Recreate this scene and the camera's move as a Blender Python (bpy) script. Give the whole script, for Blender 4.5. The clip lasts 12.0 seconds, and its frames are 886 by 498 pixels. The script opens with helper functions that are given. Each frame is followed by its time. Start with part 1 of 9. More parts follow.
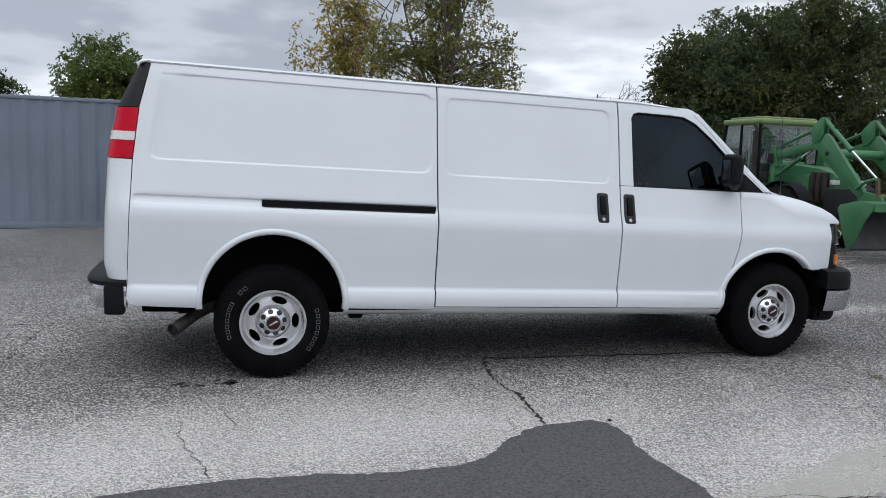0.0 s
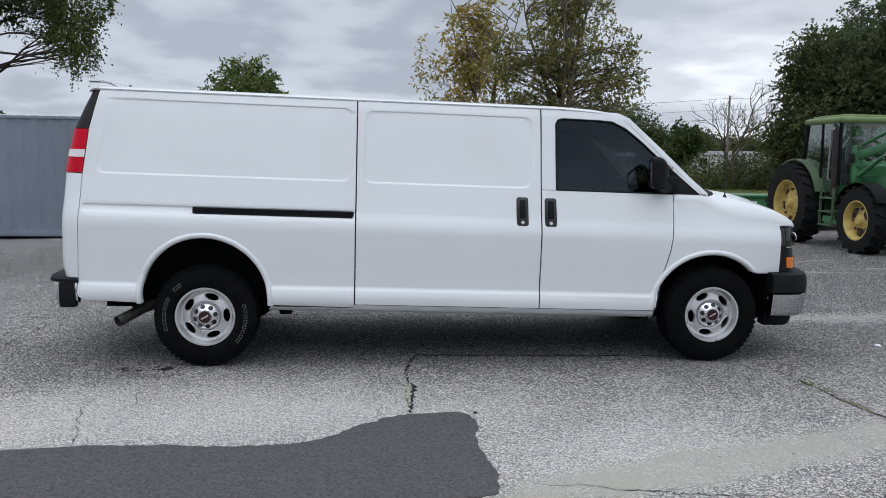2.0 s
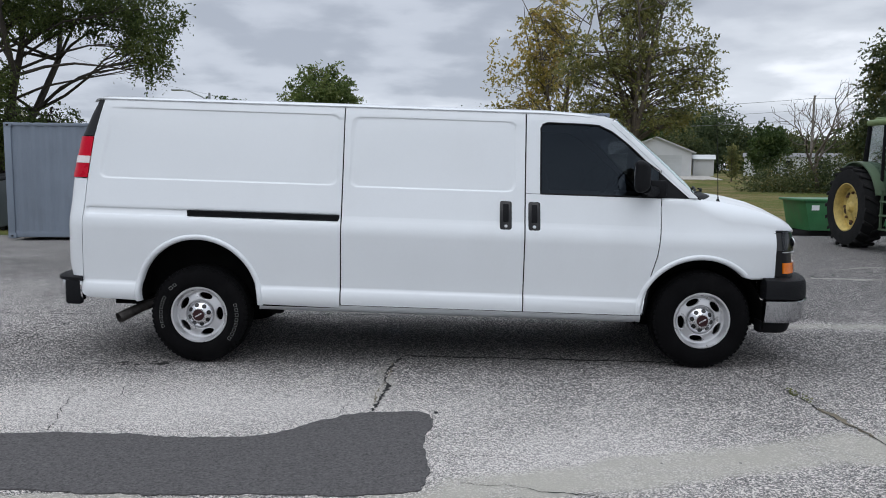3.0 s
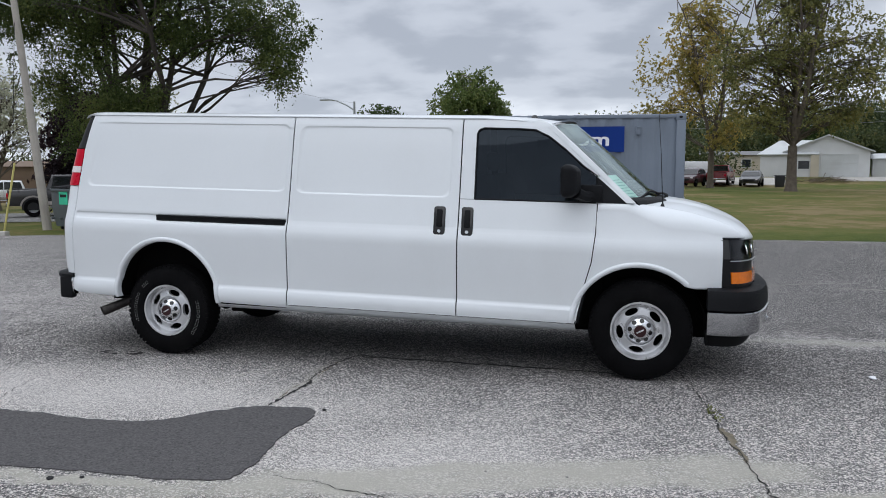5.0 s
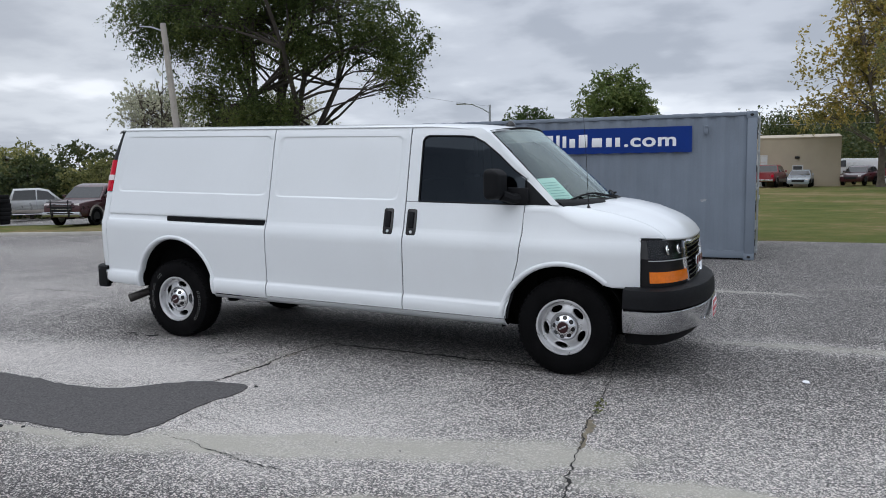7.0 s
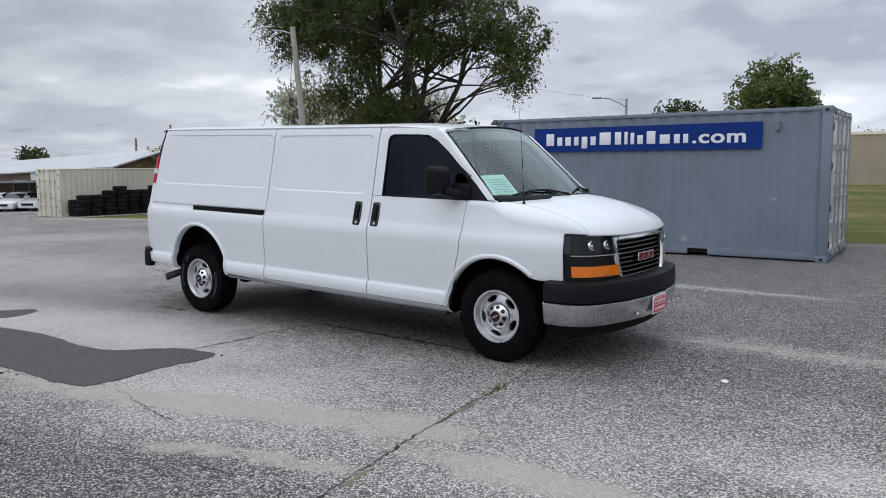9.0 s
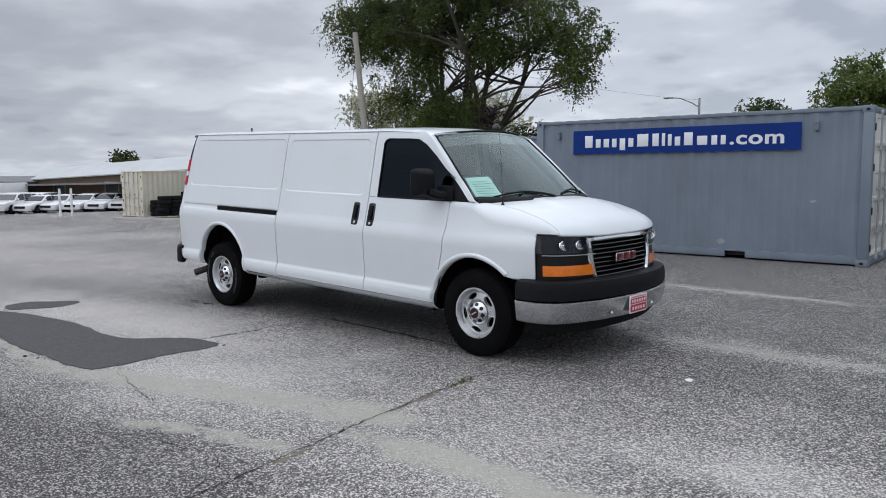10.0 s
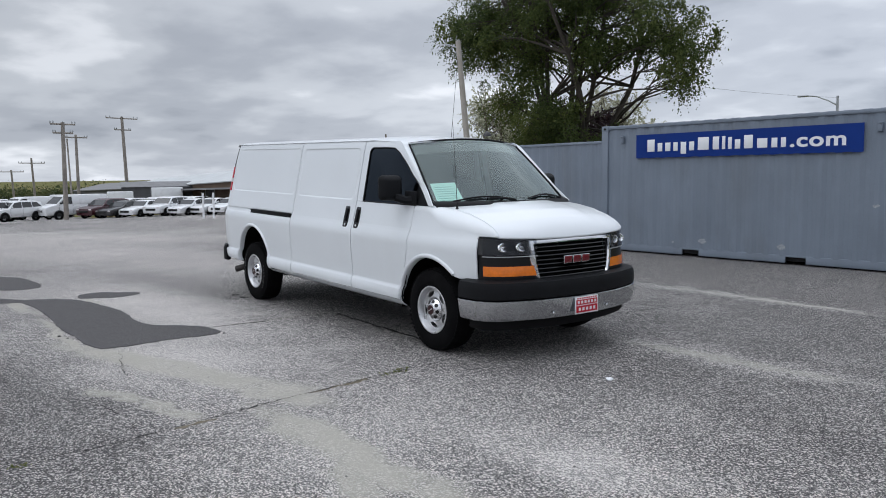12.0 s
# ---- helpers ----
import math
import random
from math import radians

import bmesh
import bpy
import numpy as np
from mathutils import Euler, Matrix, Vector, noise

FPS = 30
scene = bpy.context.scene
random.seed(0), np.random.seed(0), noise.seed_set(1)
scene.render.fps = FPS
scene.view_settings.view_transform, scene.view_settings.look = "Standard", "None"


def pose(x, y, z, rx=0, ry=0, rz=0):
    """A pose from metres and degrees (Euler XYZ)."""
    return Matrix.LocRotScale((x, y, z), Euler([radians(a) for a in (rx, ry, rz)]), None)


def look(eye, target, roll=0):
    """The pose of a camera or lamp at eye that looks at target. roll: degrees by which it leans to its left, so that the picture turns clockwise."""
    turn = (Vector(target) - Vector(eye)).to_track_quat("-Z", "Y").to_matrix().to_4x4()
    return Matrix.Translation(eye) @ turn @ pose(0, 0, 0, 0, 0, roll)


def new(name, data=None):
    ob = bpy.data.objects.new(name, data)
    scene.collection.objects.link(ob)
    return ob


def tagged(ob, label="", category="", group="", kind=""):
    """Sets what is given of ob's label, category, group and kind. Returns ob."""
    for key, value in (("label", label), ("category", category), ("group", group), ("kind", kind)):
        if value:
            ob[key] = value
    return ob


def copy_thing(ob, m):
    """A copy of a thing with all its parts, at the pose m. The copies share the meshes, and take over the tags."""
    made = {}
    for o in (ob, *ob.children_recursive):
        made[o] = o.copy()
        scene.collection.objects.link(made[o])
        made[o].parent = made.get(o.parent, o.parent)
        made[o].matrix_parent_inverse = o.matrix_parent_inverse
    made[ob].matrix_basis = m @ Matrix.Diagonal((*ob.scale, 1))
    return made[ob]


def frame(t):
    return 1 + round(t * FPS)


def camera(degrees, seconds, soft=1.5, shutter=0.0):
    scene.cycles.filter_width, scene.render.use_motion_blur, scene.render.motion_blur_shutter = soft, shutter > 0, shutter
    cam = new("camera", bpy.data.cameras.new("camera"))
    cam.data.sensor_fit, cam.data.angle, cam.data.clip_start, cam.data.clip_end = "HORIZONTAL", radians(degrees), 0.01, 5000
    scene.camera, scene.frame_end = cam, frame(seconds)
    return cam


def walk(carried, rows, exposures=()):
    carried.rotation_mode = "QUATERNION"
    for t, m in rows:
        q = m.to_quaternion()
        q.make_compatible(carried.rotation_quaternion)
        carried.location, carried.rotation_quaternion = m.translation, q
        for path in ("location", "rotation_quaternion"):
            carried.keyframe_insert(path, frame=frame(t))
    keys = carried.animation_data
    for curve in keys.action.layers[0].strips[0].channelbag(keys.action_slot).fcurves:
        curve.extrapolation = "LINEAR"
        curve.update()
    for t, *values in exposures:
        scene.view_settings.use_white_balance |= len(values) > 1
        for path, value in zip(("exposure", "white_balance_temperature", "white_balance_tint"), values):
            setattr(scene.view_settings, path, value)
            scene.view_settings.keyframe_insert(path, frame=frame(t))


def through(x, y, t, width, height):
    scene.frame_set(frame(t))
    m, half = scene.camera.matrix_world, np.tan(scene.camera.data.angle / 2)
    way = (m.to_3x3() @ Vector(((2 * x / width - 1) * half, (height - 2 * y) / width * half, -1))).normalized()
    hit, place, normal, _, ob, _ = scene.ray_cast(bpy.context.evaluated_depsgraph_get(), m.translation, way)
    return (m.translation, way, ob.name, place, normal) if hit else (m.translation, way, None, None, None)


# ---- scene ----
cam = camera(59.6, 12.0, soft=0.95)
PATH = [
    (0, (-0.352, -5.171, 1.515), (0.194, -3.261, 1.284), 2.0),
    (0.5, (0.039, -5.349, 1.52), (0.496, -3.416, 1.287), 1.7),
    (1, (0.457, -5.5, 1.527), (0.827, -3.548, 1.296), 1.4),
    (1.5, (0.8, -5.702, 1.547), (1.083, -3.735, 1.321), 1.0),
    (2, (1.203, -5.826, 1.549), (1.39, -3.846, 1.331), 0.8),
    (2.5, (1.567, -5.937, 1.554), (1.653, -3.95, 1.342), 0.7),
    (4.5, (3.241, -5.967, 1.585), (2.909, -4.005, 1.382), 0.2),
    (5, (3.727, -5.864, 1.59), (3.291, -3.923, 1.386), -0.0),
    (5.5, (4.173, -5.884, 1.593), (3.634, -3.968, 1.392), -0.3),
    (6, (4.647, -5.847, 1.584), (4.009, -3.962, 1.387), -0.5),
    (6.5, (5.116, -5.799, 1.579), (4.382, -3.949, 1.381), -0.6),
    (7, (5.551, -5.784, 1.607), (4.723, -3.974, 1.409), -0.7),
    (9, (7.299, -5.323, 1.612), (6.123, -3.718, 1.403), -0.3),
    (9.5, (7.739, -5.203, 1.602), (6.482, -3.661, 1.394), -0.3),
    (10, (8.13, -5.033, 1.617), (6.795, -3.558, 1.413), -0.4),
    (10.5, (8.514, -4.794, 1.624), (7.105, -3.389, 1.425), -0.6),
    (11, (8.901, -4.622, 1.624), (7.426, -3.285, 1.429), -0.6),
    (11.5, (9.254, -4.389, 1.617), (7.722, -3.118, 1.423), -0.7),
    (12, (9.604, -4.167, 1.626), (8.021, -2.96, 1.435), -0.7),
]
walk(cam, [(t, look(eye, target, roll)) for t, eye, target, roll in PATH], [(0.0, -0.17, 6220, 10), (12.0, -0.17, 6220, 10)])

# ---- sky and light: thick broken overcast ----
def make_sky():
    w = bpy.data.worlds.new("overcast_sky")
    scene.world = w
    w.use_nodes = True
    nt = w.node_tree
    nt.nodes.clear()
    N, L = nt.nodes.new, nt.links.new
    out, bg = N("ShaderNodeOutputWorld"), N("ShaderNodeBackground")
    sky = N("ShaderNodeTexSky")
    sky.sky_type, sky.sun_disc = "NISHITA", False
    sky.sun_elevation, sky.sun_rotation = radians(48), radians(SUN_TURN)
    tc, sep = N("ShaderNodeTexCoord"), N("ShaderNodeSeparateXYZ")
    L(tc.outputs["Generated"], sep.inputs[0])

    def m(op, a, b=None, clamp=False):
        n = N("ShaderNodeMath")
        n.operation, n.use_clamp = op, clamp
        for k, v in enumerate((a, b)):
            if v is None:
                continue
            if isinstance(v, (int, float)):
                n.inputs[k].default_value = v
            else:
                L(v, n.inputs[k])
        return n.outputs[0]

    zz = m("MAXIMUM", sep.outputs[2], 0.0)
    den = m("ADD", zz, 0.20)
    comb = N("ShaderNodeCombineXYZ")
    L(m("DIVIDE", sep.outputs[0], den), comb.inputs[0])
    L(m("DIVIDE", sep.outputs[1], den), comb.inputs[1])

    def cloud(scale, detail, offs, dist=0.0):
        mp = N("ShaderNodeMapping")
        mp.inputs["Location"].default_value = offs
        L(comb.outputs[0], mp.inputs[0])
        t = N("ShaderNodeTexNoise")
        t.inputs["Scale"].default_value, t.inputs["Detail"].default_value = scale, detail
        t.inputs["Roughness"].default_value, t.inputs["Distortion"].default_value = 0.52, dist
        L(mp.outputs[0], t.inputs["Vector"])
        return t.outputs[0]

    big, mid, small = cloud(0.36, 2, (3.1, 1.7, 0)), cloud(1.25, 3, (0.4, 5.2, 2.0)), cloud(3.0, 5, (7.3, 2.2, 4.0), 0.1)
    mixv = m("ADD", m("ADD", m("MULTIPLY", big, 0.42), m("MULTIPLY", mid, 0.38)), m("MULTIPLY", small, 0.20))
    ramp = N("ShaderNodeValToRGB")
    L(mixv, ramp.inputs[0])
    cr = ramp.color_ramp
    cr.interpolation = "EASE"
    cr.elements[0].position, cr.elements[0].color = 0.40, (0.45, 0.48, 0.54, 1)
    cr.elements[1].position, cr.elements[1].color = 0.60, (1.14, 1.16, 1.20, 1)
    e = cr.elements.new(0.46)
    e.color = (0.61, 0.64, 0.70, 1)
    e = cr.elements.new(0.54)
    e.color = (0.82, 0.85, 0.90, 1)
    mixc = N("ShaderNodeMix")
    mixc.data_type = "RGBA"
    mixc.inputs[0].default_value = 0.94
    sc = N("ShaderNodeVectorMath")
    sc.operation = "SCALE"
    sc.inputs["Scale"].default_value = 0.09
    L(sky.outputs[0], sc.inputs[0])
    L(sc.outputs[0], mixc.inputs[6])
    L(ramp.outputs[0], mixc.inputs[7])
    L(mixc.outputs[2], bg.inputs[0])
    near = m("SUBTRACT", 1.0, m("MULTIPLY", zz, 4.5), True)
    low_glow = m("MULTIPLY", m("MULTIPLY", near, near), 0.22)
    # an overcast sky grows brighter towards the zenith
    # and the cloud is thinner along the horizon, most of all over one quarter
    dot = N("ShaderNodeVectorMath")
    dot.operation = "DOT_PRODUCT"
    L(tc.outputs["Generated"], dot.inputs[0])
    dot.inputs[1].default_value = (-0.28, 0.94, 0.15)
    thin = m("MULTIPLY", m("POWER", m("MAXIMUM", dot.outputs["Value"], 0.0), 3.0), 0.30)
    bank_dot = N("ShaderNodeVectorMath")
    bank_dot.operation = "DOT_PRODUCT"
    L(tc.outputs["Generated"], bank_dot.inputs[0])
    bank_dot.inputs[1].default_value = (-0.95, 0.0, 0.3)
    bank = m("MULTIPLY", m("POWER", m("MAXIMUM", bank_dot.outputs["Value"], 0.0), 2.0), -0.14)
    low_glow = m("ADD", low_glow, bank)
    L(m("ADD", m("ADD", m("ADD", m("MULTIPLY", m("MULTIPLY", zz, zz), ZENITH), SKY_GAIN), thin), low_glow), bg.inputs[1])
    L(bg.outputs[0], out.inputs[0])


SUN_TURN, SKY_GAIN, ZENITH = 200.0, 0.80, 1.42
make_sky()
sun = new("sun", bpy.data.lights.new("sun", "SUN"))
sun.data.energy, sun.data.angle, sun.data.color = 0.7, radians(60), (1.0, 0.985, 0.96)
sun.matrix_world = look((-6, -16, 26), (1, 2, 0))


# ---- materials ----
def ramp_node(nt, stops):
    r = nt.nodes.new("ShaderNodeValToRGB")
    while len(r.color_ramp.elements) < len(stops):
        r.color_ramp.elements.new(0.5)
    for e, (p, c) in zip(r.color_ramp.elements, stops):
        e.position, e.color = p, (*c, 1) if len(c) == 3 else c
    return r


def surf(name, colour, rough=0.6, metal=0.0, vary=0.15, scale=3.0, fine=60.0, bump=0.0, bump_scale=80.0, coat=0.0,
         dirt=None, dirt_amount=0.0, island=0.0, rand=0.0, spec=0.5, tint=None):
    """A painted, stony, metal or woody surface: colour that varies at two scales, with relief, stains and a spread from piece to piece."""
    mat = bpy.data.materials.new(name)
    mat.use_nodes = True
    nt = mat.node_tree
    N, L = nt.nodes.new, nt.links.new
    p = nt.nodes["Principled BSDF"]
    tc = N("ShaderNodeTexCoord")
    n1, n2 = N("ShaderNodeTexNoise"), N("ShaderNodeTexNoise")
    for n, s, d in ((n1, scale, 5), (n2, fine, 3)):
        n.inputs["Scale"].default_value, n.inputs["Detail"].default_value = s, d
        L(tc.outputs["Object"], n.inputs["Vector"])
    mix = N("ShaderNodeMath")
    mix.operation = "ADD"
    h = N("ShaderNodeMath")
    h.operation = "MULTIPLY"
    h.inputs[1].default_value = 0.45
    L(n2.outputs[0], h.inputs[0])
    L(n1.outputs[0], mix.inputs[0])
    L(h.outputs[0], mix.inputs[1])
    lo = [max(0, c * (1 - vary)) for c in colour]
    hi = [min(1, c * (1 + vary)) for c in colour]
    r = ramp_node(nt, [(0.5, lo), (0.95, hi)])
    L(mix.outputs[0], r.inputs[0])
    col = r.outputs[0]
    if dirt:
        n3 = N("ShaderNodeTexNoise")
        n3.inputs["Scale"].default_value, n3.inputs["Detail"].default_value = scale * 0.7, 8
        n3.inputs["Roughness"].default_value = 0.65
        mp = N("ShaderNodeMapping")
        mp.inputs["Scale"].default_value = (1.0, 1.0, 0.45)
        L(tc.outputs["Object"], mp.inputs[0])
        L(mp.outputs[0], n3.inputs["Vector"])
        dr = ramp_node(nt, [(0.52, (0, 0, 0)), (0.72, (dirt_amount,) * 3)])
        L(n3.outputs[0], dr.inputs[0])
        mx = N("ShaderNodeMix")
        mx.data_type = "RGBA"
        L(dr.outputs[0], mx.inputs[0])
        L(col, mx.inputs[6])
        mx.inputs[7].default_value = (*dirt, 1)
        col = mx.outputs[2]
    for amount, kind in ((island, "g"), (rand, "o")):
        if amount:
            src = N("ShaderNodeNewGeometry").outputs["Random Per Island"] if kind == "g" else N("ShaderNodeObjectInfo").outputs["Random"]
            hs = N("ShaderNodeHueSaturation")
            mr = N("ShaderNodeMapRange")
            mr.inputs[3].default_value, mr.inputs[4].default_value = 1 - amount, 1 + amount
            L(src, mr.inputs[0])
            L(mr.outputs[0], hs.inputs["Value"])
            L(col, hs.inputs["Color"])
            col = hs.outputs[0]
    L(col, p.inputs["Base Color"])
    p.inputs["Roughness"].default_value, p.inputs["Metallic"].default_value = rough, metal
    p.inputs["Specular IOR Level"].default_value = spec
    p.inputs["Coat Weight"].default_value, p.inputs["Coat Roughness"].default_value = coat, 0.06
    rr = N("ShaderNodeMapRange")
    rr.inputs[3].default_value, rr.inputs[4].default_value = max(0.02, rough - 0.1), min(1, rough + 0.1)
    L(n1.outputs[0], rr.inputs[0])
    L(rr.outputs[0], p.inputs["Roughness"])
    if bump:
        nb, b = N("ShaderNodeTexNoise"), N("ShaderNodeBump")
        nb.inputs["Scale"].default_value, nb.inputs["Detail"].default_value = bump_scale, 4
        L(tc.outputs["Object"], nb.inputs["Vector"])
        b.inputs["Strength"].default_value, b.inputs["Distance"].default_value = min(1, bump), 0.01
        L(nb.outputs[0], b.inputs["Height"])
        L(b.outputs[0], p.inputs["Normal"])
    return mat


def glass(name, tint, gloss=(1.0, 1.0, 1.0), rough=0.02, face_on=0.045):
    """Thin tinted glass: what lies behind shows through the tint, and the sky mirrors in it, more so at a slant."""
    mat = bpy.data.materials.new(name)
    mat.use_nodes = True
    nt = mat.node_tree
    nt.nodes.clear()
    N, L = nt.nodes.new, nt.links.new
    out, mx, tr, gl, lw, pw, mr = (N("ShaderNode" + k) for k in ("OutputMaterial", "MixShader", "BsdfTransparent", "BsdfGlossy", "LayerWeight", "Math", "MapRange"))
    tr.inputs[0].default_value = (*tint, 1)
    gl.inputs["Roughness"].default_value = rough
    gl.inputs[0].default_value = (*gloss, 1)
    lw.inputs[0].default_value = 0.5
    pw.operation = "POWER"
    pw.inputs[1].default_value = 4.0
    L(lw.outputs["Facing"], pw.inputs[0])
    L(pw.outputs[0], mr.inputs[0])
    mr.inputs[3].default_value, mr.inputs[4].default_value = face_on, 1.0
    L(mr.outputs[0], mx.inputs[0])
    L(tr.outputs[0], mx.inputs[1])
    L(gl.outputs[0], mx.inputs[2])
    L(mx.outputs[0], out.inputs[0])
    return mat


def leafy(name, stops, through=0.35):
    """Leaves: each leaf takes its own colour from the stops, shines a little and lets light through."""
    mat = bpy.data.materials.new(name)
    mat.use_nodes = True
    nt = mat.node_tree
    N, L = nt.nodes.new, nt.links.new
    p = nt.nodes["Principled BSDF"]
    g = N("ShaderNodeNewGeometry")
    tc, n1, ad, ml = N("ShaderNodeTexCoord"), N("ShaderNodeTexNoise"), N("ShaderNodeMath"), N("ShaderNodeMath")
    n1.inputs["Scale"].default_value, n1.inputs["Detail"].default_value = 0.5, 3
    L(tc.outputs["Object"], n1.inputs["Vector"])
    ml.operation, ad.operation = "MULTIPLY", "ADD"
    ml.inputs[1].default_value = 0.55
    L(g.outputs["Random Per Island"], ml.inputs[0])
    sb = N("ShaderNodeMath")
    sb.operation = "MULTIPLY_ADD"
    sb.inputs[1].default_value, sb.inputs[2].default_value = 1.6, -0.55
    L(n1.outputs[0], sb.inputs[0])
    L(ml.outputs[0], ad.inputs[0])
    L(sb.outputs[0], ad.inputs[1])
    r = ramp_node(nt, stops)
    L(ad.outputs[0], r.inputs[0])
    L(r.outputs[0], p.inputs["Base Color"])
    p.inputs["Roughness"].default_value, p.inputs["Specular IOR Level"].default_value = 0.55, 0.3
    out = nt.nodes["Material Output"]
    tl, mx = N("ShaderNodeBsdfTranslucent"), N("ShaderNodeMixShader")
    mx.inputs[0].default_value = through
    L(r.outputs[0], tl.inputs[0])
    L(p.outputs[0], mx.inputs[1])
    L(tl.outputs[0], mx.inputs[2])
    L(mx.outputs[0], out.inputs[0])
    return mat


def asphalt(name, pale, dark, blotch=0.35, worn=(), dusty=()):
    """Old chip-seal: pale and dark stones in dark binder, large bleached and stained areas. worn, dusty: (x, y, length,
    width, turn, amount) of bleached places, darker where amount is below zero, which also paints the van's shade, and
    of worn-through ones that show pale smooth base.
    """
    mat = bpy.data.materials.new(name)
    mat.use_nodes = True
    nt = mat.node_tree
    N, L = nt.nodes.new, nt.links.new
    p = nt.nodes["Principled BSDF"]
    tc = N("ShaderNodeTexCoord")

    def m(op, a, b, c=None, clamp=False):
        n = N("ShaderNodeMath")
        n.operation, n.use_clamp = op, clamp
        for k, v in enumerate((a, b, c)):
            if v is None:
                continue
            if isinstance(v, (int, float)):
                n.inputs[k].default_value = v
            else:
                L(v, n.inputs[k])
        return n.outputs[0]

    def nz(scale, detail, rough=0.55):
        n = N("ShaderNodeTexNoise")
        n.inputs["Scale"].default_value, n.inputs["Detail"].default_value, n.inputs["Roughness"].default_value = scale, detail, rough
        L(tc.outputs["Object"], n.inputs["Vector"])
        return n.outputs[0]

    vo = N("ShaderNodeTexVoronoi")
    vo.inputs["Scale"].default_value = 118.0
    L(tc.outputs["Object"], vo.inputs["Vector"])
    vo2 = N("ShaderNodeTexVoronoi")
    vo2.inputs["Scale"].default_value = 235.0
    L(tc.outputs["Object"], vo2.inputs["Vector"])
    sepc = N("ShaderNodeSeparateColor")
    L(vo.outputs["Color"], sepc.inputs[0])
    sepc2 = N("ShaderNodeSeparateColor")
    L(vo2.outputs["Color"], sepc2.inputs[0])
    def chips(value):
        r = ramp_node(nt, [(0.0, (0.0,) * 3), (0.52, (0.04,) * 3), (0.73, (0.28,) * 3), (0.83, (1.0,) * 3)])
        L(value, r.inputs[0])
        return r.outputs[0]

    stone = m("ADD", m("MULTIPLY", chips(sepc.outputs[0]), 0.84), m("MULTIPLY", chips(sepc2.outputs[1]), 0.46))
    large = m("ADD", m("MULTIPLY", nz(0.22, 6, 0.6), 0.6), m("MULTIPLY", nz(1.3, 6, 0.65), 0.4))
    wear = m("MULTIPLY_ADD", large, 2.0, -0.72)

    def place(x, y, lx, ly, turn, inner, outer, rough_edge, amount):
        """A soft-edged, ragged oval on the ground, of value amount inside."""
        wob = N("ShaderNodeTexNoise")
        wob.inputs["Scale"].default_value, wob.inputs["Detail"].default_value, wob.inputs["Roughness"].default_value = 2.2, 8, 0.7
        L(tc.outputs["Object"], wob.inputs["Vector"])
        sc, ds, mp = N("ShaderNodeVectorMath"), N("ShaderNodeVectorMath"), N("ShaderNodeMapping")
        sc.operation, ds.operation = "MULTIPLY_ADD", "ADD"
        sc.inputs[1].default_value, sc.inputs[2].default_value = (rough_edge, rough_edge, 0), (-rough_edge / 2, -rough_edge / 2, 0)
        L(wob.outputs["Color"], sc.inputs[0])
        L(tc.outputs["Object"], ds.inputs[0])
        L(sc.outputs[0], ds.inputs[1])
        mp.vector_type = "TEXTURE"
        mp.inputs["Location"].default_value = (x, y, 0)
        mp.inputs["Rotation"].default_value = (0, 0, radians(turn))
        mp.inputs["Scale"].default_value = (lx, ly, 1000)
        L(ds.outputs[0], mp.inputs[0])
        ln, mr = N("ShaderNodeVectorMath"), N("ShaderNodeMapRange")
        ln.operation, mr.interpolation_type = "LENGTH", "SMOOTHSTEP"
        L(mp.outputs[0], ln.inputs[0])
        mr.inputs[1].default_value, mr.inputs[2].default_value = outer, inner
        mr.inputs[3].default_value, mr.inputs[4].default_value = 0.0, amount
        L(ln.outputs["Value"], mr.inputs[0])
        return mr.outputs[0]

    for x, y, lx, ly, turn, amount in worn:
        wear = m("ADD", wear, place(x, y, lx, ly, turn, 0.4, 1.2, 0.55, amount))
    wear = m("MINIMUM", m("MAXIMUM", wear, 0.0), 1.3)
    tone = m("ADD", m("MULTIPLY", m("ADD", stone, 0.03), m("MULTIPLY_ADD", wear, 0.62, 0.74)), m("MULTIPLY", wear, blotch))
    r = ramp_node(nt, [(0.0, [c * 0.45 for c in dark]), (0.2, dark), (0.55, [a * 0.55 + b * 0.45 for a, b in zip(dark, pale)]), (0.95, pale)])
    L(tone, r.inputs[0])
    col = r.outputs[0]
    cover = None
    for x, y, lx, ly, turn, amount in dusty:
        f = place(x, y, lx, ly, turn, 0.5, 1.15, 0.5, amount)
        cover = f if cover is None else m("MAXIMUM", cover, f)
    if cover is not None:
        mx = N("ShaderNodeMix")
        mx.data_type = "RGBA"
        broken = m("MULTIPLY", m("MULTIPLY_ADD", nz(2.6, 7, 0.72), 3.2, -0.62), m("MULTIPLY_ADD", stone, -0.35, 1.0))
        L(m("MULTIPLY", cover, m("MINIMUM", broken, 0.92), None, True), mx.inputs[0])
        L(col, mx.inputs[6])
        mx.inputs[7].default_value = (0.46, 0.44, 0.385, 1)
        col = mx.outputs[2]
    L(col, p.inputs["Base Color"])
    p.inputs["Roughness"].default_value, p.inputs["Specular IOR Level"].default_value = 0.88, 0.25
    b = N("ShaderNodeBump")
    b.inputs["Strength"].default_value, b.inputs["Distance"].default_value = 0.8, 0.009
    L(m("ADD", vo.outputs["Distance"], m("MULTIPLY", stone, 0.8)), b.inputs["Height"])
    L(b.outputs[0], p.inputs["Normal"])
    return mat


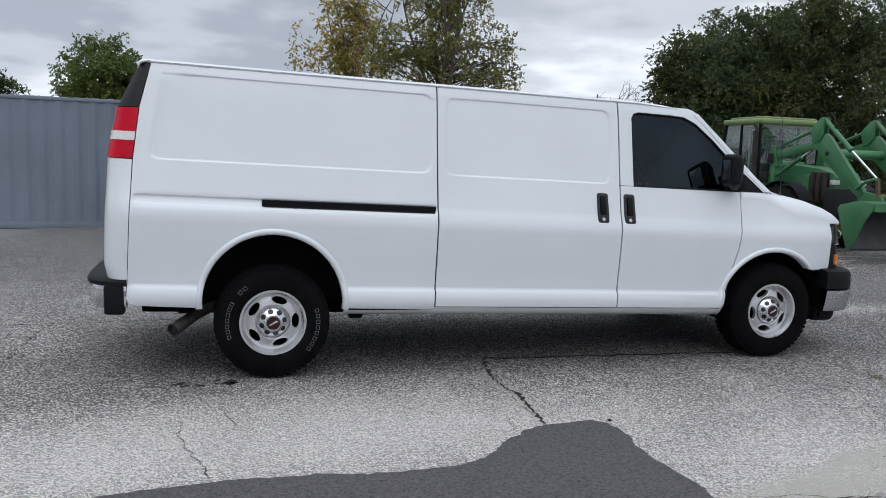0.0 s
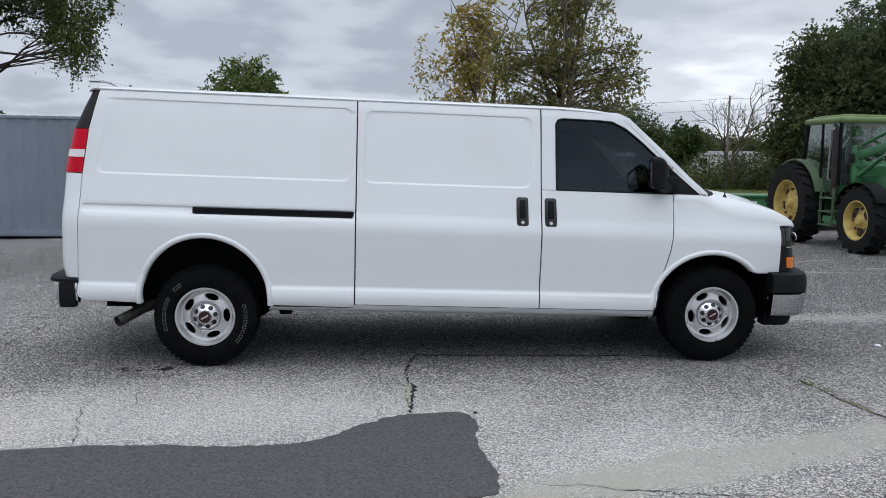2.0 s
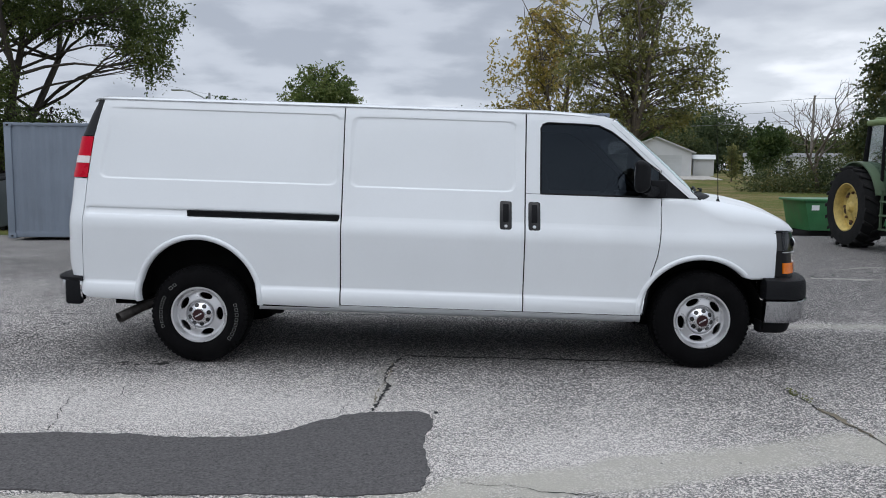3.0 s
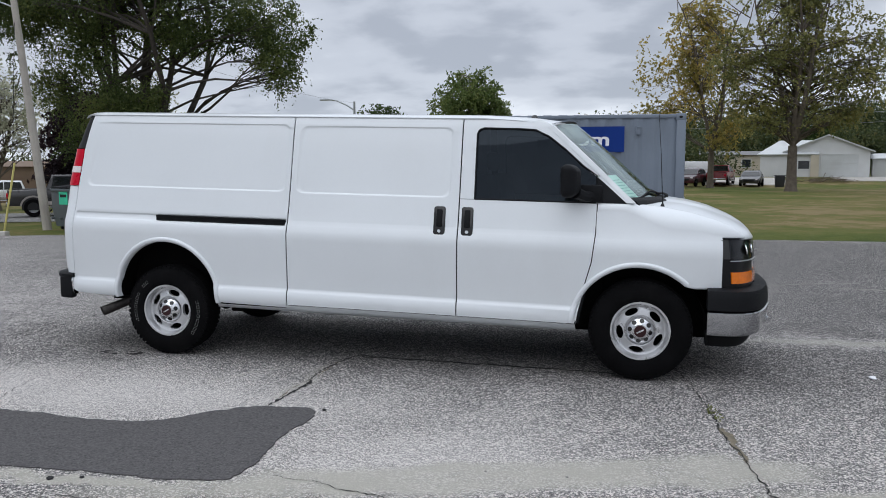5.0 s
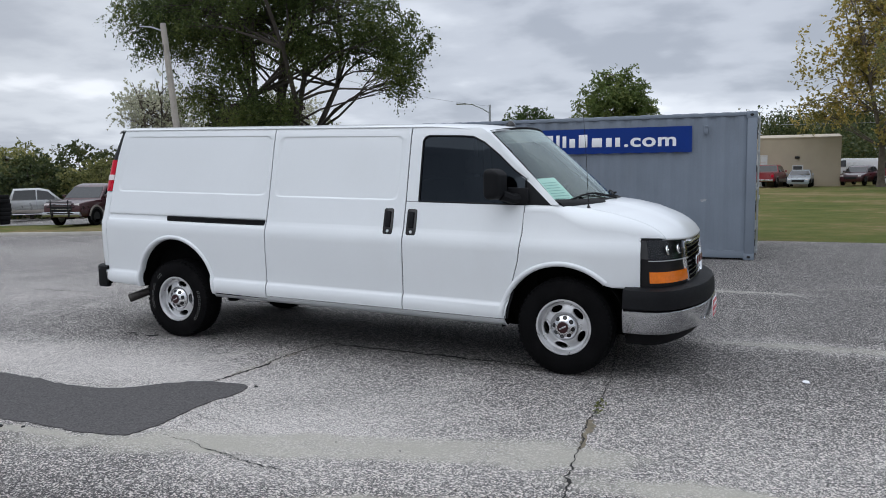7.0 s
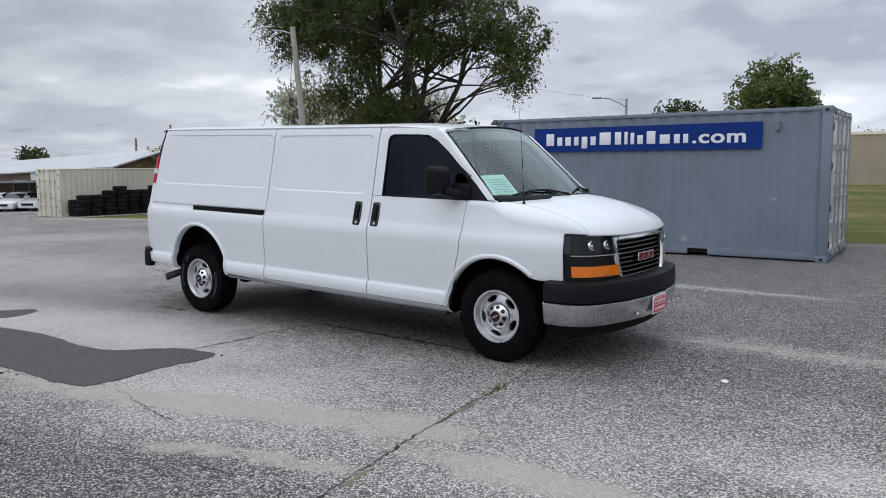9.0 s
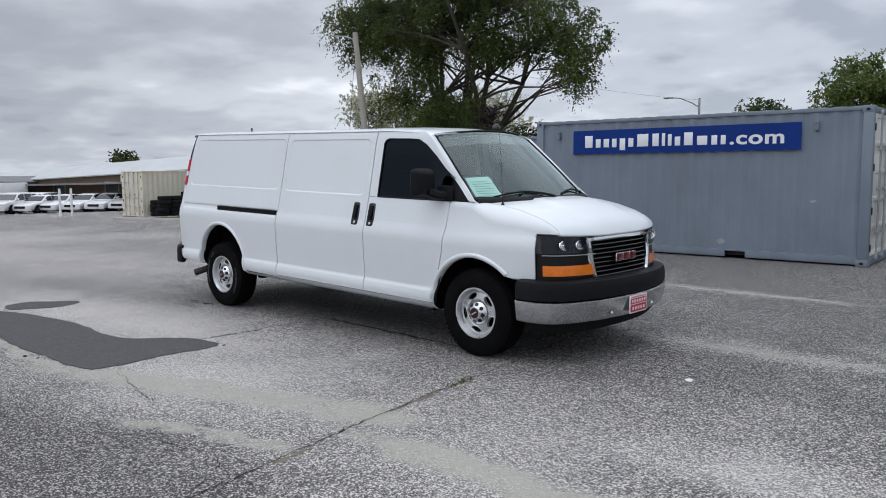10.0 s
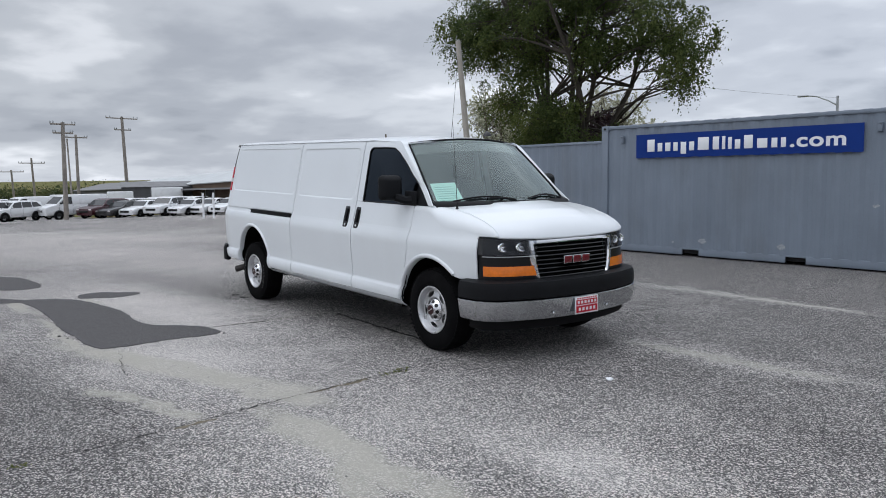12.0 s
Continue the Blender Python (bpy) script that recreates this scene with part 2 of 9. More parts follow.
def turf(name):
    mat = bpy.data.materials.new(name)
    mat.use_nodes = True
    nt = mat.node_tree
    N, L = nt.nodes.new, nt.links.new
    p = nt.nodes["Principled BSDF"]
    tc = N("ShaderNodeTexCoord")
    n1, n2, n3 = (N("ShaderNodeTexNoise") for _ in range(3))
    for n, s, d in ((n1, 0.12, 6), (n2, 1.1, 6), (n3, 25.0, 4)):
        n.inputs["Scale"].default_value, n.inputs["Detail"].default_value = s, d
        n.inputs["Roughness"].default_value = 0.62
        L(tc.outputs["Object"], n.inputs["Vector"])
    a, b = N("ShaderNodeMath"), N("ShaderNodeMath")
    a.operation = b.operation = "MULTIPLY_ADD"
    a.inputs[1].default_value, b.inputs[1].default_value = 0.5, 0.35
    L(n2.outputs[0], a.inputs[0])
    L(n1.outputs[0], a.inputs[2])
    L(n3.outputs[0], b.inputs[0])
    L(a.outputs[0], b.inputs[2])
    r = ramp_node(nt, [(0.66, (0.045, 0.072, 0.014)), (0.85, (0.095, 0.112, 0.028)), (1.0, (0.155, 0.132, 0.052)), (1.15, (0.21, 0.165, 0.085))])
    L(b.outputs[0], r.inputs[0])
    L(r.outputs[0], p.inputs["Base Color"])
    p.inputs["Roughness"].default_value, p.inputs["Specular IOR Level"].default_value = 0.9, 0.1
    bp = N("ShaderNodeBump")
    bp.inputs["Strength"].default_value, bp.inputs["Distance"].default_value = 0.8, 0.05
    L(n3.outputs[0], bp.inputs["Height"])
    L(bp.outputs[0], p.inputs["Normal"])
    return mat


WHITE = surf("white_vehicle_paint", (0.735, 0.765, 0.79), rough=0.32, vary=0.015, scale=1.5, coat=0.5, dirt=(0.55, 0.55, 0.53), dirt_amount=0.10)
BLACK_PLASTIC = surf("black_plastic", (0.0085, 0.009, 0.0105), rough=0.58, spec=0.13, vary=0.25, bump=0.15, bump_scale=400)
BLACK_GLOSS = surf("black_gloss", (0.008, 0.008, 0.009), rough=0.15, vary=0.1)
# near-black: the deep shade under and inside the van is put into this colour
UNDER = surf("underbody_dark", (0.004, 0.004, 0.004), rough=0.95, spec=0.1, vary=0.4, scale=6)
RUBBER = surf("tyre_rubber", (0.0045, 0.0045, 0.005), rough=0.92, spec=0.08, vary=0.3, scale=8, bump=0.2, bump_scale=120, dirt=(0.022, 0.021, 0.02), dirt_amount=0.2)
STEEL = surf("silver_wheel_paint", (0.60, 0.605, 0.62), rough=0.30, metal=0.6, vary=0.06, scale=12, dirt=(0.22, 0.2, 0.18), dirt_amount=0.2)
CHROME = surf("chrome", (0.72, 0.73, 0.75), rough=0.12, metal=1.0, vary=0.05, scale=5, dirt=(0.4, 0.4, 0.4), dirt_amount=0.25)
DULL_CHROME = surf("dull_chrome", (0.52, 0.53, 0.55), rough=0.18, metal=1.0, vary=0.08, scale=5, dirt=(0.3, 0.3, 0.3), dirt_amount=0.35)
RED_LENS = surf("red_lens", (0.52, 0.001, 0.02), rough=0.3, vary=0.12, scale=9, coat=0.08, spec=0.15)
CLEAR_LENS = surf("clear_lens", (0.75, 0.7, 0.7), rough=0.15, vary=0.1, coat=0.6)
AMBER = surf("amber_lens", (0.76, 0.18, 0.005), rough=0.18, vary=0.12, scale=14, coat=0.6)
TINT = glass("dark_tinted_glass", (0.05, 0.054, 0.06), (0.60, 0.72, 0.86), 0.02, 0.04)
SHIELD = glass("windscreen_glass", (0.78, 0.85, 0.82), (0.86, 0.98, 0.97), 0.03, 0.105)
LAMP_GLASS = glass("headlamp_glass", (0.74, 0.75, 0.77), (0.6, 0.6, 0.62), 0.02, 0.03)
CLOTH = surf("grey_cloth", (0.10, 0.10, 0.11), rough=0.95, vary=0.2, bump=0.3, bump_scale=300)
PAPER = surf("mint_paper", (0.62, 0.90, 0.82), rough=0.8, vary=0.05)
SIGN_WHITE = surf("white_vinyl", (0.82, 0.83, 0.85), rough=0.5, vary=0.03)


# ---- mesh tools ----
def root_of(ob):
    while ob.parent:
        ob = ob.parent
    return ob


def thing(name, at=(0, 0, 0), label="", category="", group="", kind=""):
    """An Empty at a thing's base, under which its parts are placed in world measures."""
    ob = new(name)
    ob.empty_display_size = 0.2
    ob.location = at
    return tagged(ob, label, category, group, kind)


def finish(bm, name, angle=35, smooth=True):
    me = bpy.data.meshes.new(name)
    bm.normal_update()
    for f in bm.faces:
        f.smooth = smooth
    bm.to_mesh(me)
    bm.free()
    if smooth:
        me.set_sharp_from_angle(angle=radians(angle))
    return me


def part(name, bm, material, parent, label="", angle=35, smooth=True):
    """One mesh under a thing or a part."""
    off = Vector(root_of(parent).location)
    bmesh.ops.translate(bm, verts=bm.verts, vec=-off)
    ob = new(name, finish(bm, name, angle, smooth))
    ob.data.materials.append(material)
    ob.parent = parent
    return tagged(ob, label)


def alone(name, bm, material, label, category="", group="", kind="", at=(0, 0, 0), angle=35, smooth=True):
    """One mesh that is a thing by itself."""
    bmesh.ops.translate(bm, verts=bm.verts, vec=-Vector(at))
    ob = new(name, finish(bm, name, angle, smooth))
    ob.location = at
    ob.data.materials.append(material)
    return tagged(ob, label, category, group, kind)


def again(ob, m, parent=None):
    """A further part on the same mesh."""
    o = new(ob.name.split(".")[0], ob.data)
    o.matrix_basis = m
    o.parent = parent or ob.parent
    return o


def box(bm, x0, x1, y0, y1, z0, z1, bevel=0.0, seg=2, m=None):
    r = bmesh.ops.create_cube(bm, size=1.0)
    vs = r["verts"]
    bmesh.ops.scale(bm, vec=(x1 - x0, y1 - y0, z1 - z0), verts=vs)
    bmesh.ops.translate(bm, vec=((x0 + x1) / 2, (y0 + y1) / 2, (z0 + z1) / 2), verts=vs)
    if bevel:
        es = list({e for v in vs for e in v.link_edges})
        b = bmesh.ops.bevel(bm, geom=es, offset=bevel, segments=seg, profile=0.5, affect="EDGES")
        vs = list({v for f in b["faces"] for v in f.verts} | {v for v in vs if v.is_valid})
    if m is not None:
        bmesh.ops.transform(bm, matrix=m, verts=vs)
    return bm


def prism(bm, outline, depth, m=None, bevel=0.0):
    """A plate with the outline (x, y), from z = 0 to depth, then moved by m."""
    vs = [bm.verts.new((x, y, 0)) for x, y in outline]
    f = bm.faces.new(vs)
    r = bmesh.ops.extrude_face_region(bm, geom=[f])
    top = [v for v in r["geom"] if isinstance(v, bmesh.types.BMVert)]
    bmesh.ops.translate(bm, vec=(0, 0, depth), verts=top)
    allv = vs + top
    fs = list({g for v in allv for g in v.link_faces})
    bmesh.ops.recalc_face_normals(bm, faces=fs)
    if bevel:
        es = [e for e in {e for v in allv for e in v.link_edges} if abs(e.verts[0].co.z - e.verts[1].co.z) < 1e-6]
        b = bmesh.ops.bevel(bm, geom=es, offset=bevel, segments=2, profile=0.5, affect="EDGES")
        allv = list({v for g in b["faces"] for v in g.verts} | {v for v in allv if v.is_valid})
    if m is not None:
        bmesh.ops.transform(bm, matrix=m, verts=allv)
    return bm


def tube(bm, pts, radius, seg=8, cap=True):
    """A round bar along pts; radius is one number or one for each point."""
    pts = [Vector(p) for p in pts]
    rs = radius if isinstance(radius, (list, tuple)) else [radius] * len(pts)
    rings = []
    side = None
    for i, p in enumerate(pts):
        d = (pts[min(i + 1, len(pts) - 1)] - pts[max(i - 1, 0)]).normalized()
        if side is None:
            side = d.orthogonal().normalized()
        side = (side - d * side.dot(d)).normalized()
        up = d.cross(side)
        rings.append([bm.verts.new(p + (side * math.cos(a) + up * math.sin(a)) * rs[i]) for a in (2 * math.pi * k / seg for k in range(seg))])
    for a, b in zip(rings, rings[1:]):
        for k in range(seg):
            bm.faces.new((a[k], a[(k + 1) % seg], b[(k + 1) % seg], b[k]))
    if cap:
        bm.faces.new(list(reversed(rings[0])))
        bm.faces.new(rings[-1])
    return bm


def lathe(bm, profile, seg=32, m=None, close=False):
    """Turns (radius, height) points round the z axis."""
    rings = []
    new_v = []
    for r, h in profile:
        if r < 1e-6:
            v = bm.verts.new((0, 0, h))
            rings.append([v])
            new_v.append(v)
        else:
            ring = [bm.verts.new((r * math.cos(2 * math.pi * k / seg), r * math.sin(2 * math.pi * k / seg), h)) for k in range(seg)]
            rings.append(ring)
            new_v += ring
    pairs = list(zip(rings, rings[1:])) + ([(rings[-1], rings[0])] if close else [])
    fs = []
    for a, b in pairs:
        for k in range(seg):
            j = (k + 1) % seg
            if len(a) == 1 and len(b) == 1:
                continue
            if len(a) == 1:
                fs.append(bm.faces.new((a[0], b[j], b[k])))
            elif len(b) == 1:
                fs.append(bm.faces.new((a[k], a[j], b[0])))
            else:
                fs.append(bm.faces.new((a[k], a[j], b[j], b[k])))
    bmesh.ops.recalc_face_normals(bm, faces=fs)
    if m is not None:
        bmesh.ops.transform(bm, matrix=m, verts=new_v)
    return bm


def sweep(bm, path, section, close_ends=True):
    """Carries a section of (outward, height) points along a plan path of (x, y); outward is to the right of the way."""
    n = len(path)
    rings = []
    for i in range(n):
        a, b = Vector(path[max(i - 1, 0)]), Vector(path[min(i + 1, n - 1)])
        d = (b - a).normalized()
        out = Vector((d.y, -d.x))
        rings.append([bm.verts.new((path[i][0] + out.x * o, path[i][1] + out.y * o, h)) for o, h in section])
    fs = []
    k = len(section)
    for a, b in zip(rings, rings[1:]):
        for j in range(k):
            fs.append(bm.faces.new((a[j], a[(j + 1) % k], b[(j + 1) % k], b[j])))
    if close_ends:
        fs.append(bm.faces.new(rings[0]))
        fs.append(bm.faces.new(list(reversed(rings[-1]))))
    bmesh.ops.recalc_face_normals(bm, faces=fs)
    return bm


def sheet(bm, rows, thick=0.0):
    """A skin through rows of points, with a thickness inwards along its normals."""
    vs = [[bm.verts.new(p) for p in row] for row in rows]
    fs = []
    for a, b in zip(vs, vs[1:]):
        for k in range(len(a) - 1):
            fs.append(bm.faces.new((a[k], a[k + 1], b[k + 1], b[k])))
    if thick:
        thicken(bm, fs, thick)
    return bm


def thicken(bm, fs, thick):
    bm.normal_update()
    r = bmesh.ops.solidify(bm, geom=fs, thickness=thick)
    return r


def cut(me, cutter_bm):
    """The mesh with the cutter's solid taken out of it."""
    a = new("work", me)
    cm = bpy.data.meshes.new("cutter")
    cutter_bm.to_mesh(cm)
    cutter_bm.free()
    b = new("cutter", cm)
    md = a.modifiers.new("cut", "BOOLEAN")
    md.operation, md.object, md.solver = "DIFFERENCE", b, "EXACT"
    dg = bpy.context.evaluated_depsgraph_get()
    res = bpy.data.meshes.new_from_object(a.evaluated_get(dg))
    bpy.data.objects.remove(a)
    bpy.data.objects.remove(b)
    return res


def lerp(points, x):
    """Piecewise straight line through (x, y) points."""
    return float(np.interp(x, [p[0] for p in points], [p[1] for p in points]))


def gz(x, y):
    """Height of the ground: level round the van, falling gently to the far side of the lot, rising to the house across the grass."""
    low = -0.030 * max(0.0, -x - 4.0) if x < -5 else -0.015 * max(0.0, -x - 3.0)
    rise = 0.003 * min(max(0.0, x - 5.0), 6.0)
    up = 0.075 * max(0.0, y - 72.5) * min(1.0, max(0.0, (x + 14.0) / 14.0))
    dip = 0.12 * max(0.0, 1.0 - abs(x + 5.5) / 4.5) ** 0.5 * max(0.0, 1.0 - abs(y - 12.0) / 8.0) if -10 < x < -1 else 0.0
    return max(low, -4.0) + min(up, 0.85) + rise - dip


# ---- ground ----
def ground_mesh(xs, ys, lift):
    me = bpy.data.meshes.new("ground")
    verts = [(x, y, gz(x, y) + lift) for y in ys for x in xs]
    n = len(xs)
    faces = [(j * n + i, j * n + i + 1, (j + 1) * n + i + 1, (j + 1) * n + i) for j in range(len(ys) - 1) for i in range(n - 1)]
    me.from_pydata(verts, [], faces)
    me.update()
    return me


far = [-2500, -900, -400, -220] + list(range(-160, 161, 8)) + [220, 400, 900, 2500]
knots = [-56, -52, -44, -36, -28, -20, -14, -12, -10, -9, -8, -7, -6, -5, -4, -3, -2, -1, 0, 4, 5, 11, 12]
far_x = sorted(set(far + knots))
far_y = sorted(set(far + [-4, 4, 6, 8, 10, 12, 12.75, 14, 17, 20, 72.5, 78, 83.84]))
ob = new("ground", ground_mesh(far_x, far_y, -0.03))
ob.data.materials.append(turf("mown_grass"))
tagged(ob, "mown grass field with dry brownish patches beyond the lot", "ground", kind="structure")

# amounts below zero darken; the oval at (2.0, 0.8) paints the van's shade
WORN_AND_SHADED = [(3.0, -2.1, 1.3, 0.8, 5, 0.35), (0.2, -1.25, 2.2, 0.5, 2, 0.30), (-0.6, -1.1, 3.0, 0.75, 4, 0.50), (2.6, -1.5, 1.5, 0.8, 15, 0.28), (1.0, -0.6, 2.6, 0.9, 0, 0.15), (5.2, -1.3, 2.0, 0.7, 5, 0.22), (6.9, -1.0, 0.7, 0.35, 20, 0.3), (5.8, 1.75, 2.0, 0.4, 4, 0.3),
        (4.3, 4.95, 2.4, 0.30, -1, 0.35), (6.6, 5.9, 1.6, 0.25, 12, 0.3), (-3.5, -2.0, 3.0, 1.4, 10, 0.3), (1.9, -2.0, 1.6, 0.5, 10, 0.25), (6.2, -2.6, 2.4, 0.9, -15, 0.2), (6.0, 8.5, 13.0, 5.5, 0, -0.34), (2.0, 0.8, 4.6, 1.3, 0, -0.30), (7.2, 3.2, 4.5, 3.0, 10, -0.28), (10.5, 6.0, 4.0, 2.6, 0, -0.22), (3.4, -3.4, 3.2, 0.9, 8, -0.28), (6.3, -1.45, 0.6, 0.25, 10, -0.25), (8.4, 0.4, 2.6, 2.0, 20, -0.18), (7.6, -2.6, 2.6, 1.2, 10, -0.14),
        (-22.0, -2.0, 18.0, 9.0, 20, 0.5), (-6.5, 0.6, 4.5, 2.4, 10, 0.25), (-9.0, 4.0, 6.0, 2.2, 0, -0.12), (-1.5, 6.0, 4.0, 2.4, 0, -0.2)]
DUSTY = [(2.75, -2.14, 1.85, 0.22, 19, 1.0), (5.55, -1.93, 1.2, 0.20, 2, 1.0), (6.35, -1.88, 0.55, 0.2, 0, 0.85), (4.1, -1.72, 0.8, 0.24, 12, 0.95), (0.9, -2.53, 1.5, 0.075, 0, 0.95), (3.55, -2.72, 0.42, 0.10, 16, 0.9), (-1.6, -2.55, 1.0, 0.10, 2, 0.9),
         (6.3, -2.2, 1.0, 0.16, -25, 0.85), (1.46, -0.45, 0.07, 0.75, -2, 0.4), (5.85, 1.76, 1.15, 0.15, 3, 0.5), (4.3, 4.95, 1.7, 0.08, -1, 0.75), (4.15, -2.48, 0.45, 0.10, 10, 0.95), (1.0, -0.33, 0.5, 0.018, 56, 0.7), (6.3, 5.6, 0.9, 0.05, 20, 0.6), (7.6, 5.2, 1.2, 0.07, -8, 0.7), (8.4, 6.4, 0.8, 0.05, 15, 0.6), (9.5, 5.6, 1.0, 0.06, 10, 0.9), (10.6, 6.2, 0.9, 0.07, -20, 0.9), (9.0, 4.6, 0.8, 0.05, 30, 0.9), (11.2, 7.2, 1.2, 0.08, 5, 0.9), (-1.2, -1.72, 1.0, 0.06, 0, 0.8)]
LOT = asphalt("worn_asphalt", (0.77, 0.725, 0.687), (0.084, 0.081, 0.082), 0.30, WORN_AND_SHADED, DUSTY)
lot_x = sorted({-96, -88, -80, -72, -64, *range(-56, 0, 4), -14, -10, -9, -7, -6, -5, -3, -2, -1, 0, 4, 5, 8, 11, 12, 16, 24, 32, 40})
lot_y = [-60, -40, -26, -18, -12, -8, -4, 0, 4, 6, 8, 10, 12, 12.75]
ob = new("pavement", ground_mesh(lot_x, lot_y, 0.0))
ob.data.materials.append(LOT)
tagged(ob, "cracked bleached grey asphalt of a dealer's lot", "pavement", kind="structure")


# ---- the white cargo van ----
MID = 1.0
RAKE = 0.0235
SIDE = [(0.44, 0.075), (0.47, 0.035), (0.50, 0.012), (0.545, 0.002), (0.605, 0.006), (0.634, 0.027), (0.70, 0.024), (0.90, 0.010), (1.08, 0.003), (1.12, 0.011),
        (1.16, 0.025), (1.20, 0.041), (1.24, 0.051), (1.30, 0.065), (1.43, 0.094), (1.70, 0.148), (1.90, 0.188), (2.00, 0.212), (2.05, 0.232)]
van = thing("cargo_van", (1.9, MID, 0), "white extended cargo van with black mirrors and silver steel wheels", "van")


def rounded(x, z, x0, x1, z0, z1, r):
    """Signed distance to a rectangle with rounded corners, below zero inside."""
    cx, cz, hx, hz = (x0 + x1) / 2, (z0 + z1) / 2, (x1 - x0) / 2 - r, (z1 - z0) / 2 - r
    dx, dz = abs(x - cx) - hx, abs(z - cz) - hz
    return math.hypot(max(dx, 0), max(dz, 0)) + min(max(dx, dz), 0) - r


def ease(a, b, v):
    t = min(1, max(0, (v - a) / (b - a)))
    return t * t * (3 - 2 * t)


PRESSED = [(-0.815, 1.052, 1.437, 1.985, 0.07), (1.15, 2.44, 1.432, 1.975, 0.07)]


def skin(x, z):
    """Distance of the van's side from its widest line, with its pressed panels and belt groove."""
    y = lerp(SIDE, z)
    for x0, x1, z0, z1, r in PRESSED:
        lean = 0.10 * (z - z0) / (z1 - z0) if x0 < 0 else 0.02 * (z - z0) / (z1 - z0)
        y += 0.008 * ease(0.005, -0.005, rounded(x, z, x0 + lean, x1 + 0.02 * (z - z0) / (z1 - z0), z0, z1, r))
    y += 0.014 * ease(0.008, -0.006, rounded(x, z, -0.90, 1.2, 1.158, 1.207, 0.02)) if x < 1.085 else 0
    y += 0.085 * max(0, (x - 4.0) / 0.5) ** 2 if x > 4 else 0
    y += 0.03 * max(0, (x - 3.2) / 0.6) * ease(1.42, 1.62, z) if x > 3.2 else 0
    y += 0.025 * max(0, (-0.75 - x) / 0.2) ** 2 if x < -0.75 else 0
    return y


def rake(bm):
    for v in bm.verts:
        v.co.z -= RAKE * v.co.x
    return bm


def vpart(name, bm, material, parent=None, label="", angle=40, smooth=True):
    return part(name, rake(bm), material, parent or van, label, angle, smooth)


def split_levels(bm, axis, levels):
    no = Vector((1, 0, 0)) if axis == 0 else Vector((0, 0, 1))
    for v in levels:
        bmesh.ops.bisect_plane(bm, geom=bm.verts[:] + bm.edges[:] + bm.faces[:], dist=1e-5, plane_co=no * v, plane_no=no)


def side_plate(outline, zs, xs=(), inset=0.0, thick=0.014, far_side=False):
    """A plate cut to an outline of (x, z) and laid on the van's side."""
    bm = bmesh.new()
    bm.faces.new([bm.verts.new((x, 0, z)) for x, z in outline])
    split_levels(bm, 2, zs)
    split_levels(bm, 0, sorted(xs))
    for v in bm.verts:
        v.co.y = skin(v.co.x, v.co.z) + inset
    bm.normal_update()
    if sum(f.normal.y for f in bm.faces) > 0:
        bmesh.ops.reverse_faces(bm, faces=bm.faces)
    rim = [e for e in bm.edges if len(e.link_faces) == 1]
    r = bmesh.ops.extrude_edge_only(bm, edges=rim)
    vs = [v for v in r["geom"] if isinstance(v, bmesh.types.BMVert)]
    bmesh.ops.translate(bm, verts=vs, vec=(0, thick, 0))
    if far_side:
        other_side(bm)
    return bm


def other_side(bm):
    for v in bm.verts:
        v.co.y = 2 * MID - v.co.y
    bmesh.ops.reverse_faces(bm, faces=bm.faces)
    return bm


def arc(cx, cz, r, a0, a1, n, squash=1.0):
    return [(cx + r * math.cos(radians(a0 + (a1 - a0) * k / n)), cz + r * squash * math.sin(radians(a0 + (a1 - a0) * k / n))) for k in range(n + 1)]


ZS = sorted({z for z, _ in SIDE} | {0.618, 0.645, 0.66, 1.416, 1.421, 1.426, 1.431, 1.437, 1.442, 1.448, 1.458, 1.475, 1.5, 1.95, 1.962, 1.970, 1.975, 1.98, 1.985, 1.99, 2.0, 1.149, 1.155, 1.163, 1.203, 1.211, 1.217, 0.76, 0.83, 1.0, 1.04, 1.25, 1.36, 1.5, 1.56, 1.63, 1.77, 1.83, 1.945})
REAR_ARCH, FRONT_ARCH = (-0.026, 0.52, 0.470), (3.903, 0.475, 0.492)
quarter = [(-0.945, 0.54), (-0.935, 0.515), (-0.90, 0.50), (-0.51, 0.485)] + arc(*REAR_ARCH, 184, -4, 24) + [(1.078, 0.478), (1.098, 2.045), (-0.80, 2.045), (-0.868, 1.757), (-0.905, 1.43)]
XQ = [-0.905, -0.897, -0.885, -0.87, -0.85, -0.82, -0.805, -0.80, -0.795, -0.785, -0.775, -0.76, -0.745, -0.73, 0.98, 1.0, 1.035, 1.047, 1.052, 1.057, -0.6, -0.3, 0, 0.3, 0.6, 0.9, 1.02]
slide = [(1.089, 0.505), (2.506, 0.505), (2.524, 2.045), (1.108, 2.045)]
XS = [1.135, 1.145, 1.15, 1.155, 1.165, 1.18, 1.2, 1.22, 2.37, 2.39, 2.405, 2.425, 2.435, 2.44, 2.445, 2.455, 1.5, 1.8, 2.1, 2.35]
SEAM = [(3.43, 0.505), (3.445, 0.60), (3.465, 0.68), (3.50, 0.82), (3.545, 0.98), (3.572, 1.2), (3.580, 1.42)]
door = [(2.516, 0.505)] + SEAM + [(2.527, 1.42)]
frame_ring = [(2.527, 1.424), (2.645, 1.424), (2.648, 1.93), (2.665, 1.962), (2.70, 1.975), (2.985, 1.972), (3.10, 1.966), (3.204, 1.919), (3.336, 1.818), (3.471, 1.697), (3.606, 1.598), (3.797, 1.43), (3.862, 1.43), (3.235, 1.998), (3.19, 2.03), (3.145, 2.045), (2.535, 2.045)]
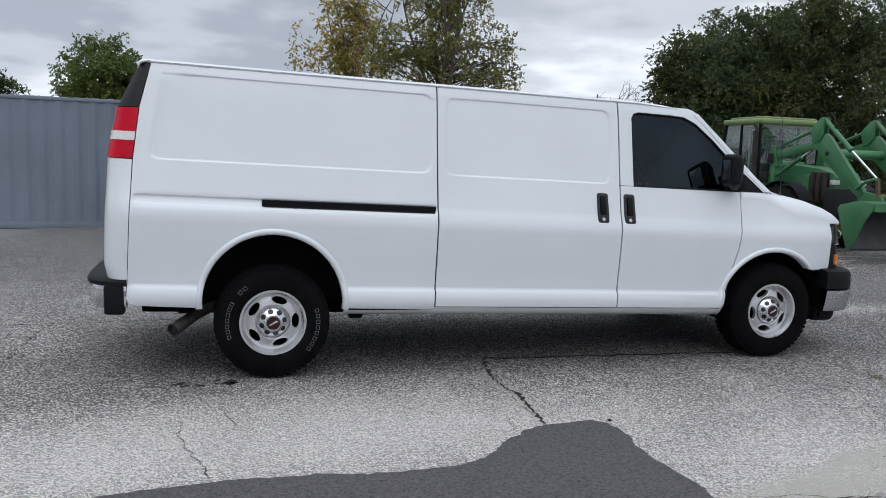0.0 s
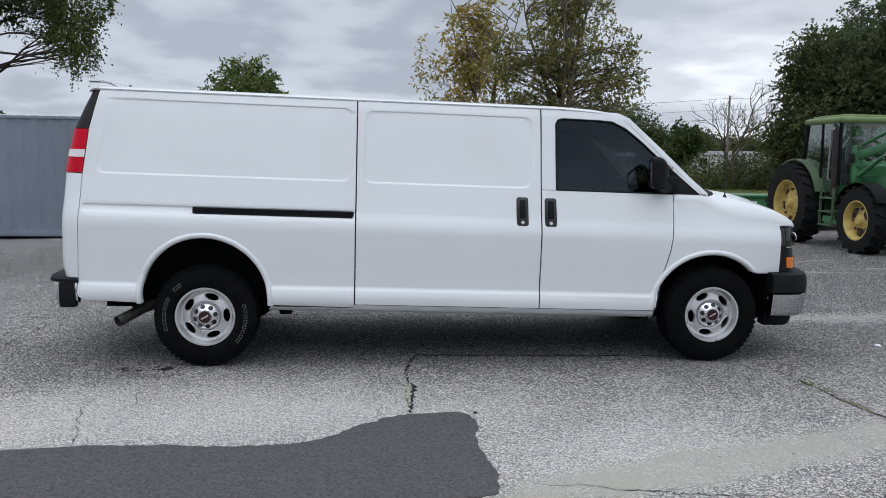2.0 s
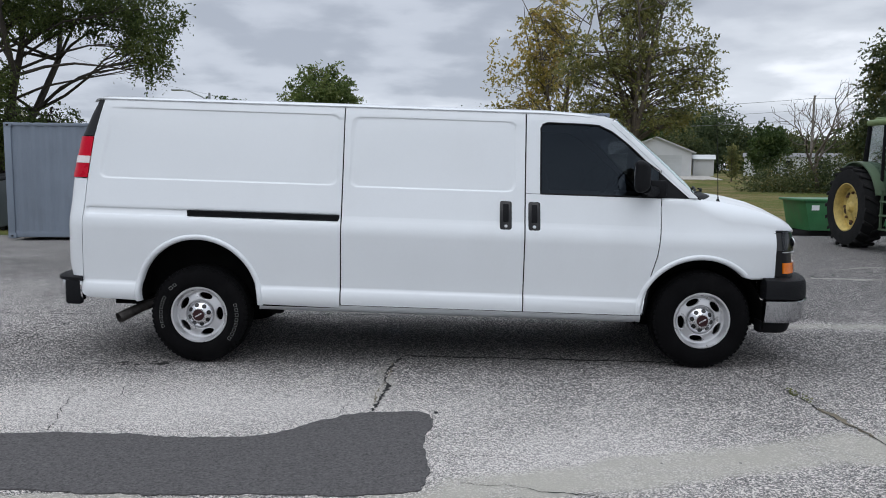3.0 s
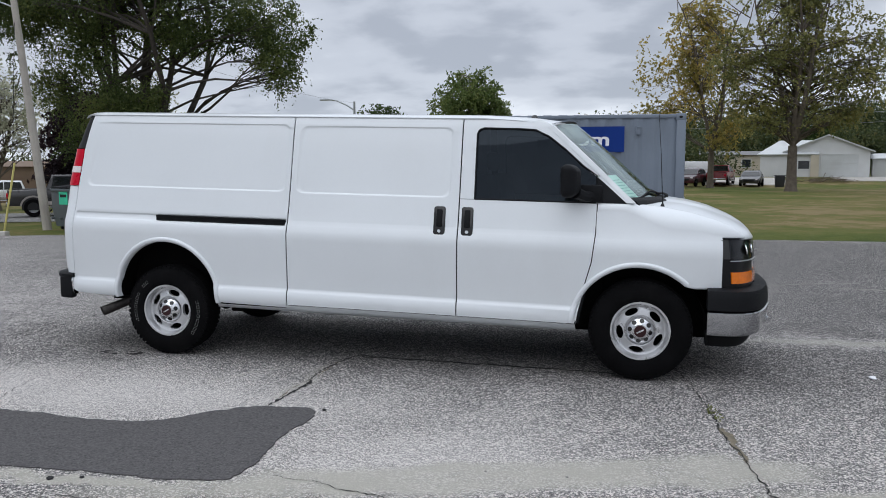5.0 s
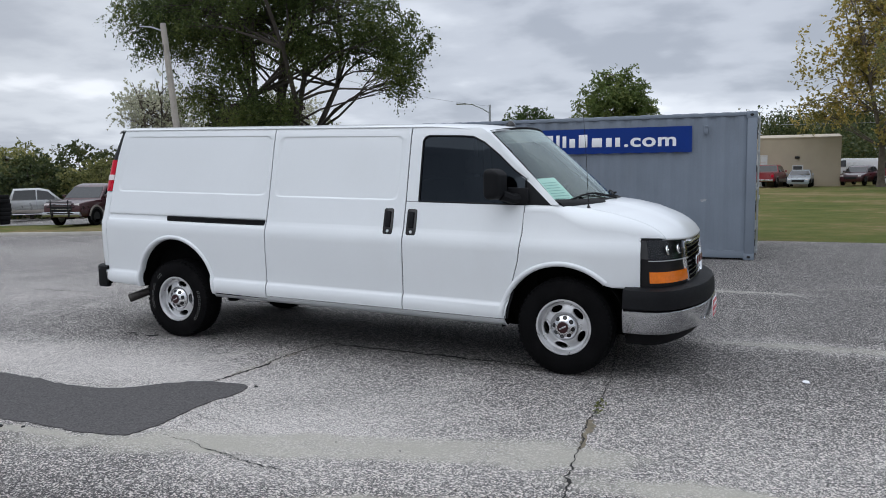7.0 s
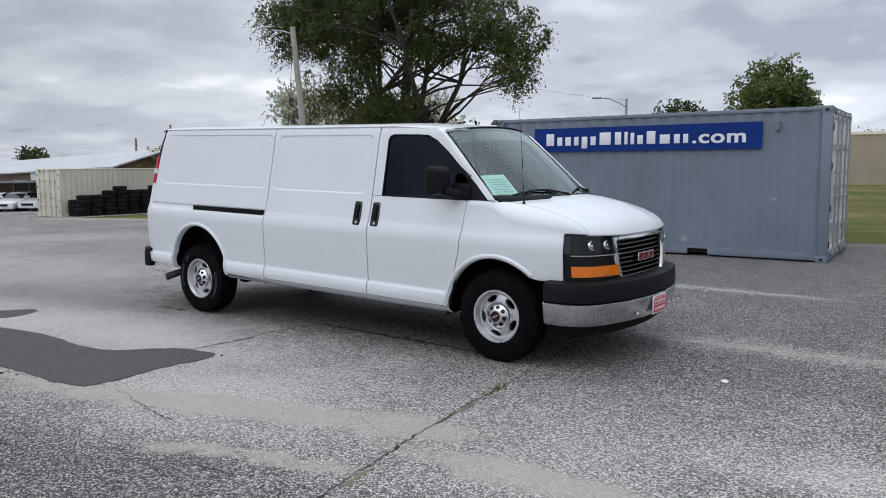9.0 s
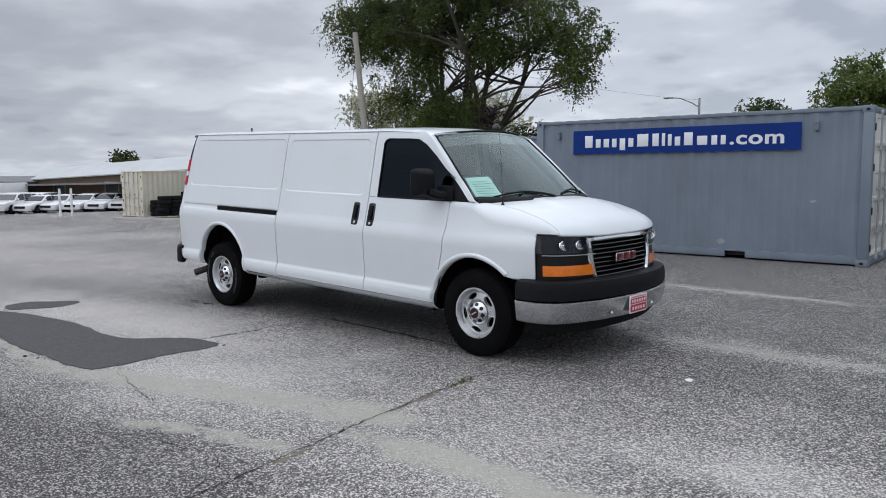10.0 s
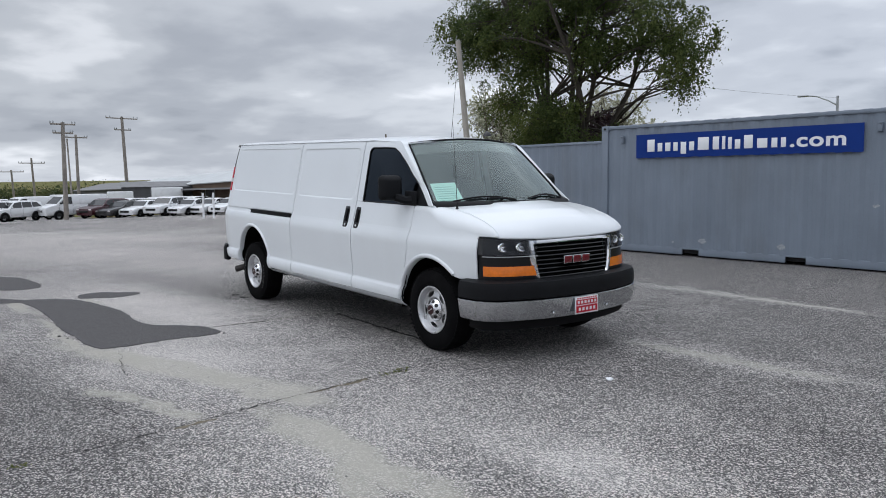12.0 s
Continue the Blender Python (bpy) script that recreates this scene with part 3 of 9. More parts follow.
pane = [(2.643, 1.424), (3.576, 1.424), (3.576, 1.628), (3.471, 1.700), (3.336, 1.821), (3.204, 1.922), (3.10, 1.969), (2.985, 1.975), (2.70, 1.978), (2.663, 1.965), (2.645, 1.932)]
sail = [(3.58, 1.424), (3.802, 1.424), (3.58, 1.624)]


def tray(name, outline, material, label="", zs=ZS, xs=(), inset=0.0, parent=None):
    ob = vpart(name, side_plate(outline, zs, xs, inset), material, parent, label)
    other = vpart(name, side_plate(outline, zs, xs, inset, far_side=True), material, parent, label)
    return ob, other


tray("quarter_panel", quarter, WHITE, xs=XQ)
sliding, _ = tray("sliding_door", slide, WHITE, xs=XS, label="white sliding cargo door")
front_door, front_door_2 = tray("front_door", door, WHITE, label="white front door with dark tinted window")
tray("door_frame", frame_ring, WHITE, xs=[2.9, 3.2, 3.4, 3.6, 3.75])
rocker_line = [(0.435, 0.44), (3.44, 0.44), (3.432, 0.499), (1.082, 0.499), (1.076, 0.472), (0.45, 0.472)]
tray("rocker_panel", rocker_line, WHITE, xs=[1.5, 2.5])
for far_side, who in ((False, front_door), (True, front_door_2)):
    vpart("window_pane", side_plate(pane, ZS, [2.9, 3.2, 3.4], 0.010, 0.004, far_side), TINT, who, "dark tinted side window")
    vpart("window_trim", side_plate(sail, ZS, (), 0.006, 0.01, far_side), BLACK_PLASTIC, who, "black mirror triangle")
    bm = bmesh.new()
    ring = [(x, skin(x, z) + 0.004, z) for x, z in pane]
    tube(bm, ring + ring[:1], 0.008, 6, cap=False)
    if far_side:
        other_side(bm)
    vpart("window_seal", bm, BLACK_PLASTIC, who)

# gap at the door's front edge, across the pillar
for far_side in (False, True):
    bm = bmesh.new()
    sheet(bm, [[(3.590 + d, skin(3.59, z) - 0.0015, z) for d in (-0.003, 0.003)] for z in np.linspace(1.615, 1.69, 4)])
    if far_side:
        other_side(bm)
    vpart("pillar_gap", bm, BLACK_PLASTIC)

# seams behind the gaps between the panels
for line in ([(1.083, 0.47), (1.103, 2.05)], [(2.511, 0.47), (2.529, 2.05)], SEAM):
    for d in (0, 2):
        bm = bmesh.new()
        for (xa, za), (xb, zb) in zip(line, line[1:]):
            k = max(1, int(abs(zb - za) / 0.05))
            row = [(xa + (xb - xa) * i / k, za + (zb - za) * i / k) for i in range(k + 1)]
            pts = [[(x + e, (skin(min(x, 1.08) if x < 1.2 else x, z) + 0.016) if d == 0 else 2 * MID - skin(x, z) - 0.016, z) for e in (-0.03, 0.03)] for x, z in row]
            sheet(bm, pts)
        bmesh.ops.remove_doubles(bm, verts=bm.verts, dist=1e-4)
        vpart("door_seal", bm, BLACK_PLASTIC, label="dark rubber seal in a door gap")

# wheel-arch lips
for cx, cz, r in (REAR_ARCH, FRONT_ARCH):
    for far_side in (False, True):
        bm = bmesh.new()
        rear = cx < 1
        pts = arc(cx, cz, r, 185 if rear else 176, -5 if rear else 47, 36)
        rows = []
        for x, z in pts:
            ux, uz = (x - cx) / r, (z - cz) / r
            row = []
            for d, o in ((-0.010, 0.05), (-0.010, -0.004), (0.0, -0.014), (0.014, -0.017), (0.024, -0.012), (0.033, 0.004)):
                px, pz = x + ux * d, z + uz * d
                row.append((px, skin(px, max(0.46, min(pz, 1.1))) + o, pz))
            rows.append(row)
        sheet(bm, rows)
        if not far_side:
            bmesh.ops.reverse_faces(bm, faces=bm.faces)
        thicken(bm, bm.faces[:], 0.006)
        if far_side:
            other_side(bm)
        vpart("arch_lip", bm, WHITE, angle=60)

# front wing, with the hood's edge as its top
HOOD = [(0, 1.43), (0.25, 1.412), (0.5, 1.378), (0.75, 1.322), (0.88, 1.278), (0.95, 1.243), (0.985, 1.217), (1.0, 1.197)]


def nose(y):
    """The van's front in plan."""
    u = abs(y - MID) / 0.932
    return 4.795 - 0.20 * u ** 3 - 0.10 * u ** 14


def hood_back(y):
    return 4.14 - 0.21 * (abs(y - MID) / 0.717) ** 2


def hood_z(x, y):
    s = (x - hood_back(y)) / (nose(y) - 0.004 - hood_back(y))
    u = (y - MID) / 0.717
    return lerp(HOOD, s) + (1 - u * u) * (0.022 * (1 - max(0, s) ** 2) - 0.016 * max(0, s) ** 4)


HOOD_EDGE = 0.205


def wing_top(x):
    return hood_z(max(x, hood_back(HOOD_EDGE)), HOOD_EDGE) if x > hood_back(HOOD_EDGE) else 1.432


def plan_y(x):
    """How far in the nose's plan has come at x."""
    ys = np.linspace(0.55, 0.06, 60)
    return float(np.interp(x, [nose(y) for y in ys][::-1], ys[::-1])) if x > 4.52 else 0.0


def wing_low(x):
    """Where the wing's flat side ends and its shoulder begins."""
    tight = ease(4.15, 3.75, x)
    return min(1.22 + 0.14 * tight, max(1.199, wing_top(x) - 0.13 + 0.09 * tight))


def wing(far_side):
    """Flat side with the wheel opening, and a shoulder that rolls over inwards to the hood's edge."""
    seam = [(x + 0.008, z) for x, z in SEAM]
    cx, cz, r = FRONT_ARCH
    rim_line = arc(cx, cz, r, 176, 46, 24)
    xs = [3.5815] + list(np.linspace(3.62, 4.494, 24))
    crest = [(float(x), wing_low(x)) for x in reversed(xs)]
    outline = [seam[0], (3.445, 0.525)] + [p for p in rim_line if p[1] > 0.53] + [(4.30, 0.818), (4.494, 0.818)] + crest + [p for p in reversed(seam[1:]) if p[1] < 1.33]
    bm = bmesh.new()
    bm.faces.new([bm.verts.new((x, 0, z)) for x, z in outline])
    split_levels(bm, 2, [z for z in ZS if z < 1.19])
    split_levels(bm, 0, xs[1:-1])
    for v in bm.verts:
        v.co.y = skin(v.co.x, v.co.z)
    bm.normal_update()
    if sum(f.normal.y for f in bm.faces) > 0:
        bmesh.ops.reverse_faces(bm, faces=bm.faces)
    rows = []
    end = nose(HOOD_EDGE + 0.003) - 0.006
    for x in xs + list(np.linspace(4.494, end, 12))[1:]:
        x = float(x)
        low, top = wing_low(x), max(wing_top(x), 1.201)
        y1, y2 = max(skin(x, low), plan_y(x)), 0.125 + (HOOD_EDGE - 0.127) * ease(3.82, 3.98, x)
        y1 = min(y1, y2 - 0.001)
        row = []
        for k in range(11):
            a = math.pi / 2 * k / 10
            z = low + (top - low) * math.sin(a)
            row.append((max(x, lerp([(p[1], p[0]) for p in seam], z)) if x < 3.6 else x, y1 + (y2 - y1) * (1 - math.cos(a)), z))
        rows.append(row)
    sheet(bm, rows)
    bmesh.ops.remove_doubles(bm, verts=bm.verts, dist=0.0015)
    bmesh.ops.recalc_face_normals(bm, faces=bm.faces)
    if sum(f.normal.y * f.calc_area() for f in bm.faces) > 0:
        bmesh.ops.reverse_faces(bm, faces=bm.faces)
    rim = [e for e in bm.edges if len(e.link_faces) == 1]
    r = bmesh.ops.extrude_edge_only(bm, edges=rim)
    bmesh.ops.translate(bm, verts=[v for v in r["geom"] if isinstance(v, bmesh.types.BMVert)], vec=(0, 0.012, -0.006))
    if far_side:
        other_side(bm)
    return bm


vpart("front_wing", wing(False), WHITE, angle=60)
vpart("front_wing", wing(True), WHITE, angle=60)
for y in (HOOD_EDGE + 0.001, 2 * MID - HOOD_EDGE - 0.001):
    bm = bmesh.new()
    tube(bm, [(x, y, hood_z(x, y) - 0.016) for x in np.linspace(3.95, nose(y) - 0.03, 18)], 0.011, 6)
    vpart("hood_seal", bm, BLACK_PLASTIC)

bm = bmesh.new()
rows = []
for j in range(27):
    y = MID - (MID - HOOD_EDGE - 0.006) * (1 - j / 13)
    row = []
    for i in range(23):
        s = i / 22
        s = s if i < 22 else 1.0
        x = hood_back(y) + (nose(y) - 0.004 - hood_back(y)) * s
        bulge = 0.010 * ease(0.42, 0.36, abs(y - MID)) * ease(1.0, 0.85, s)
        row.append((x, y, hood_z(x, y) + bulge))
    tip = row[-1]
    row += [(tip[0] + 0.003, y, tip[2] - 0.008), (tip[0] - 0.002, y, tip[2] - 0.016), (tip[0] - 0.03, y, tip[2] - 0.02)]
    rows.append(row)
sheet(bm, rows)
bmesh.ops.recalc_face_normals(bm, faces=bm.faces)
if sum(f.normal.z for f in bm.faces) < 0:
    bmesh.ops.reverse_faces(bm, faces=bm.faces)
thicken(bm, bm.faces[:], 0.012)
vpart("hood", bm, WHITE, label="white hood", angle=60)

# roof, with its gutters
ROOF = [(0.232, 2.046), (0.222, 2.056), (0.246, 2.060), (0.262, 2.066), (0.33, 2.080), (0.45, 2.093), (0.65, 2.104), (0.85, 2.110), (MID, 2.112)]
section = ROOF + [(2 * MID - y, z) for y, z in reversed(ROOF[:-1])]
bm = bmesh.new()
rows = []
for k, x in enumerate([-0.872, -0.86, -0.835, -0.75, -0.3, 0.5, 1.3, 2.1, 2.7, 2.95, 3.06, 3.15, 3.215]):
    row = []
    for y, z in section:
        u = (y - MID) / 0.8
        f = max(0, (x - 2.7) / 0.515)
        drop = 0.05 if k == 0 else 0.018 if k == 1 else 0
        xx = x + 0.150 * (1 - u * u) * f
        xx -= 0.06 * (1 - u * u) if k < 3 else 0
        row.append((xx, y, z - drop * max(0.35, 1 - u * u * 0.5) - 0.054 * f * f))
    rows.append(row)
sheet(bm, rows)
bmesh.ops.recalc_face_normals(bm, faces=bm.faces)
if sum(f.normal.z for f in bm.faces) < 0:
    bmesh.ops.reverse_faces(bm, faces=bm.faces)
thicken(bm, bm.faces[:], 0.012)
vpart("roof", bm, WHITE, label="white roof with drip rails", angle=50)

# windscreen between the pillars
def screen_point(u, s):
    """u from -1 to 1 across, s from 0 at the foot to 1 at the roof."""
    foot = Vector((4.105 - 0.284 * u * u, MID + u * 0.908, 1.425 - 0.012 * u * u))
    head = Vector((3.362 - 0.152 * u * u, MID + u * 0.748, 2.066 - 0.056 * u * u))
    p = foot.lerp(head, s)
    p.x += 0.008 * math.sin(math.pi * s)
    p.z += 0.008 * math.sin(math.pi * s)
    return p


bm = bmesh.new()
sheet(bm, [[screen_point(-0.985 + 1.97 * i / 20, j / 10) for i in range(21)] for j in range(11)])
vpart("windscreen", bm, SHIELD, label="clear windscreen reflecting the clouds", angle=80)
bm = bmesh.new()
edge = [screen_point(-0.955, j / 10) for j in range(11)] + [screen_point(-0.955 + 1.91 * i / 20, 1) for i in range(1, 21)] + [screen_point(0.955, 1 - j / 10) for j in range(1, 11)] + [screen_point(0.955 - 1.91 * i / 20, 0) for i in range(1, 20)]
tube(bm, edge + edge[:1], 0.011, 6, cap=False)
vpart("windscreen_seal", bm, BLACK_PLASTIC)
for far_side in (False, True):
    # a broad folded pillar from the door frame to the glass
    bm = bmesh.new()
    rows = []
    for j in range(13):
        t = j / 12
        x, z = 3.862 - 0.627 * t, 1.43 + 0.568 * t
        q = screen_point(-0.978, 0.985 * t)
        a = Vector((x - 0.042, skin(x - 0.042, z) - 0.004, z))
        b = Vector((x + 0.004, skin(x, z) - 0.004, z + 0.003))
        c = Vector((q.x + 0.006, q.y + 0.004, q.z + 0.010))
        rows.append([a, b, b.lerp(c, 0.5) + Vector((0.006, -0.006, 0.004)), c, c + Vector((-0.01, 0.012, -0.012))])
    sheet(bm, rows)
    bmesh.ops.recalc_face_normals(bm, faces=bm.faces)
    if sum(f.normal.y for f in bm.faces) > 0:
        bmesh.ops.reverse_faces(bm, faces=bm.faces)
    thicken(bm, bm.faces[:], 0.008)
    if far_side:
        other_side(bm)
    vpart("pillar", bm, WHITE, label="white windscreen pillar", angle=50)
SHADE = glass("tinted_shade_glass", (0.16, 0.20, 0.21))
bm = bmesh.new()
sheet(bm, [[screen_point(-0.97 + 1.94 * i / 20, s) + Vector((-0.012, 0, -0.010)) for i in range(21)] for s in (0.82, 0.88, 0.94, 0.985)])
vpart("shade_band", bm, SHADE, label="darker tinted band along the top of the windscreen")

# cowl and wipers
bm = bmesh.new()
sheet(bm, [[(hood_back(y) + dx, y, z) for y in (MID - 0.87 + 1.74 * k / 18 for k in range(19))] for dx, z in ((-0.04, 1.452), (-0.015, 1.444), (0.03, 1.428), (0.05, 1.40))])
thicken(bm, bm.faces[:], 0.02)
vpart("cowl", bm, BLACK_PLASTIC, label="black wiper cowl")
for y0, u1, s1 in ((0.92, -0.78, 0.035), (1.70, 0.12, 0.04)):
    bm = bmesh.new()
    a = Vector((hood_back(y0) - 0.005, y0, 1.455))
    b = screen_point(u1 + 0.38, 0.075) + Vector((0.03, 0, 0.025))
    tube(bm, [a, a + Vector((0.0, -0.05, 0.02)), a.lerp(b, 0.5) + Vector((0.02, 0, 0.015)), b], [0.016, 0.013, 0.009, 0.007], 6)
    blade = [screen_point(u1 + 0.72 * k / 8, s1 + 0.055 * math.sin(math.pi * k / 8) + 0.02) + Vector((0.012, 0, 0.014)) for k in range(9)]
    tube(bm, blade, 0.009, 5)
    vpart("wiper", bm, BLACK_PLASTIC, label="black windscreen wiper")

# cab inside: bulkhead, dash, seats, wheel, price sheet
bm = bmesh.new()
box(bm, 2.42, 2.46, 0.26, 1.78, 0.5, 2.02)
vpart("bulkhead", bm, CLOTH)
bm = bmesh.new()
box(bm, 3.62, 3.98, 0.20, 1.84, 0.95, 1.37, 0.05)
vpart("dashboard", bm, surf("grey_dash", (0.16, 0.165, 0.17), 0.7, vary=0.1), label="dark grey dashboard")
for y in (0.52, 1.50):
    bm = bmesh.new()
    box(bm, 2.62, 3.18, y - 0.26, y + 0.26, 0.85, 1.06, 0.06)
    seat = vpart("seat", bm, CLOTH, label="grey cloth front seat")
    bm = bmesh.new()
    box(bm, 2.62, 2.80, y - 0.25, y + 0.25, 1.04, 1.62, 0.06, m=Matrix.Translation((2.7, 0, 1.1)) @ pose(0, 0, 0, 0, -10) @ Matrix.Translation((-2.7, 0, -1.1)))
    vpart("backrest", bm, CLOTH, seat)
    bm = bmesh.new()
    box(bm, 2.52, 2.62, y - 0.13, y + 0.13, 1.64, 1.82, 0.04)
    vpart("headrest", bm, CLOTH, seat)
bm = bmesh.new()
lathe(bm, [(0.19 + 0.016 * math.cos(a), 0.016 * math.sin(a)) for a in (2 * math.pi * k / 8 for k in range(8))], 28, Matrix.Translation((3.42, 1.50, 1.40)) @ pose(0, 0, 0, 0, -55), close=True)
box(bm, 3.40, 3.44, 1.32, 1.68, 1.38, 1.41, 0.008)
vpart("steering_wheel", bm, BLACK_PLASTIC)
bm = bmesh.new()
sheet(bm, [[screen_point(u, s) + Vector((-0.035, 0, -0.02)) for u in (-0.885, -0.82, -0.755, -0.69, -0.62)] for s in (0.05, 0.15, 0.26, 0.37)])
thicken(bm, bm.faces[:], 0.003)
sheet_ob = vpart("price_sheet", bm, PAPER, label="mint green price sheet inside the windscreen")
bm = bmesh.new()
for k in range(7):
    s = 0.11 + k * 0.032
    sheet(bm, [[screen_point(u, q) + Vector((-0.030, 0, -0.017)) for u in (-0.86, -0.76 + 0.02 * (k % 3), -0.68 + 0.02 * (k % 2))] for q in (s, s + 0.008)])
vpart("print_bars", bm, surf("pale_green_print", (0.25, 0.5, 0.45), 0.8), sheet_ob)

# rear corners, rear doors, tail lamps
def corner(z0, z1, material, name, far_side, out=0.0, label=""):
    bm = bmesh.new()
    rows = []
    n = max(2, int((z1 - z0) / 0.06))
    for k in range(n + 1):
        z = z0 + (z1 - z0) * k / n
        xs = float(np.interp(z, [0.5, 1.43, 1.757, 2.045], [-0.945, -0.905, -0.868, -0.80])) - 0.006
        w = float(np.interp(z, [0.5, 0.75, 1.43, 1.757, 1.95, 2.045], [0.10, 0.160, 0.165, 0.145, 0.105, 0.075]))
        y0 = skin(xs, z)
        row = []
        for j in range(9):
            a = math.pi / 2 * j / 8
            row.append((xs - (w + out) * math.sin(a) ** 0.9, y0 - out + 0.20 * (1 - math.cos(a)) ** 1.1, z))
        row.append((row[-1][0], row[-1][1] + 0.05, z))
        rows.append(row)
    sheet(bm, rows)
    bmesh.ops.recalc_face_normals(bm, faces=bm.faces)
    if sum(f.normal.y for f in bm.faces) > 0:
        bmesh.ops.reverse_faces(bm, faces=bm.faces)
    thicken(bm, bm.faces[:], 0.012)
    if far_side:
        other_side(bm)
    return vpart(name, bm, material, label=label)


GREY_TRIM = surf("dark_grey_trim", (0.013, 0.0135, 0.015), 0.55, spec=0.3, vary=0.2)
for far_side in (False, True):
    corner(0.63, 1.425, WHITE, "rear_corner", far_side)
    lamp = corner(1.432, 1.752, RED_LENS, "tail_lamp", far_side, 0.006, "red tail lamp with a clear reversing lens")
    ob = corner(1.545, 1.60, CLEAR_LENS, "reversing_lens", far_side, 0.010)
    ob.parent = lamp
    corner(1.758, 2.06, GREY_TRIM, "pillar_trim", far_side, 0.0, "dark grey upper corner trim")
for y0, y1 in ((0.24, 1.015), (1.025, 1.80)):
    bm = bmesh.new()
    rows = []
    for z, x in ((0.62, -1.065), (1.0, -1.085), (1.43, -1.060), (1.76, -1.005), (2.04, -0.872)):
        side = skin(0.5, z) + 0.21
        a, b = max(y0, side), min(y1, 2 * MID - side)
        rows.append([(x, y, z) for y in (a, (a + b) / 2, b)])
    sheet(bm, rows)
    bmesh.ops.recalc_face_normals(bm, faces=bm.faces)
    thicken(bm, bm.faces[:], 0.03)
    vpart("rear_door", bm, WHITE)

# sliding-door track and handles
bm = bmesh.new()
box(bm, -0.11, 1.078, 0.036, 0.080, 1.160, 1.206, 0.005)
box(bm, -0.10, 1.07, 0.030, 0.06, 1.194, 1.206, 0.002)
box(bm, -0.10, 1.07, 0.026, 0.06, 1.160, 1.169, 0.002)
vpart("slide_track", bm, BLACK_PLASTIC, label="black sliding-door track")
for x, z, who in ((2.370, 1.252, sliding), (2.592, 1.252, front_door)):
    bm = bmesh.new()
    yy = skin(x, z)
    m = Matrix.Translation((x, yy + 0.003, z - 0.006)) @ pose(0, 0, 0, 90 - 15)
    out = []
    for cx, cy, a0 in ((0.027, 0.096, 0), (-0.027, 0.096, 90), (-0.027, -0.096, 180), (0.027, -0.096, 270)):
        out += [(cx + 0.02 * math.cos(radians(a0 + t)), cy + 0.02 * math.sin(radians(a0 + t))) for t in (0, 30, 60, 90)]
    prism(bm, out, 0.016, m @ Matrix.Translation((0, 0, -0.006)), 0.004)
    handle = vpart("door_handle", bm, BLACK_GLOSS, who, "black door handle")
    bm = bmesh.new()
    box(bm, -0.022, 0.022, -0.05, 0.09, 0.012, 0.026, 0.006, m=m)
    vpart("lever", bm, BLACK_PLASTIC, handle)
    bm = bmesh.new()
    lathe(bm, [(0.0, 0.014), (0.011, 0.014), (0.013, 0.012), (0.015, 0.006)], 14, m @ Matrix.Translation((0, -0.084, 0)))
    vpart("lock", bm, STEEL, handle)

# door mirrors
for far_side in (False, True):
    bm = bmesh.new()
    box(bm, 3.352, 3.472, -0.165, 0.06, 1.462, 1.708, 0.046, 5)
    for v in bm.verts:
        f = 1 - 0.16 * ease(3.397, 3.467, v.co.x)
        v.co.y, v.co.z = -0.053 + (v.co.y + 0.053) * f, 1.585 + (v.co.z - 1.585) * f
        v.co.x += 0.18 * (v.co.y - 0.06)
    if far_side:
        other_side(bm)
    mirror = vpart("door_mirror", bm, BLACK_PLASTIC, label="large black door mirror")
    bm = bmesh.new()
    tube(bm, [(3.53, 0.10, 1.475), (3.49, 0.05, 1.47), (3.43, -0.02, 1.50)], [0.045, 0.042, 0.045], 8)
    box(bm, 3.43, 3.62, 0.075, 0.105, 1.43, 1.56, 0.015)
    if far_side:
        other_side(bm)
    vpart("bracket", bm, BLACK_PLASTIC, mirror)
    bm = bmesh.new()
    box(bm, 3.3505, 3.36, -0.115, 0.012, 1.51, 1.662, 0.0005)
    for v in bm.verts:
        v.co.x += 0.18 * (v.co.y - 0.06)
    if far_side:
        other_side(bm)
    vpart("mirror_glass", bm, CHROME, mirror)

# antenna
bm = bmesh.new()
lathe(bm, [(0.018, 0), (0.016, 0.012), (0.007, 0.03), (0.004, 0.05), (0, 0.05)], 10, Matrix.Translation((4.065, 0.225, 1.40)))
tube(bm, [(4.065, 0.225, 1.435), (4.045, 0.225, 1.80), (4.015, 0.223, 2.20)], [0.0035, 0.0024, 0.0012], 5)
vpart("antenna", bm, BLACK_GLOSS, label="thin black whip antenna")
bm = bmesh.new()
lathe(bm, [(0.05, 0), (0.045, 0.02), (0.02, 0.05), (0, 0.055)], 12, Matrix.Translation((2.95, 1.55, 2.12)))
vpart("roof_antenna", bm, BLACK_GLOSS)


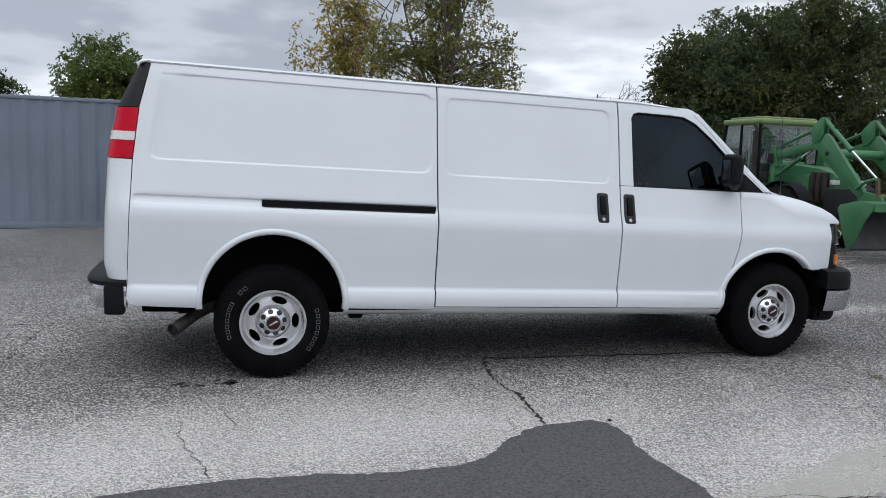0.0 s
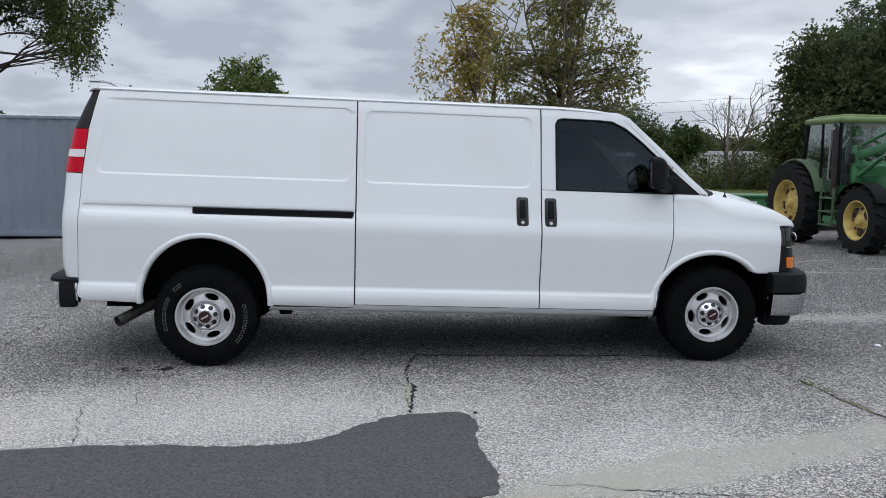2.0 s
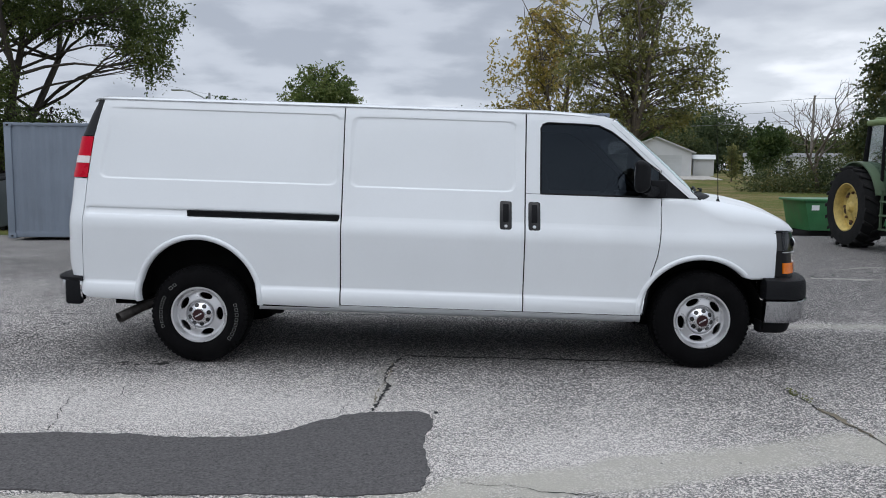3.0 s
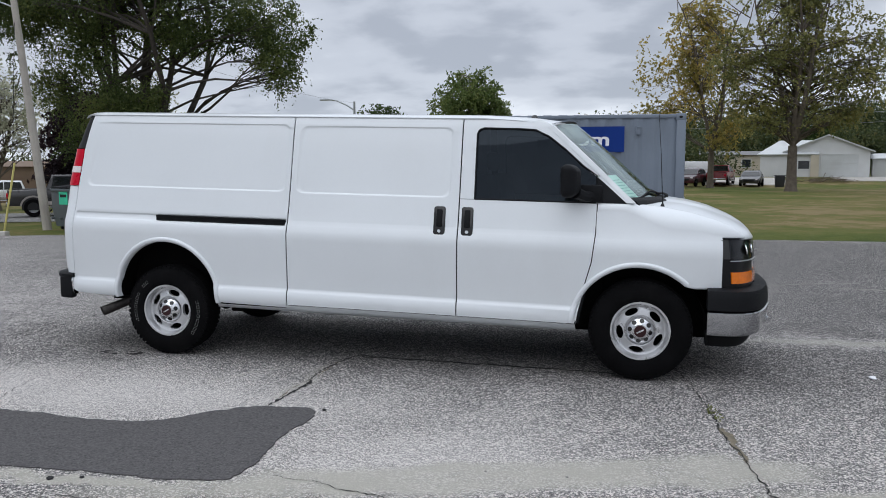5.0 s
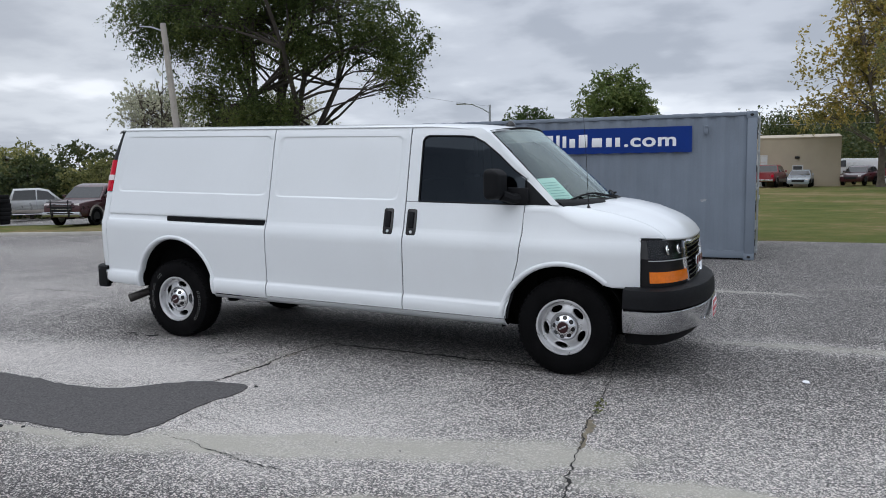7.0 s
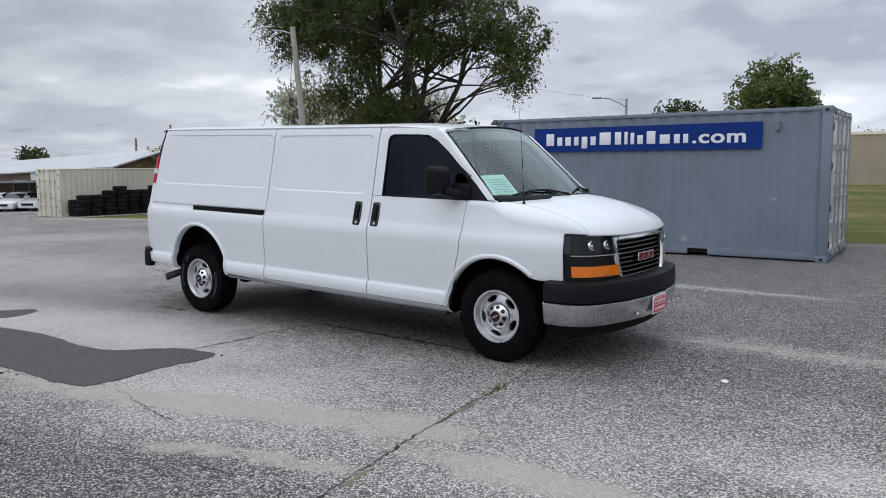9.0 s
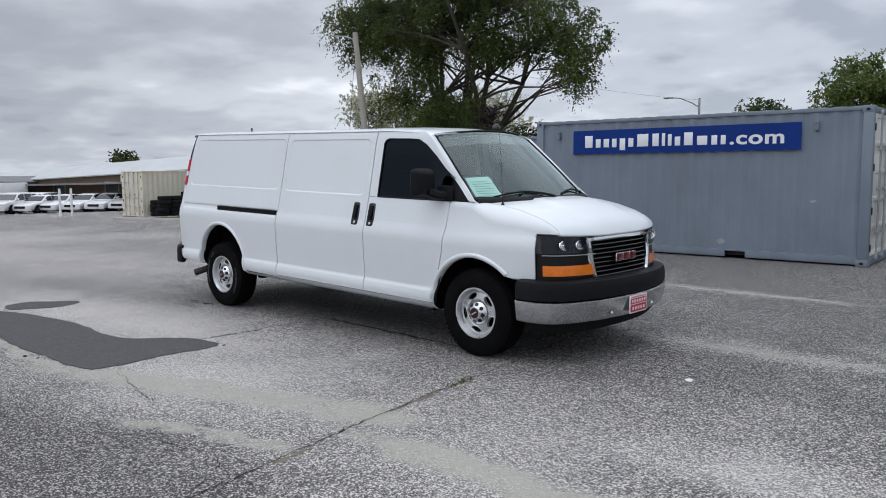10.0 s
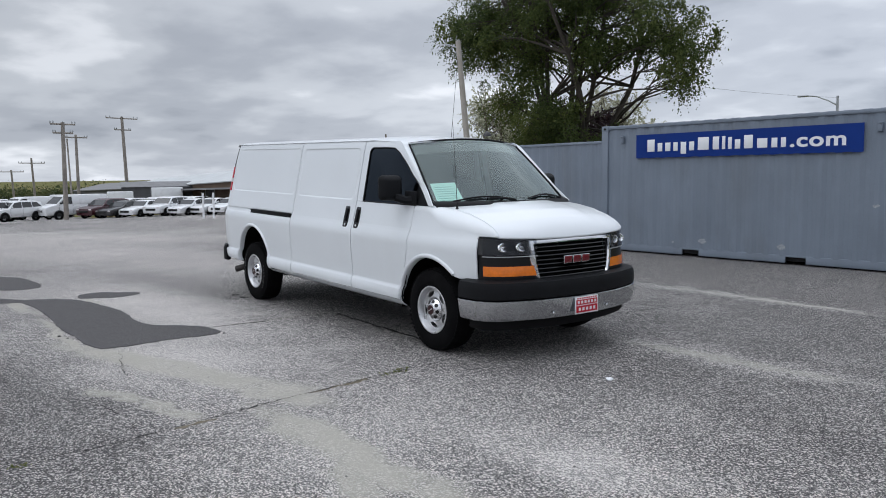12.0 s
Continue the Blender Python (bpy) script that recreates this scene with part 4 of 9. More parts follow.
# ---- the van's front: headlamps, grille, bumper ----
def face_patch(y0, y1, zlow, zhigh, out=0.0, n=14, thick=0.02, wrap=0):
    """A patch on the nose between two heights, bent round the corner; wrap carries it back along the side."""
    bm = bmesh.new()
    pts = []
    if wrap:
        pts += [(4.502, 0.098 - out), (4.535, 0.099 - out * 0.9), (4.568, 0.106 - out * 0.7)][wrap - 1:]
    for k in range(n + 1):
        y = y0 + (y1 - y0) * k / n
        pts.append((nose(y) + out + 0.020, y))
    rows = []
    for z in np.linspace(zlow, zhigh, 6):
        f = (z - 0.83) / 0.37
        rows.append([(x - 0.035 * max(0, f) ** 1.5, y + 0.01 * f, z) for x, y in pts])
    sheet(bm, rows)
    bmesh.ops.recalc_face_normals(bm, faces=bm.faces)
    if sum(f.normal.x for f in bm.faces) < 0:
        bmesh.ops.reverse_faces(bm, faces=bm.faces)
    thicken(bm, bm.faces[:], thick)
    return bm


def both(name, make, material, parents=None, label=""):
    obs = []
    for far_side in (False, True):
        bm = make()
        if far_side:
            other_side(bm)
        obs.append(vpart(name, bm, material, parents[far_side] if parents else None, label))
    return obs


LAMP_BLACK = surf("lamp_black", (0.006, 0.006, 0.007), rough=0.35, spec=0.25, vary=0.2)
lamps = both("headlamp", lambda: face_patch(0.115, 0.545, 0.83, 1.195, -0.012, wrap=1), LAMP_BLACK, None, "dark headlamp unit with an amber turn signal")
both("lamp_lens", lambda: face_patch(0.118, 0.535, 1.035, 1.19, 0.008, thick=0.006, wrap=3), LAMP_GLASS, lamps)
both("lamp_bowl", lambda: face_patch(0.125, 0.52, 1.04, 1.18, -0.004, thick=0.006, wrap=1), surf("lamp_bowl_grey", (0.030, 0.031, 0.033), 0.35, vary=0.2, scale=20), lamps)
both("lens_edge", lambda: face_patch(0.118, 0.54, 1.024, 1.031, 0.010, thick=0.01, wrap=3), surf("lens_edge_grey", (0.35, 0.36, 0.37), 0.4, vary=0.05), lamps)
both("side_lens", lambda: face_patch(0.128, 0.532, 0.860, 0.944, 0.004, thick=0.012, wrap=3), AMBER, lamps, "amber turn signal")
BRIGHT = surf("lamp_reflector", (0.95, 0.95, 0.96), rough=0.22, metal=0.9, vary=0.05)


def reflector(y):
    """A ribbed bright bowl with a bulb in its middle."""
    bm = bmesh.new()
    m = Matrix.Translation((nose(y) - 0.014, y, 1.106)) @ pose(0, 0, 0, 0, 78) @ Matrix.Diagonal((0.95, 1.45, 0.7, 1.0))
    lathe(bm, [(0, 0.018), (0.010, 0.017), (0.012, 0.006), (0.026, 0.010), (0.036, 0.016), (0.042, 0.012), (0.044, 0.0)], 20, m)
    return bm


for y in (0.245, 0.40):
    both("reflector", lambda: reflector(y), BRIGHT, lamps, "bright headlamp reflector")


def grille_half(z, edge):
    """Half width of the grille's surround at a height; edge is its outer (0) or inner (1) line."""
    return lerp([(0.765, 0.425), (0.80, 0.47), (0.95, 0.515), (1.12, 0.535), (1.165, 0.53)], z) - 0.055 * edge


bm = bmesh.new()
outer, inner = [], []
for z in np.linspace(0.765, 1.165, 9):
    outer.append((-grille_half(z, 0), z))
    inner.append((-grille_half(max(0.82, min(1.115, z)), 1), max(0.815, min(1.118, z))))
outer = outer + [(h, z) for h, z in ((-0.3, 1.168), (0, 1.17), (0.3, 1.168))] + [(-h, z) for h, z in reversed(outer)] + [(0.3, 0.757), (0, 0.753), (-0.3, 0.757)]
inner = inner + [(h, z) for h, z in ((-0.28, 1.12), (0, 1.122), (0.28, 1.12))] + [(-h, z) for h, z in reversed(inner)] + [(0.27, 0.808), (0, 0.804), (-0.27, 0.808)]


def on_nose(h, z, out):
    y = MID + h
    return (nose(y) + out - 0.03 * max(0, (z - 0.83) / 0.37) ** 1.5, y, z)


rows = []
for f, o in ((0, -0.03), (0.0, 0.012), (0.25, 0.024), (0.75, 0.024), (1, 0.008), (1, -0.03)):
    r = [on_nose(a[0] + (b[0] - a[0]) * f, a[1] + (b[1] - a[1]) * f, o) for a, b in zip(outer, inner)]
    rows.append(r + r[:1])
sheet(bm, rows)
bmesh.ops.remove_doubles(bm, verts=bm.verts, dist=1e-5)
bmesh.ops.recalc_face_normals(bm, faces=bm.faces)
surround = vpart("grille_surround", bm, CHROME, label="chrome grille surround", angle=50)
# near-black sheet paints the shade behind the grille bars
bm = bmesh.new()
sheet(bm, [[on_nose(-0.47 + 0.94 * k / 12, z, -0.045) for k in range(13)] for z in (0.80, 0.9, 1.0, 1.12)])
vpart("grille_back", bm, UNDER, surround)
for k in range(8):
    z = 0.838 + 0.0375 * k
    bm = bmesh.new()
    hw = grille_half(z, 1) + 0.004
    path = [on_nose(-hw + 2 * hw * j / 16, z, -0.004) for j in range(17)]
    sheet(bm, [[(p[0] + o, p[1], p[2] + h) for p in path] for o, h in ((-0.03, -0.004), (0.006, -0.010), (0.010, -0.006), (0.006, 0.000), (-0.02, 0.006))])
    vpart("grille_bar", bm, BLACK_GLOSS, surround)
bm = bmesh.new()
for h in (-0.115, 0.0, 0.115):
    box(bm, 4.800, 4.822, MID + h - 0.053, MID + h + 0.053, 0.938, 1.012, 0.006)
badge = vpart("badge", bm, CHROME, surround, "red badge with a chrome edge")
bm = bmesh.new()
for h in (-0.115, 0.0, 0.115):
    box(bm, 4.815, 4.827, MID + h - 0.047, MID + h + 0.047, 0.944, 1.006, 0.005)
vpart("badge_inlay", bm, surf("badge_red", (0.13, 0.008, 0.014), 0.25, vary=0.1, coat=0.5), surround)

# front bumper: pad, chrome bar, valance
half = [(4.388, -0.010), (4.45, -0.012), (4.552, -0.004), (4.650, 0.036), (4.722, 0.108), (4.778, 0.208), (4.826, 0.345), (4.876, 0.53), (4.908, 0.76), (4.918, MID)]
plan = half + [(x, 2 * MID - y) for x, y in reversed(half[:-1])]


def bump_lines(section):
    bm = bmesh.new()
    sweep(bm, plan, section)
    return bm


pad = vpart("bumper_pad", bump_lines([(-0.12, 0.828), (-0.03, 0.825), (0.004, 0.815), (0.014, 0.79), (0.019, 0.75), (0.02, 0.680), (0.012, 0.672), (-0.12, 0.672)]), BLACK_PLASTIC, label="dark grey rubber bumper top")
bar = vpart("bumper", bump_lines([(-0.05, 0.668), (0.010, 0.668), (0.024, 0.657), (0.024, 0.648), (0.014, 0.58), (0.003, 0.515), (-0.006, 0.490), (-0.016, 0.484), (-0.06, 0.487)]), DULL_CHROME, label="scuffed chrome front bumper")
vpart("valance", bump_lines([(-0.22, 0.484), (-0.085, 0.482), (-0.088, 0.44), (-0.100, 0.400), (-0.115, 0.386), (-0.22, 0.390)]), surf("valance_black", (0.006, 0.006, 0.007), rough=0.8, spec=0.2, vary=0.3), label="black plastic valance")
bm = bmesh.new()
box(bm, 4.945, 4.951, 0.838, 1.138, 0.500, 0.652, 0.002)
plate = vpart("dealer_plate", bm, SIGN_WHITE, label="white and red dealer plate")
PLATE_RED = surf("plate_red", (0.50, 0.006, 0.025), 0.4, vary=0.06)
for z0, z1 in ((0.512, 0.572), (0.580, 0.626)):
    bm = bmesh.new()
    box(bm, 4.951, 4.954, 0.852, 1.124, z0, z1)
    band = vpart("red_band", bm, PLATE_RED, plate)
for count, y0, step, wide, z0, z1, lift in ((6, 0.868, 0.043, 0.024, 0.591, 0.616, 0.003), (5, 0.880, 0.047, 0.026, 0.528, 0.556, 0.003), (9, 0.865, 0.029, 0.018, 0.632, 0.644, 0.0)):
    for k in range(count):
        bm = bmesh.new()
        box(bm, 4.951 + lift, 4.953 + lift, y0 + k * step, y0 + k * step + wide, z0, z1)
        vpart("letter_bar", bm, SIGN_WHITE if lift else PLATE_RED, plate)
for y in (0.62, 1.30):
    bm = bmesh.new()
    lathe(bm, [(0.0, 0.012), (0.012, 0.010), (0.016, 0)], 12, Matrix.Translation((lerp([(p[1], p[0]) for p in half], y if y < MID else 2 * MID - y) + 0.018, y, 0.535)) @ pose(0, 0, 0, 0, 90))
    vpart("bumper_bolt", bm, CHROME, bar)

# rear bumper
half = [(-0.945, 0.03), (-1.02, 0.03), (-1.10, 0.06), (-1.16, 0.13), (-1.195, 0.26), (-1.21, 0.5), (-1.215, MID)]
plan = [(x, 2 * MID - y) for x, y in half] + list(reversed(half[:-1]))
rb = vpart("rear_bumper", bump_lines([(-0.06, 0.62), (0.0, 0.62), (0.006, 0.60), (0.0, 0.50), (-0.02, 0.47), (-0.06, 0.47)]), CHROME, label="chrome rear step bumper")
vpart("step_pad", bump_lines([(-0.10, 0.660), (-0.01, 0.660), (0.010, 0.648), (0.012, 0.625), (-0.10, 0.622)]), BLACK_PLASTIC, rb)
for y0, y1 in ((0.018, 0.09), (2 * MID - 0.09, 2 * MID - 0.018)):
    bm = bmesh.new()
    box(bm, -1.08, -0.955, y0, y1, 0.435, 0.63, 0.02)
    vpart("end_cap", bm, BLACK_PLASTIC, rb)

# ---- wheels ----
HUB_SILVER = surf("cap_silver", (0.70, 0.70, 0.72), 0.16, metal=0.95, vary=0.06)
EMBLEM = surf("emblem_dark_red", (0.030, 0.008, 0.010), 0.4, spec=0.3)

def tyre_mesh(bm):
    prof = [(0.205, -0.10), (0.222, -0.118), (0.27, -0.128), (0.32, -0.124), (0.352, -0.112), (0.372, -0.098), (0.382, -0.075), (0.385, -0.03), (0.385, 0.03), (0.382, 0.075), (0.372, 0.098), (0.352, 0.112), (0.32, 0.124), (0.27, 0.128), (0.222, 0.118), (0.205, 0.10)]
    lathe(bm, prof, 64)
    return bm


def wheel_parts(cx, cy, cz, marked, far_side):
    turn = pose(0, 0, 0, 90 if not far_side else -90)
    m = Matrix.Translation((cx, cy, cz)) @ turn
    bm = bmesh.new()
    tyre_mesh(bm)
    for k in range(56):
        a = 2 * math.pi * k / 56
        for h, dx in ((-0.088, 0.0), (0.088, 0.05), (-0.035, 0.03), (0.035, 0.08)):
            box(bm, 0.36, 0.3862 if abs(h) < 0.05 else 0.3785 if cx < 1 else 0.3765, -0.013, 0.013, h - 0.02, h + 0.02, 0.0, m=Matrix.Rotation(a + dx, 4, "Z"))
    for k in range(48 if cx < 1 else 0):
        a = 2 * math.pi * (k + 0.5) / 48
        for h in (-0.106, 0.106):
            box(bm, 0.352, 0.3705, -0.010, 0.010, h - 0.006, h + 0.006, 0.0, m=Matrix.Rotation(a, 4, "Z"))
    bmesh.ops.transform(bm, matrix=m, verts=bm.verts)
    tyre = part("wheel", bm, RUBBER, van, "black all-terrain tyre on a silver steel rim", 40)
    # rim: dish with five slots
    slot = 0.02 if cx < 1 else 0.61
    bm = bmesh.new()
    prof = [(0.225, 0.112), (0.220, 0.122), (0.208, 0.122), (0.198, 0.105), (0.190, 0.070), (0.176, 0.066), (0.150, 0.078), (0.118, 0.084), (0.112, 0.080), (0.109, 0.060), (0.0, 0.060), (0.0, 0.05), (0.16, 0.05), (0.186, 0.04), (0.196, -0.09), (0.222, -0.1)]
    lathe(bm, prof, 60, close=False)
    me = finish(bm, "rim")
    cb = bmesh.new()
    for k in range(5):
        a = 2 * math.pi * (k + slot) / 5
        o = [(0.150 + 0.027 * math.cos(t) * (1 if abs(math.sin(t)) < 0.8 else 0.9), 0.054 * math.sin(t)) for t in (2 * math.pi * j / 16 for j in range(16))]
        prism(cb, o, 0.2, Matrix.Rotation(a, 4, "Z") @ Matrix.Translation((0, 0, -0.02)))
    me = cut(me, cb)
    bm = bmesh.new()
    bm.from_mesh(me)
    face = [(0.112, 0.080), (0.118, 0.084), (0.150, 0.078), (0.176, 0.066), (0.190, 0.070)]
    for k in range(5):
        a = 2 * math.pi * (k + slot) / 5
        ring = [(0.150 + 0.029 * math.cos(t), 0.056 * math.sin(t)) for t in (2 * math.pi * j / 18 for j in range(19))]
        tube(bm, [Matrix.Rotation(a, 4, "Z") @ Vector((u, v, lerp(face, math.hypot(u, v)) - 0.001)) for u, v in ring], 0.0042, 6, cap=False)
    bmesh.ops.transform(bm, matrix=m, verts=bm.verts)
    part("rim", bm, STEEL, tyre, "silver steel rim with five slots", 30)
    bm = bmesh.new()
    lathe(bm, [(0.19, -0.06), (0.0, -0.06), (0.0, -0.08), (0.19, -0.08)], 32, m)
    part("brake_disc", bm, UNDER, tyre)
    bm = bmesh.new()
    lathe(bm, [(0.104, 0.055), (0.104, 0.084), (0.098, 0.092), (0.086, 0.104), (0.060, 0.124), (0.051, 0.128), (0.049, 0.133), (0, 0.134)], 32, m)
    cap = part("hub_cap", bm, HUB_SILVER, tyre, "silver hub cap with eight dark holes")
    bm = bmesh.new()
    for k in range(8):
        a = 2 * math.pi * (k + (0.3 if cx < 1 else 0.8)) / 8
        lathe(bm, [(0.0185, -0.006), (0.0185, 0.0022), (0, 0.0015)], 12, m @ Matrix.Translation((0.0765 * math.cos(a), 0.0765 * math.sin(a), 0.1115)) @ Matrix.Rotation(a, 4, "Z") @ Matrix.Rotation(radians(38), 4, "Y"))
    tagged(part("cap_recess", bm, BLACK_GLOSS, tyre), kind="stuff")
    bm = bmesh.new()
    lathe(bm, [(0.045, 0.131), (0.044, 0.1365), (0, 0.1375)], 24, m)
    part("hub_emblem", bm, EMBLEM, tyre, "dark red wheel-centre emblem")
    bm = bmesh.new()
    box(bm, -0.030, 0.030, -0.006, 0.006, 0.1365, 0.1388, 0.001, m=m @ Matrix.Rotation(radians(28), 4, "Z"))
    part("emblem_bar", bm, HUB_SILVER, tyre)
    if marked:
        bm = bmesh.new()
        for start, count, w in ((200, 7, 7.3), (138, 2, 7.5), (18, 8, 7.6)):
            for k in range(count):
                a = radians(start - w * k)
                for r0, r1 in ((0.287, 0.2892), (0.3095, 0.3117)):
                    ring_piece(bm, a, radians(w * 0.62), r0, r1, m)
                ring_piece(bm, a, radians(0.42), 0.287, 0.3117, m)
                ring_piece(bm, a - radians(w * 0.58), radians(0.42), 0.287, 0.3117, m)
        tagged(part("sidewall_marks", bm, surf("tyre_mark", (0.20, 0.20, 0.20), 0.8), tyre, "white outlined marks on the sidewall"), kind="stuff")


def ring_piece(bm, a, span, r0, r1, m):
    """A small flat curved bar on the tyre's wall."""
    vs = []
    for f in (0, 0.5, 1):
        for r in (r0, r1):
            b = a - span * f
            h = lerp([(0.27, 0.1295), (0.32, 0.1258), (0.352, 0.1135)], r)
            vs.append(bm.verts.new(m @ Vector((r * math.cos(b), r * math.sin(b), h))))
    for k in (0, 2):
        bm.faces.new((vs[k], vs[k + 1], vs[k + 3], vs[k + 2]))


for cx in (-0.030, 3.918):
    for far_side in (False, True):
        wheel_parts(cx, 0.148 if not far_side else 2 * MID - 0.148, 0.385, cx < 1 and not far_side, far_side)

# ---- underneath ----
# added filler blocks the view through the van, coloured as its inner shade
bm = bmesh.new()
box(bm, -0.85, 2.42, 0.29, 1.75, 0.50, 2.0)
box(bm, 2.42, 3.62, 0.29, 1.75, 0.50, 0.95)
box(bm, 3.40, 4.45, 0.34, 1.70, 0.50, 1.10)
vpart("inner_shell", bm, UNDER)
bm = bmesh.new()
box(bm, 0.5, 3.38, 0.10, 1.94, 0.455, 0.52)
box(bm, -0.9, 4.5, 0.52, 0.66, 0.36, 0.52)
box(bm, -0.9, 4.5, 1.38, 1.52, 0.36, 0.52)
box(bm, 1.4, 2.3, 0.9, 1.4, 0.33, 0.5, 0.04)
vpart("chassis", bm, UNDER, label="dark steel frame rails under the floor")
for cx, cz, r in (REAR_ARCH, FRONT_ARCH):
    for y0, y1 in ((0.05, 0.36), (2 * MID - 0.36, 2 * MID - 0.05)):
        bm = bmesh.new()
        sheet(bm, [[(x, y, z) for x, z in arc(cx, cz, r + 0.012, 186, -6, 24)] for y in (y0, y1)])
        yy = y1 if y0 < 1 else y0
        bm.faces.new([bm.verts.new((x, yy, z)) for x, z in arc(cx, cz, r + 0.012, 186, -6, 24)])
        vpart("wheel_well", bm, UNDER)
bm = bmesh.new()
tube(bm, [(0, 0.3, 0.385), (0, 1.74, 0.385)], 0.055, 10)
lathe(bm, [(0, -0.16), (0.10, -0.13), (0.16, 0), (0.10, 0.13), (0, 0.16)], 16, Matrix.Translation((0, 1.02, 0.385)) @ pose(0, 0, 0, 0, 90))
part("axle", bm, UNDER, van)
bm = bmesh.new()
tube(bm, [(3.937, 0.3, 0.36), (3.937, 1.74, 0.36)], 0.045, 8)
part("axle", bm, UNDER, van)
for y in (0.36, 1.68):
    bm = bmesh.new()
    box(bm, -0.65, 0.65, y - 0.03, y + 0.03, 0.40, 0.43, 0.008)
    part("leaf_spring", bm, UNDER, van)
for x0, x1, z0 in ((0.50, 0.60, 0.375), (0.60, 0.66, 0.42)):
    bm = bmesh.new()
    box(bm, x0, x1, 0.16, 0.24, z0, 0.49, 0.015)
    part("spring_hanger", bm, UNDER, van)
bm = bmesh.new()
tube(bm, [(1.2, 0.62, 0.42), (0.5, 0.60, 0.44), (-0.25, 0.46, 0.46), (-0.42, 0.34, 0.45), (-0.54, 0.19, 0.415), (-0.665, 0.03, 0.352)], [0.035, 0.035, 0.035, 0.037, 0.039, 0.043], 14, cap=False)
tube(bm, [(-0.54, 0.19, 0.415), (-0.650, 0.048, 0.360)], 0.034, 12, cap=True)
part("exhaust_pipe", bm, surf("rusty_exhaust", (0.05, 0.045, 0.042), 0.6, metal=0.5, vary=0.4, scale=20), van, "dark steel exhaust tailpipe")


# ---- shipping containers ----
CONT_GREY = surf("grey_container_paint", (0.182, 0.216, 0.266), rough=0.55, vary=0.10, scale=1.2, bump=0.15, bump_scale=30, dirt=(0.13, 0.14, 0.15), dirt_amount=0.35)
CONT_PALE = surf("pale_door_paint", (0.68, 0.68, 0.65), rough=0.55, vary=0.15, scale=2.0, dirt=(0.2, 0.2, 0.19), dirt_amount=0.45)
CONT_CREAM = surf("cream_container_paint", (0.72, 0.67, 0.55), rough=0.6, vary=0.08, scale=1.0, dirt=(0.38, 0.33, 0.25), dirt_amount=0.3)
GALV = surf("galvanised_steel", (0.42, 0.44, 0.46), rough=0.4, metal=0.7, vary=0.15, scale=10)
DARK = surf("near_black", (0.01, 0.01, 0.011), rough=0.8, vary=0.2)


def wave_wall(bm, x0, x1, y, z0, z1, depth=0.022, pitch=0.30):
    """A wall of pressed steel with upright trapezoid ribs, its outer face at y, towards -y."""
    n = int(round((x1 - x0) / pitch))
    p = (x1 - x0) / n
    line = []
    for k in range(n):
        a = x0 + k * p
        line += [(a, y + depth), (a + 0.26 * p, y + depth), (a + 0.5 * p, y), (a + 0.76 * p, y)]
    line.append((x1, y + depth))
    lo = [bm.verts.new((a, b, z0)) for a, b in line]
    hi = [bm.verts.new((a, b, z1)) for a, b in line]
    for k in range(len(line) - 1):
        bm.faces.new((lo[k], lo[k + 1], hi[k + 1], hi[k]))


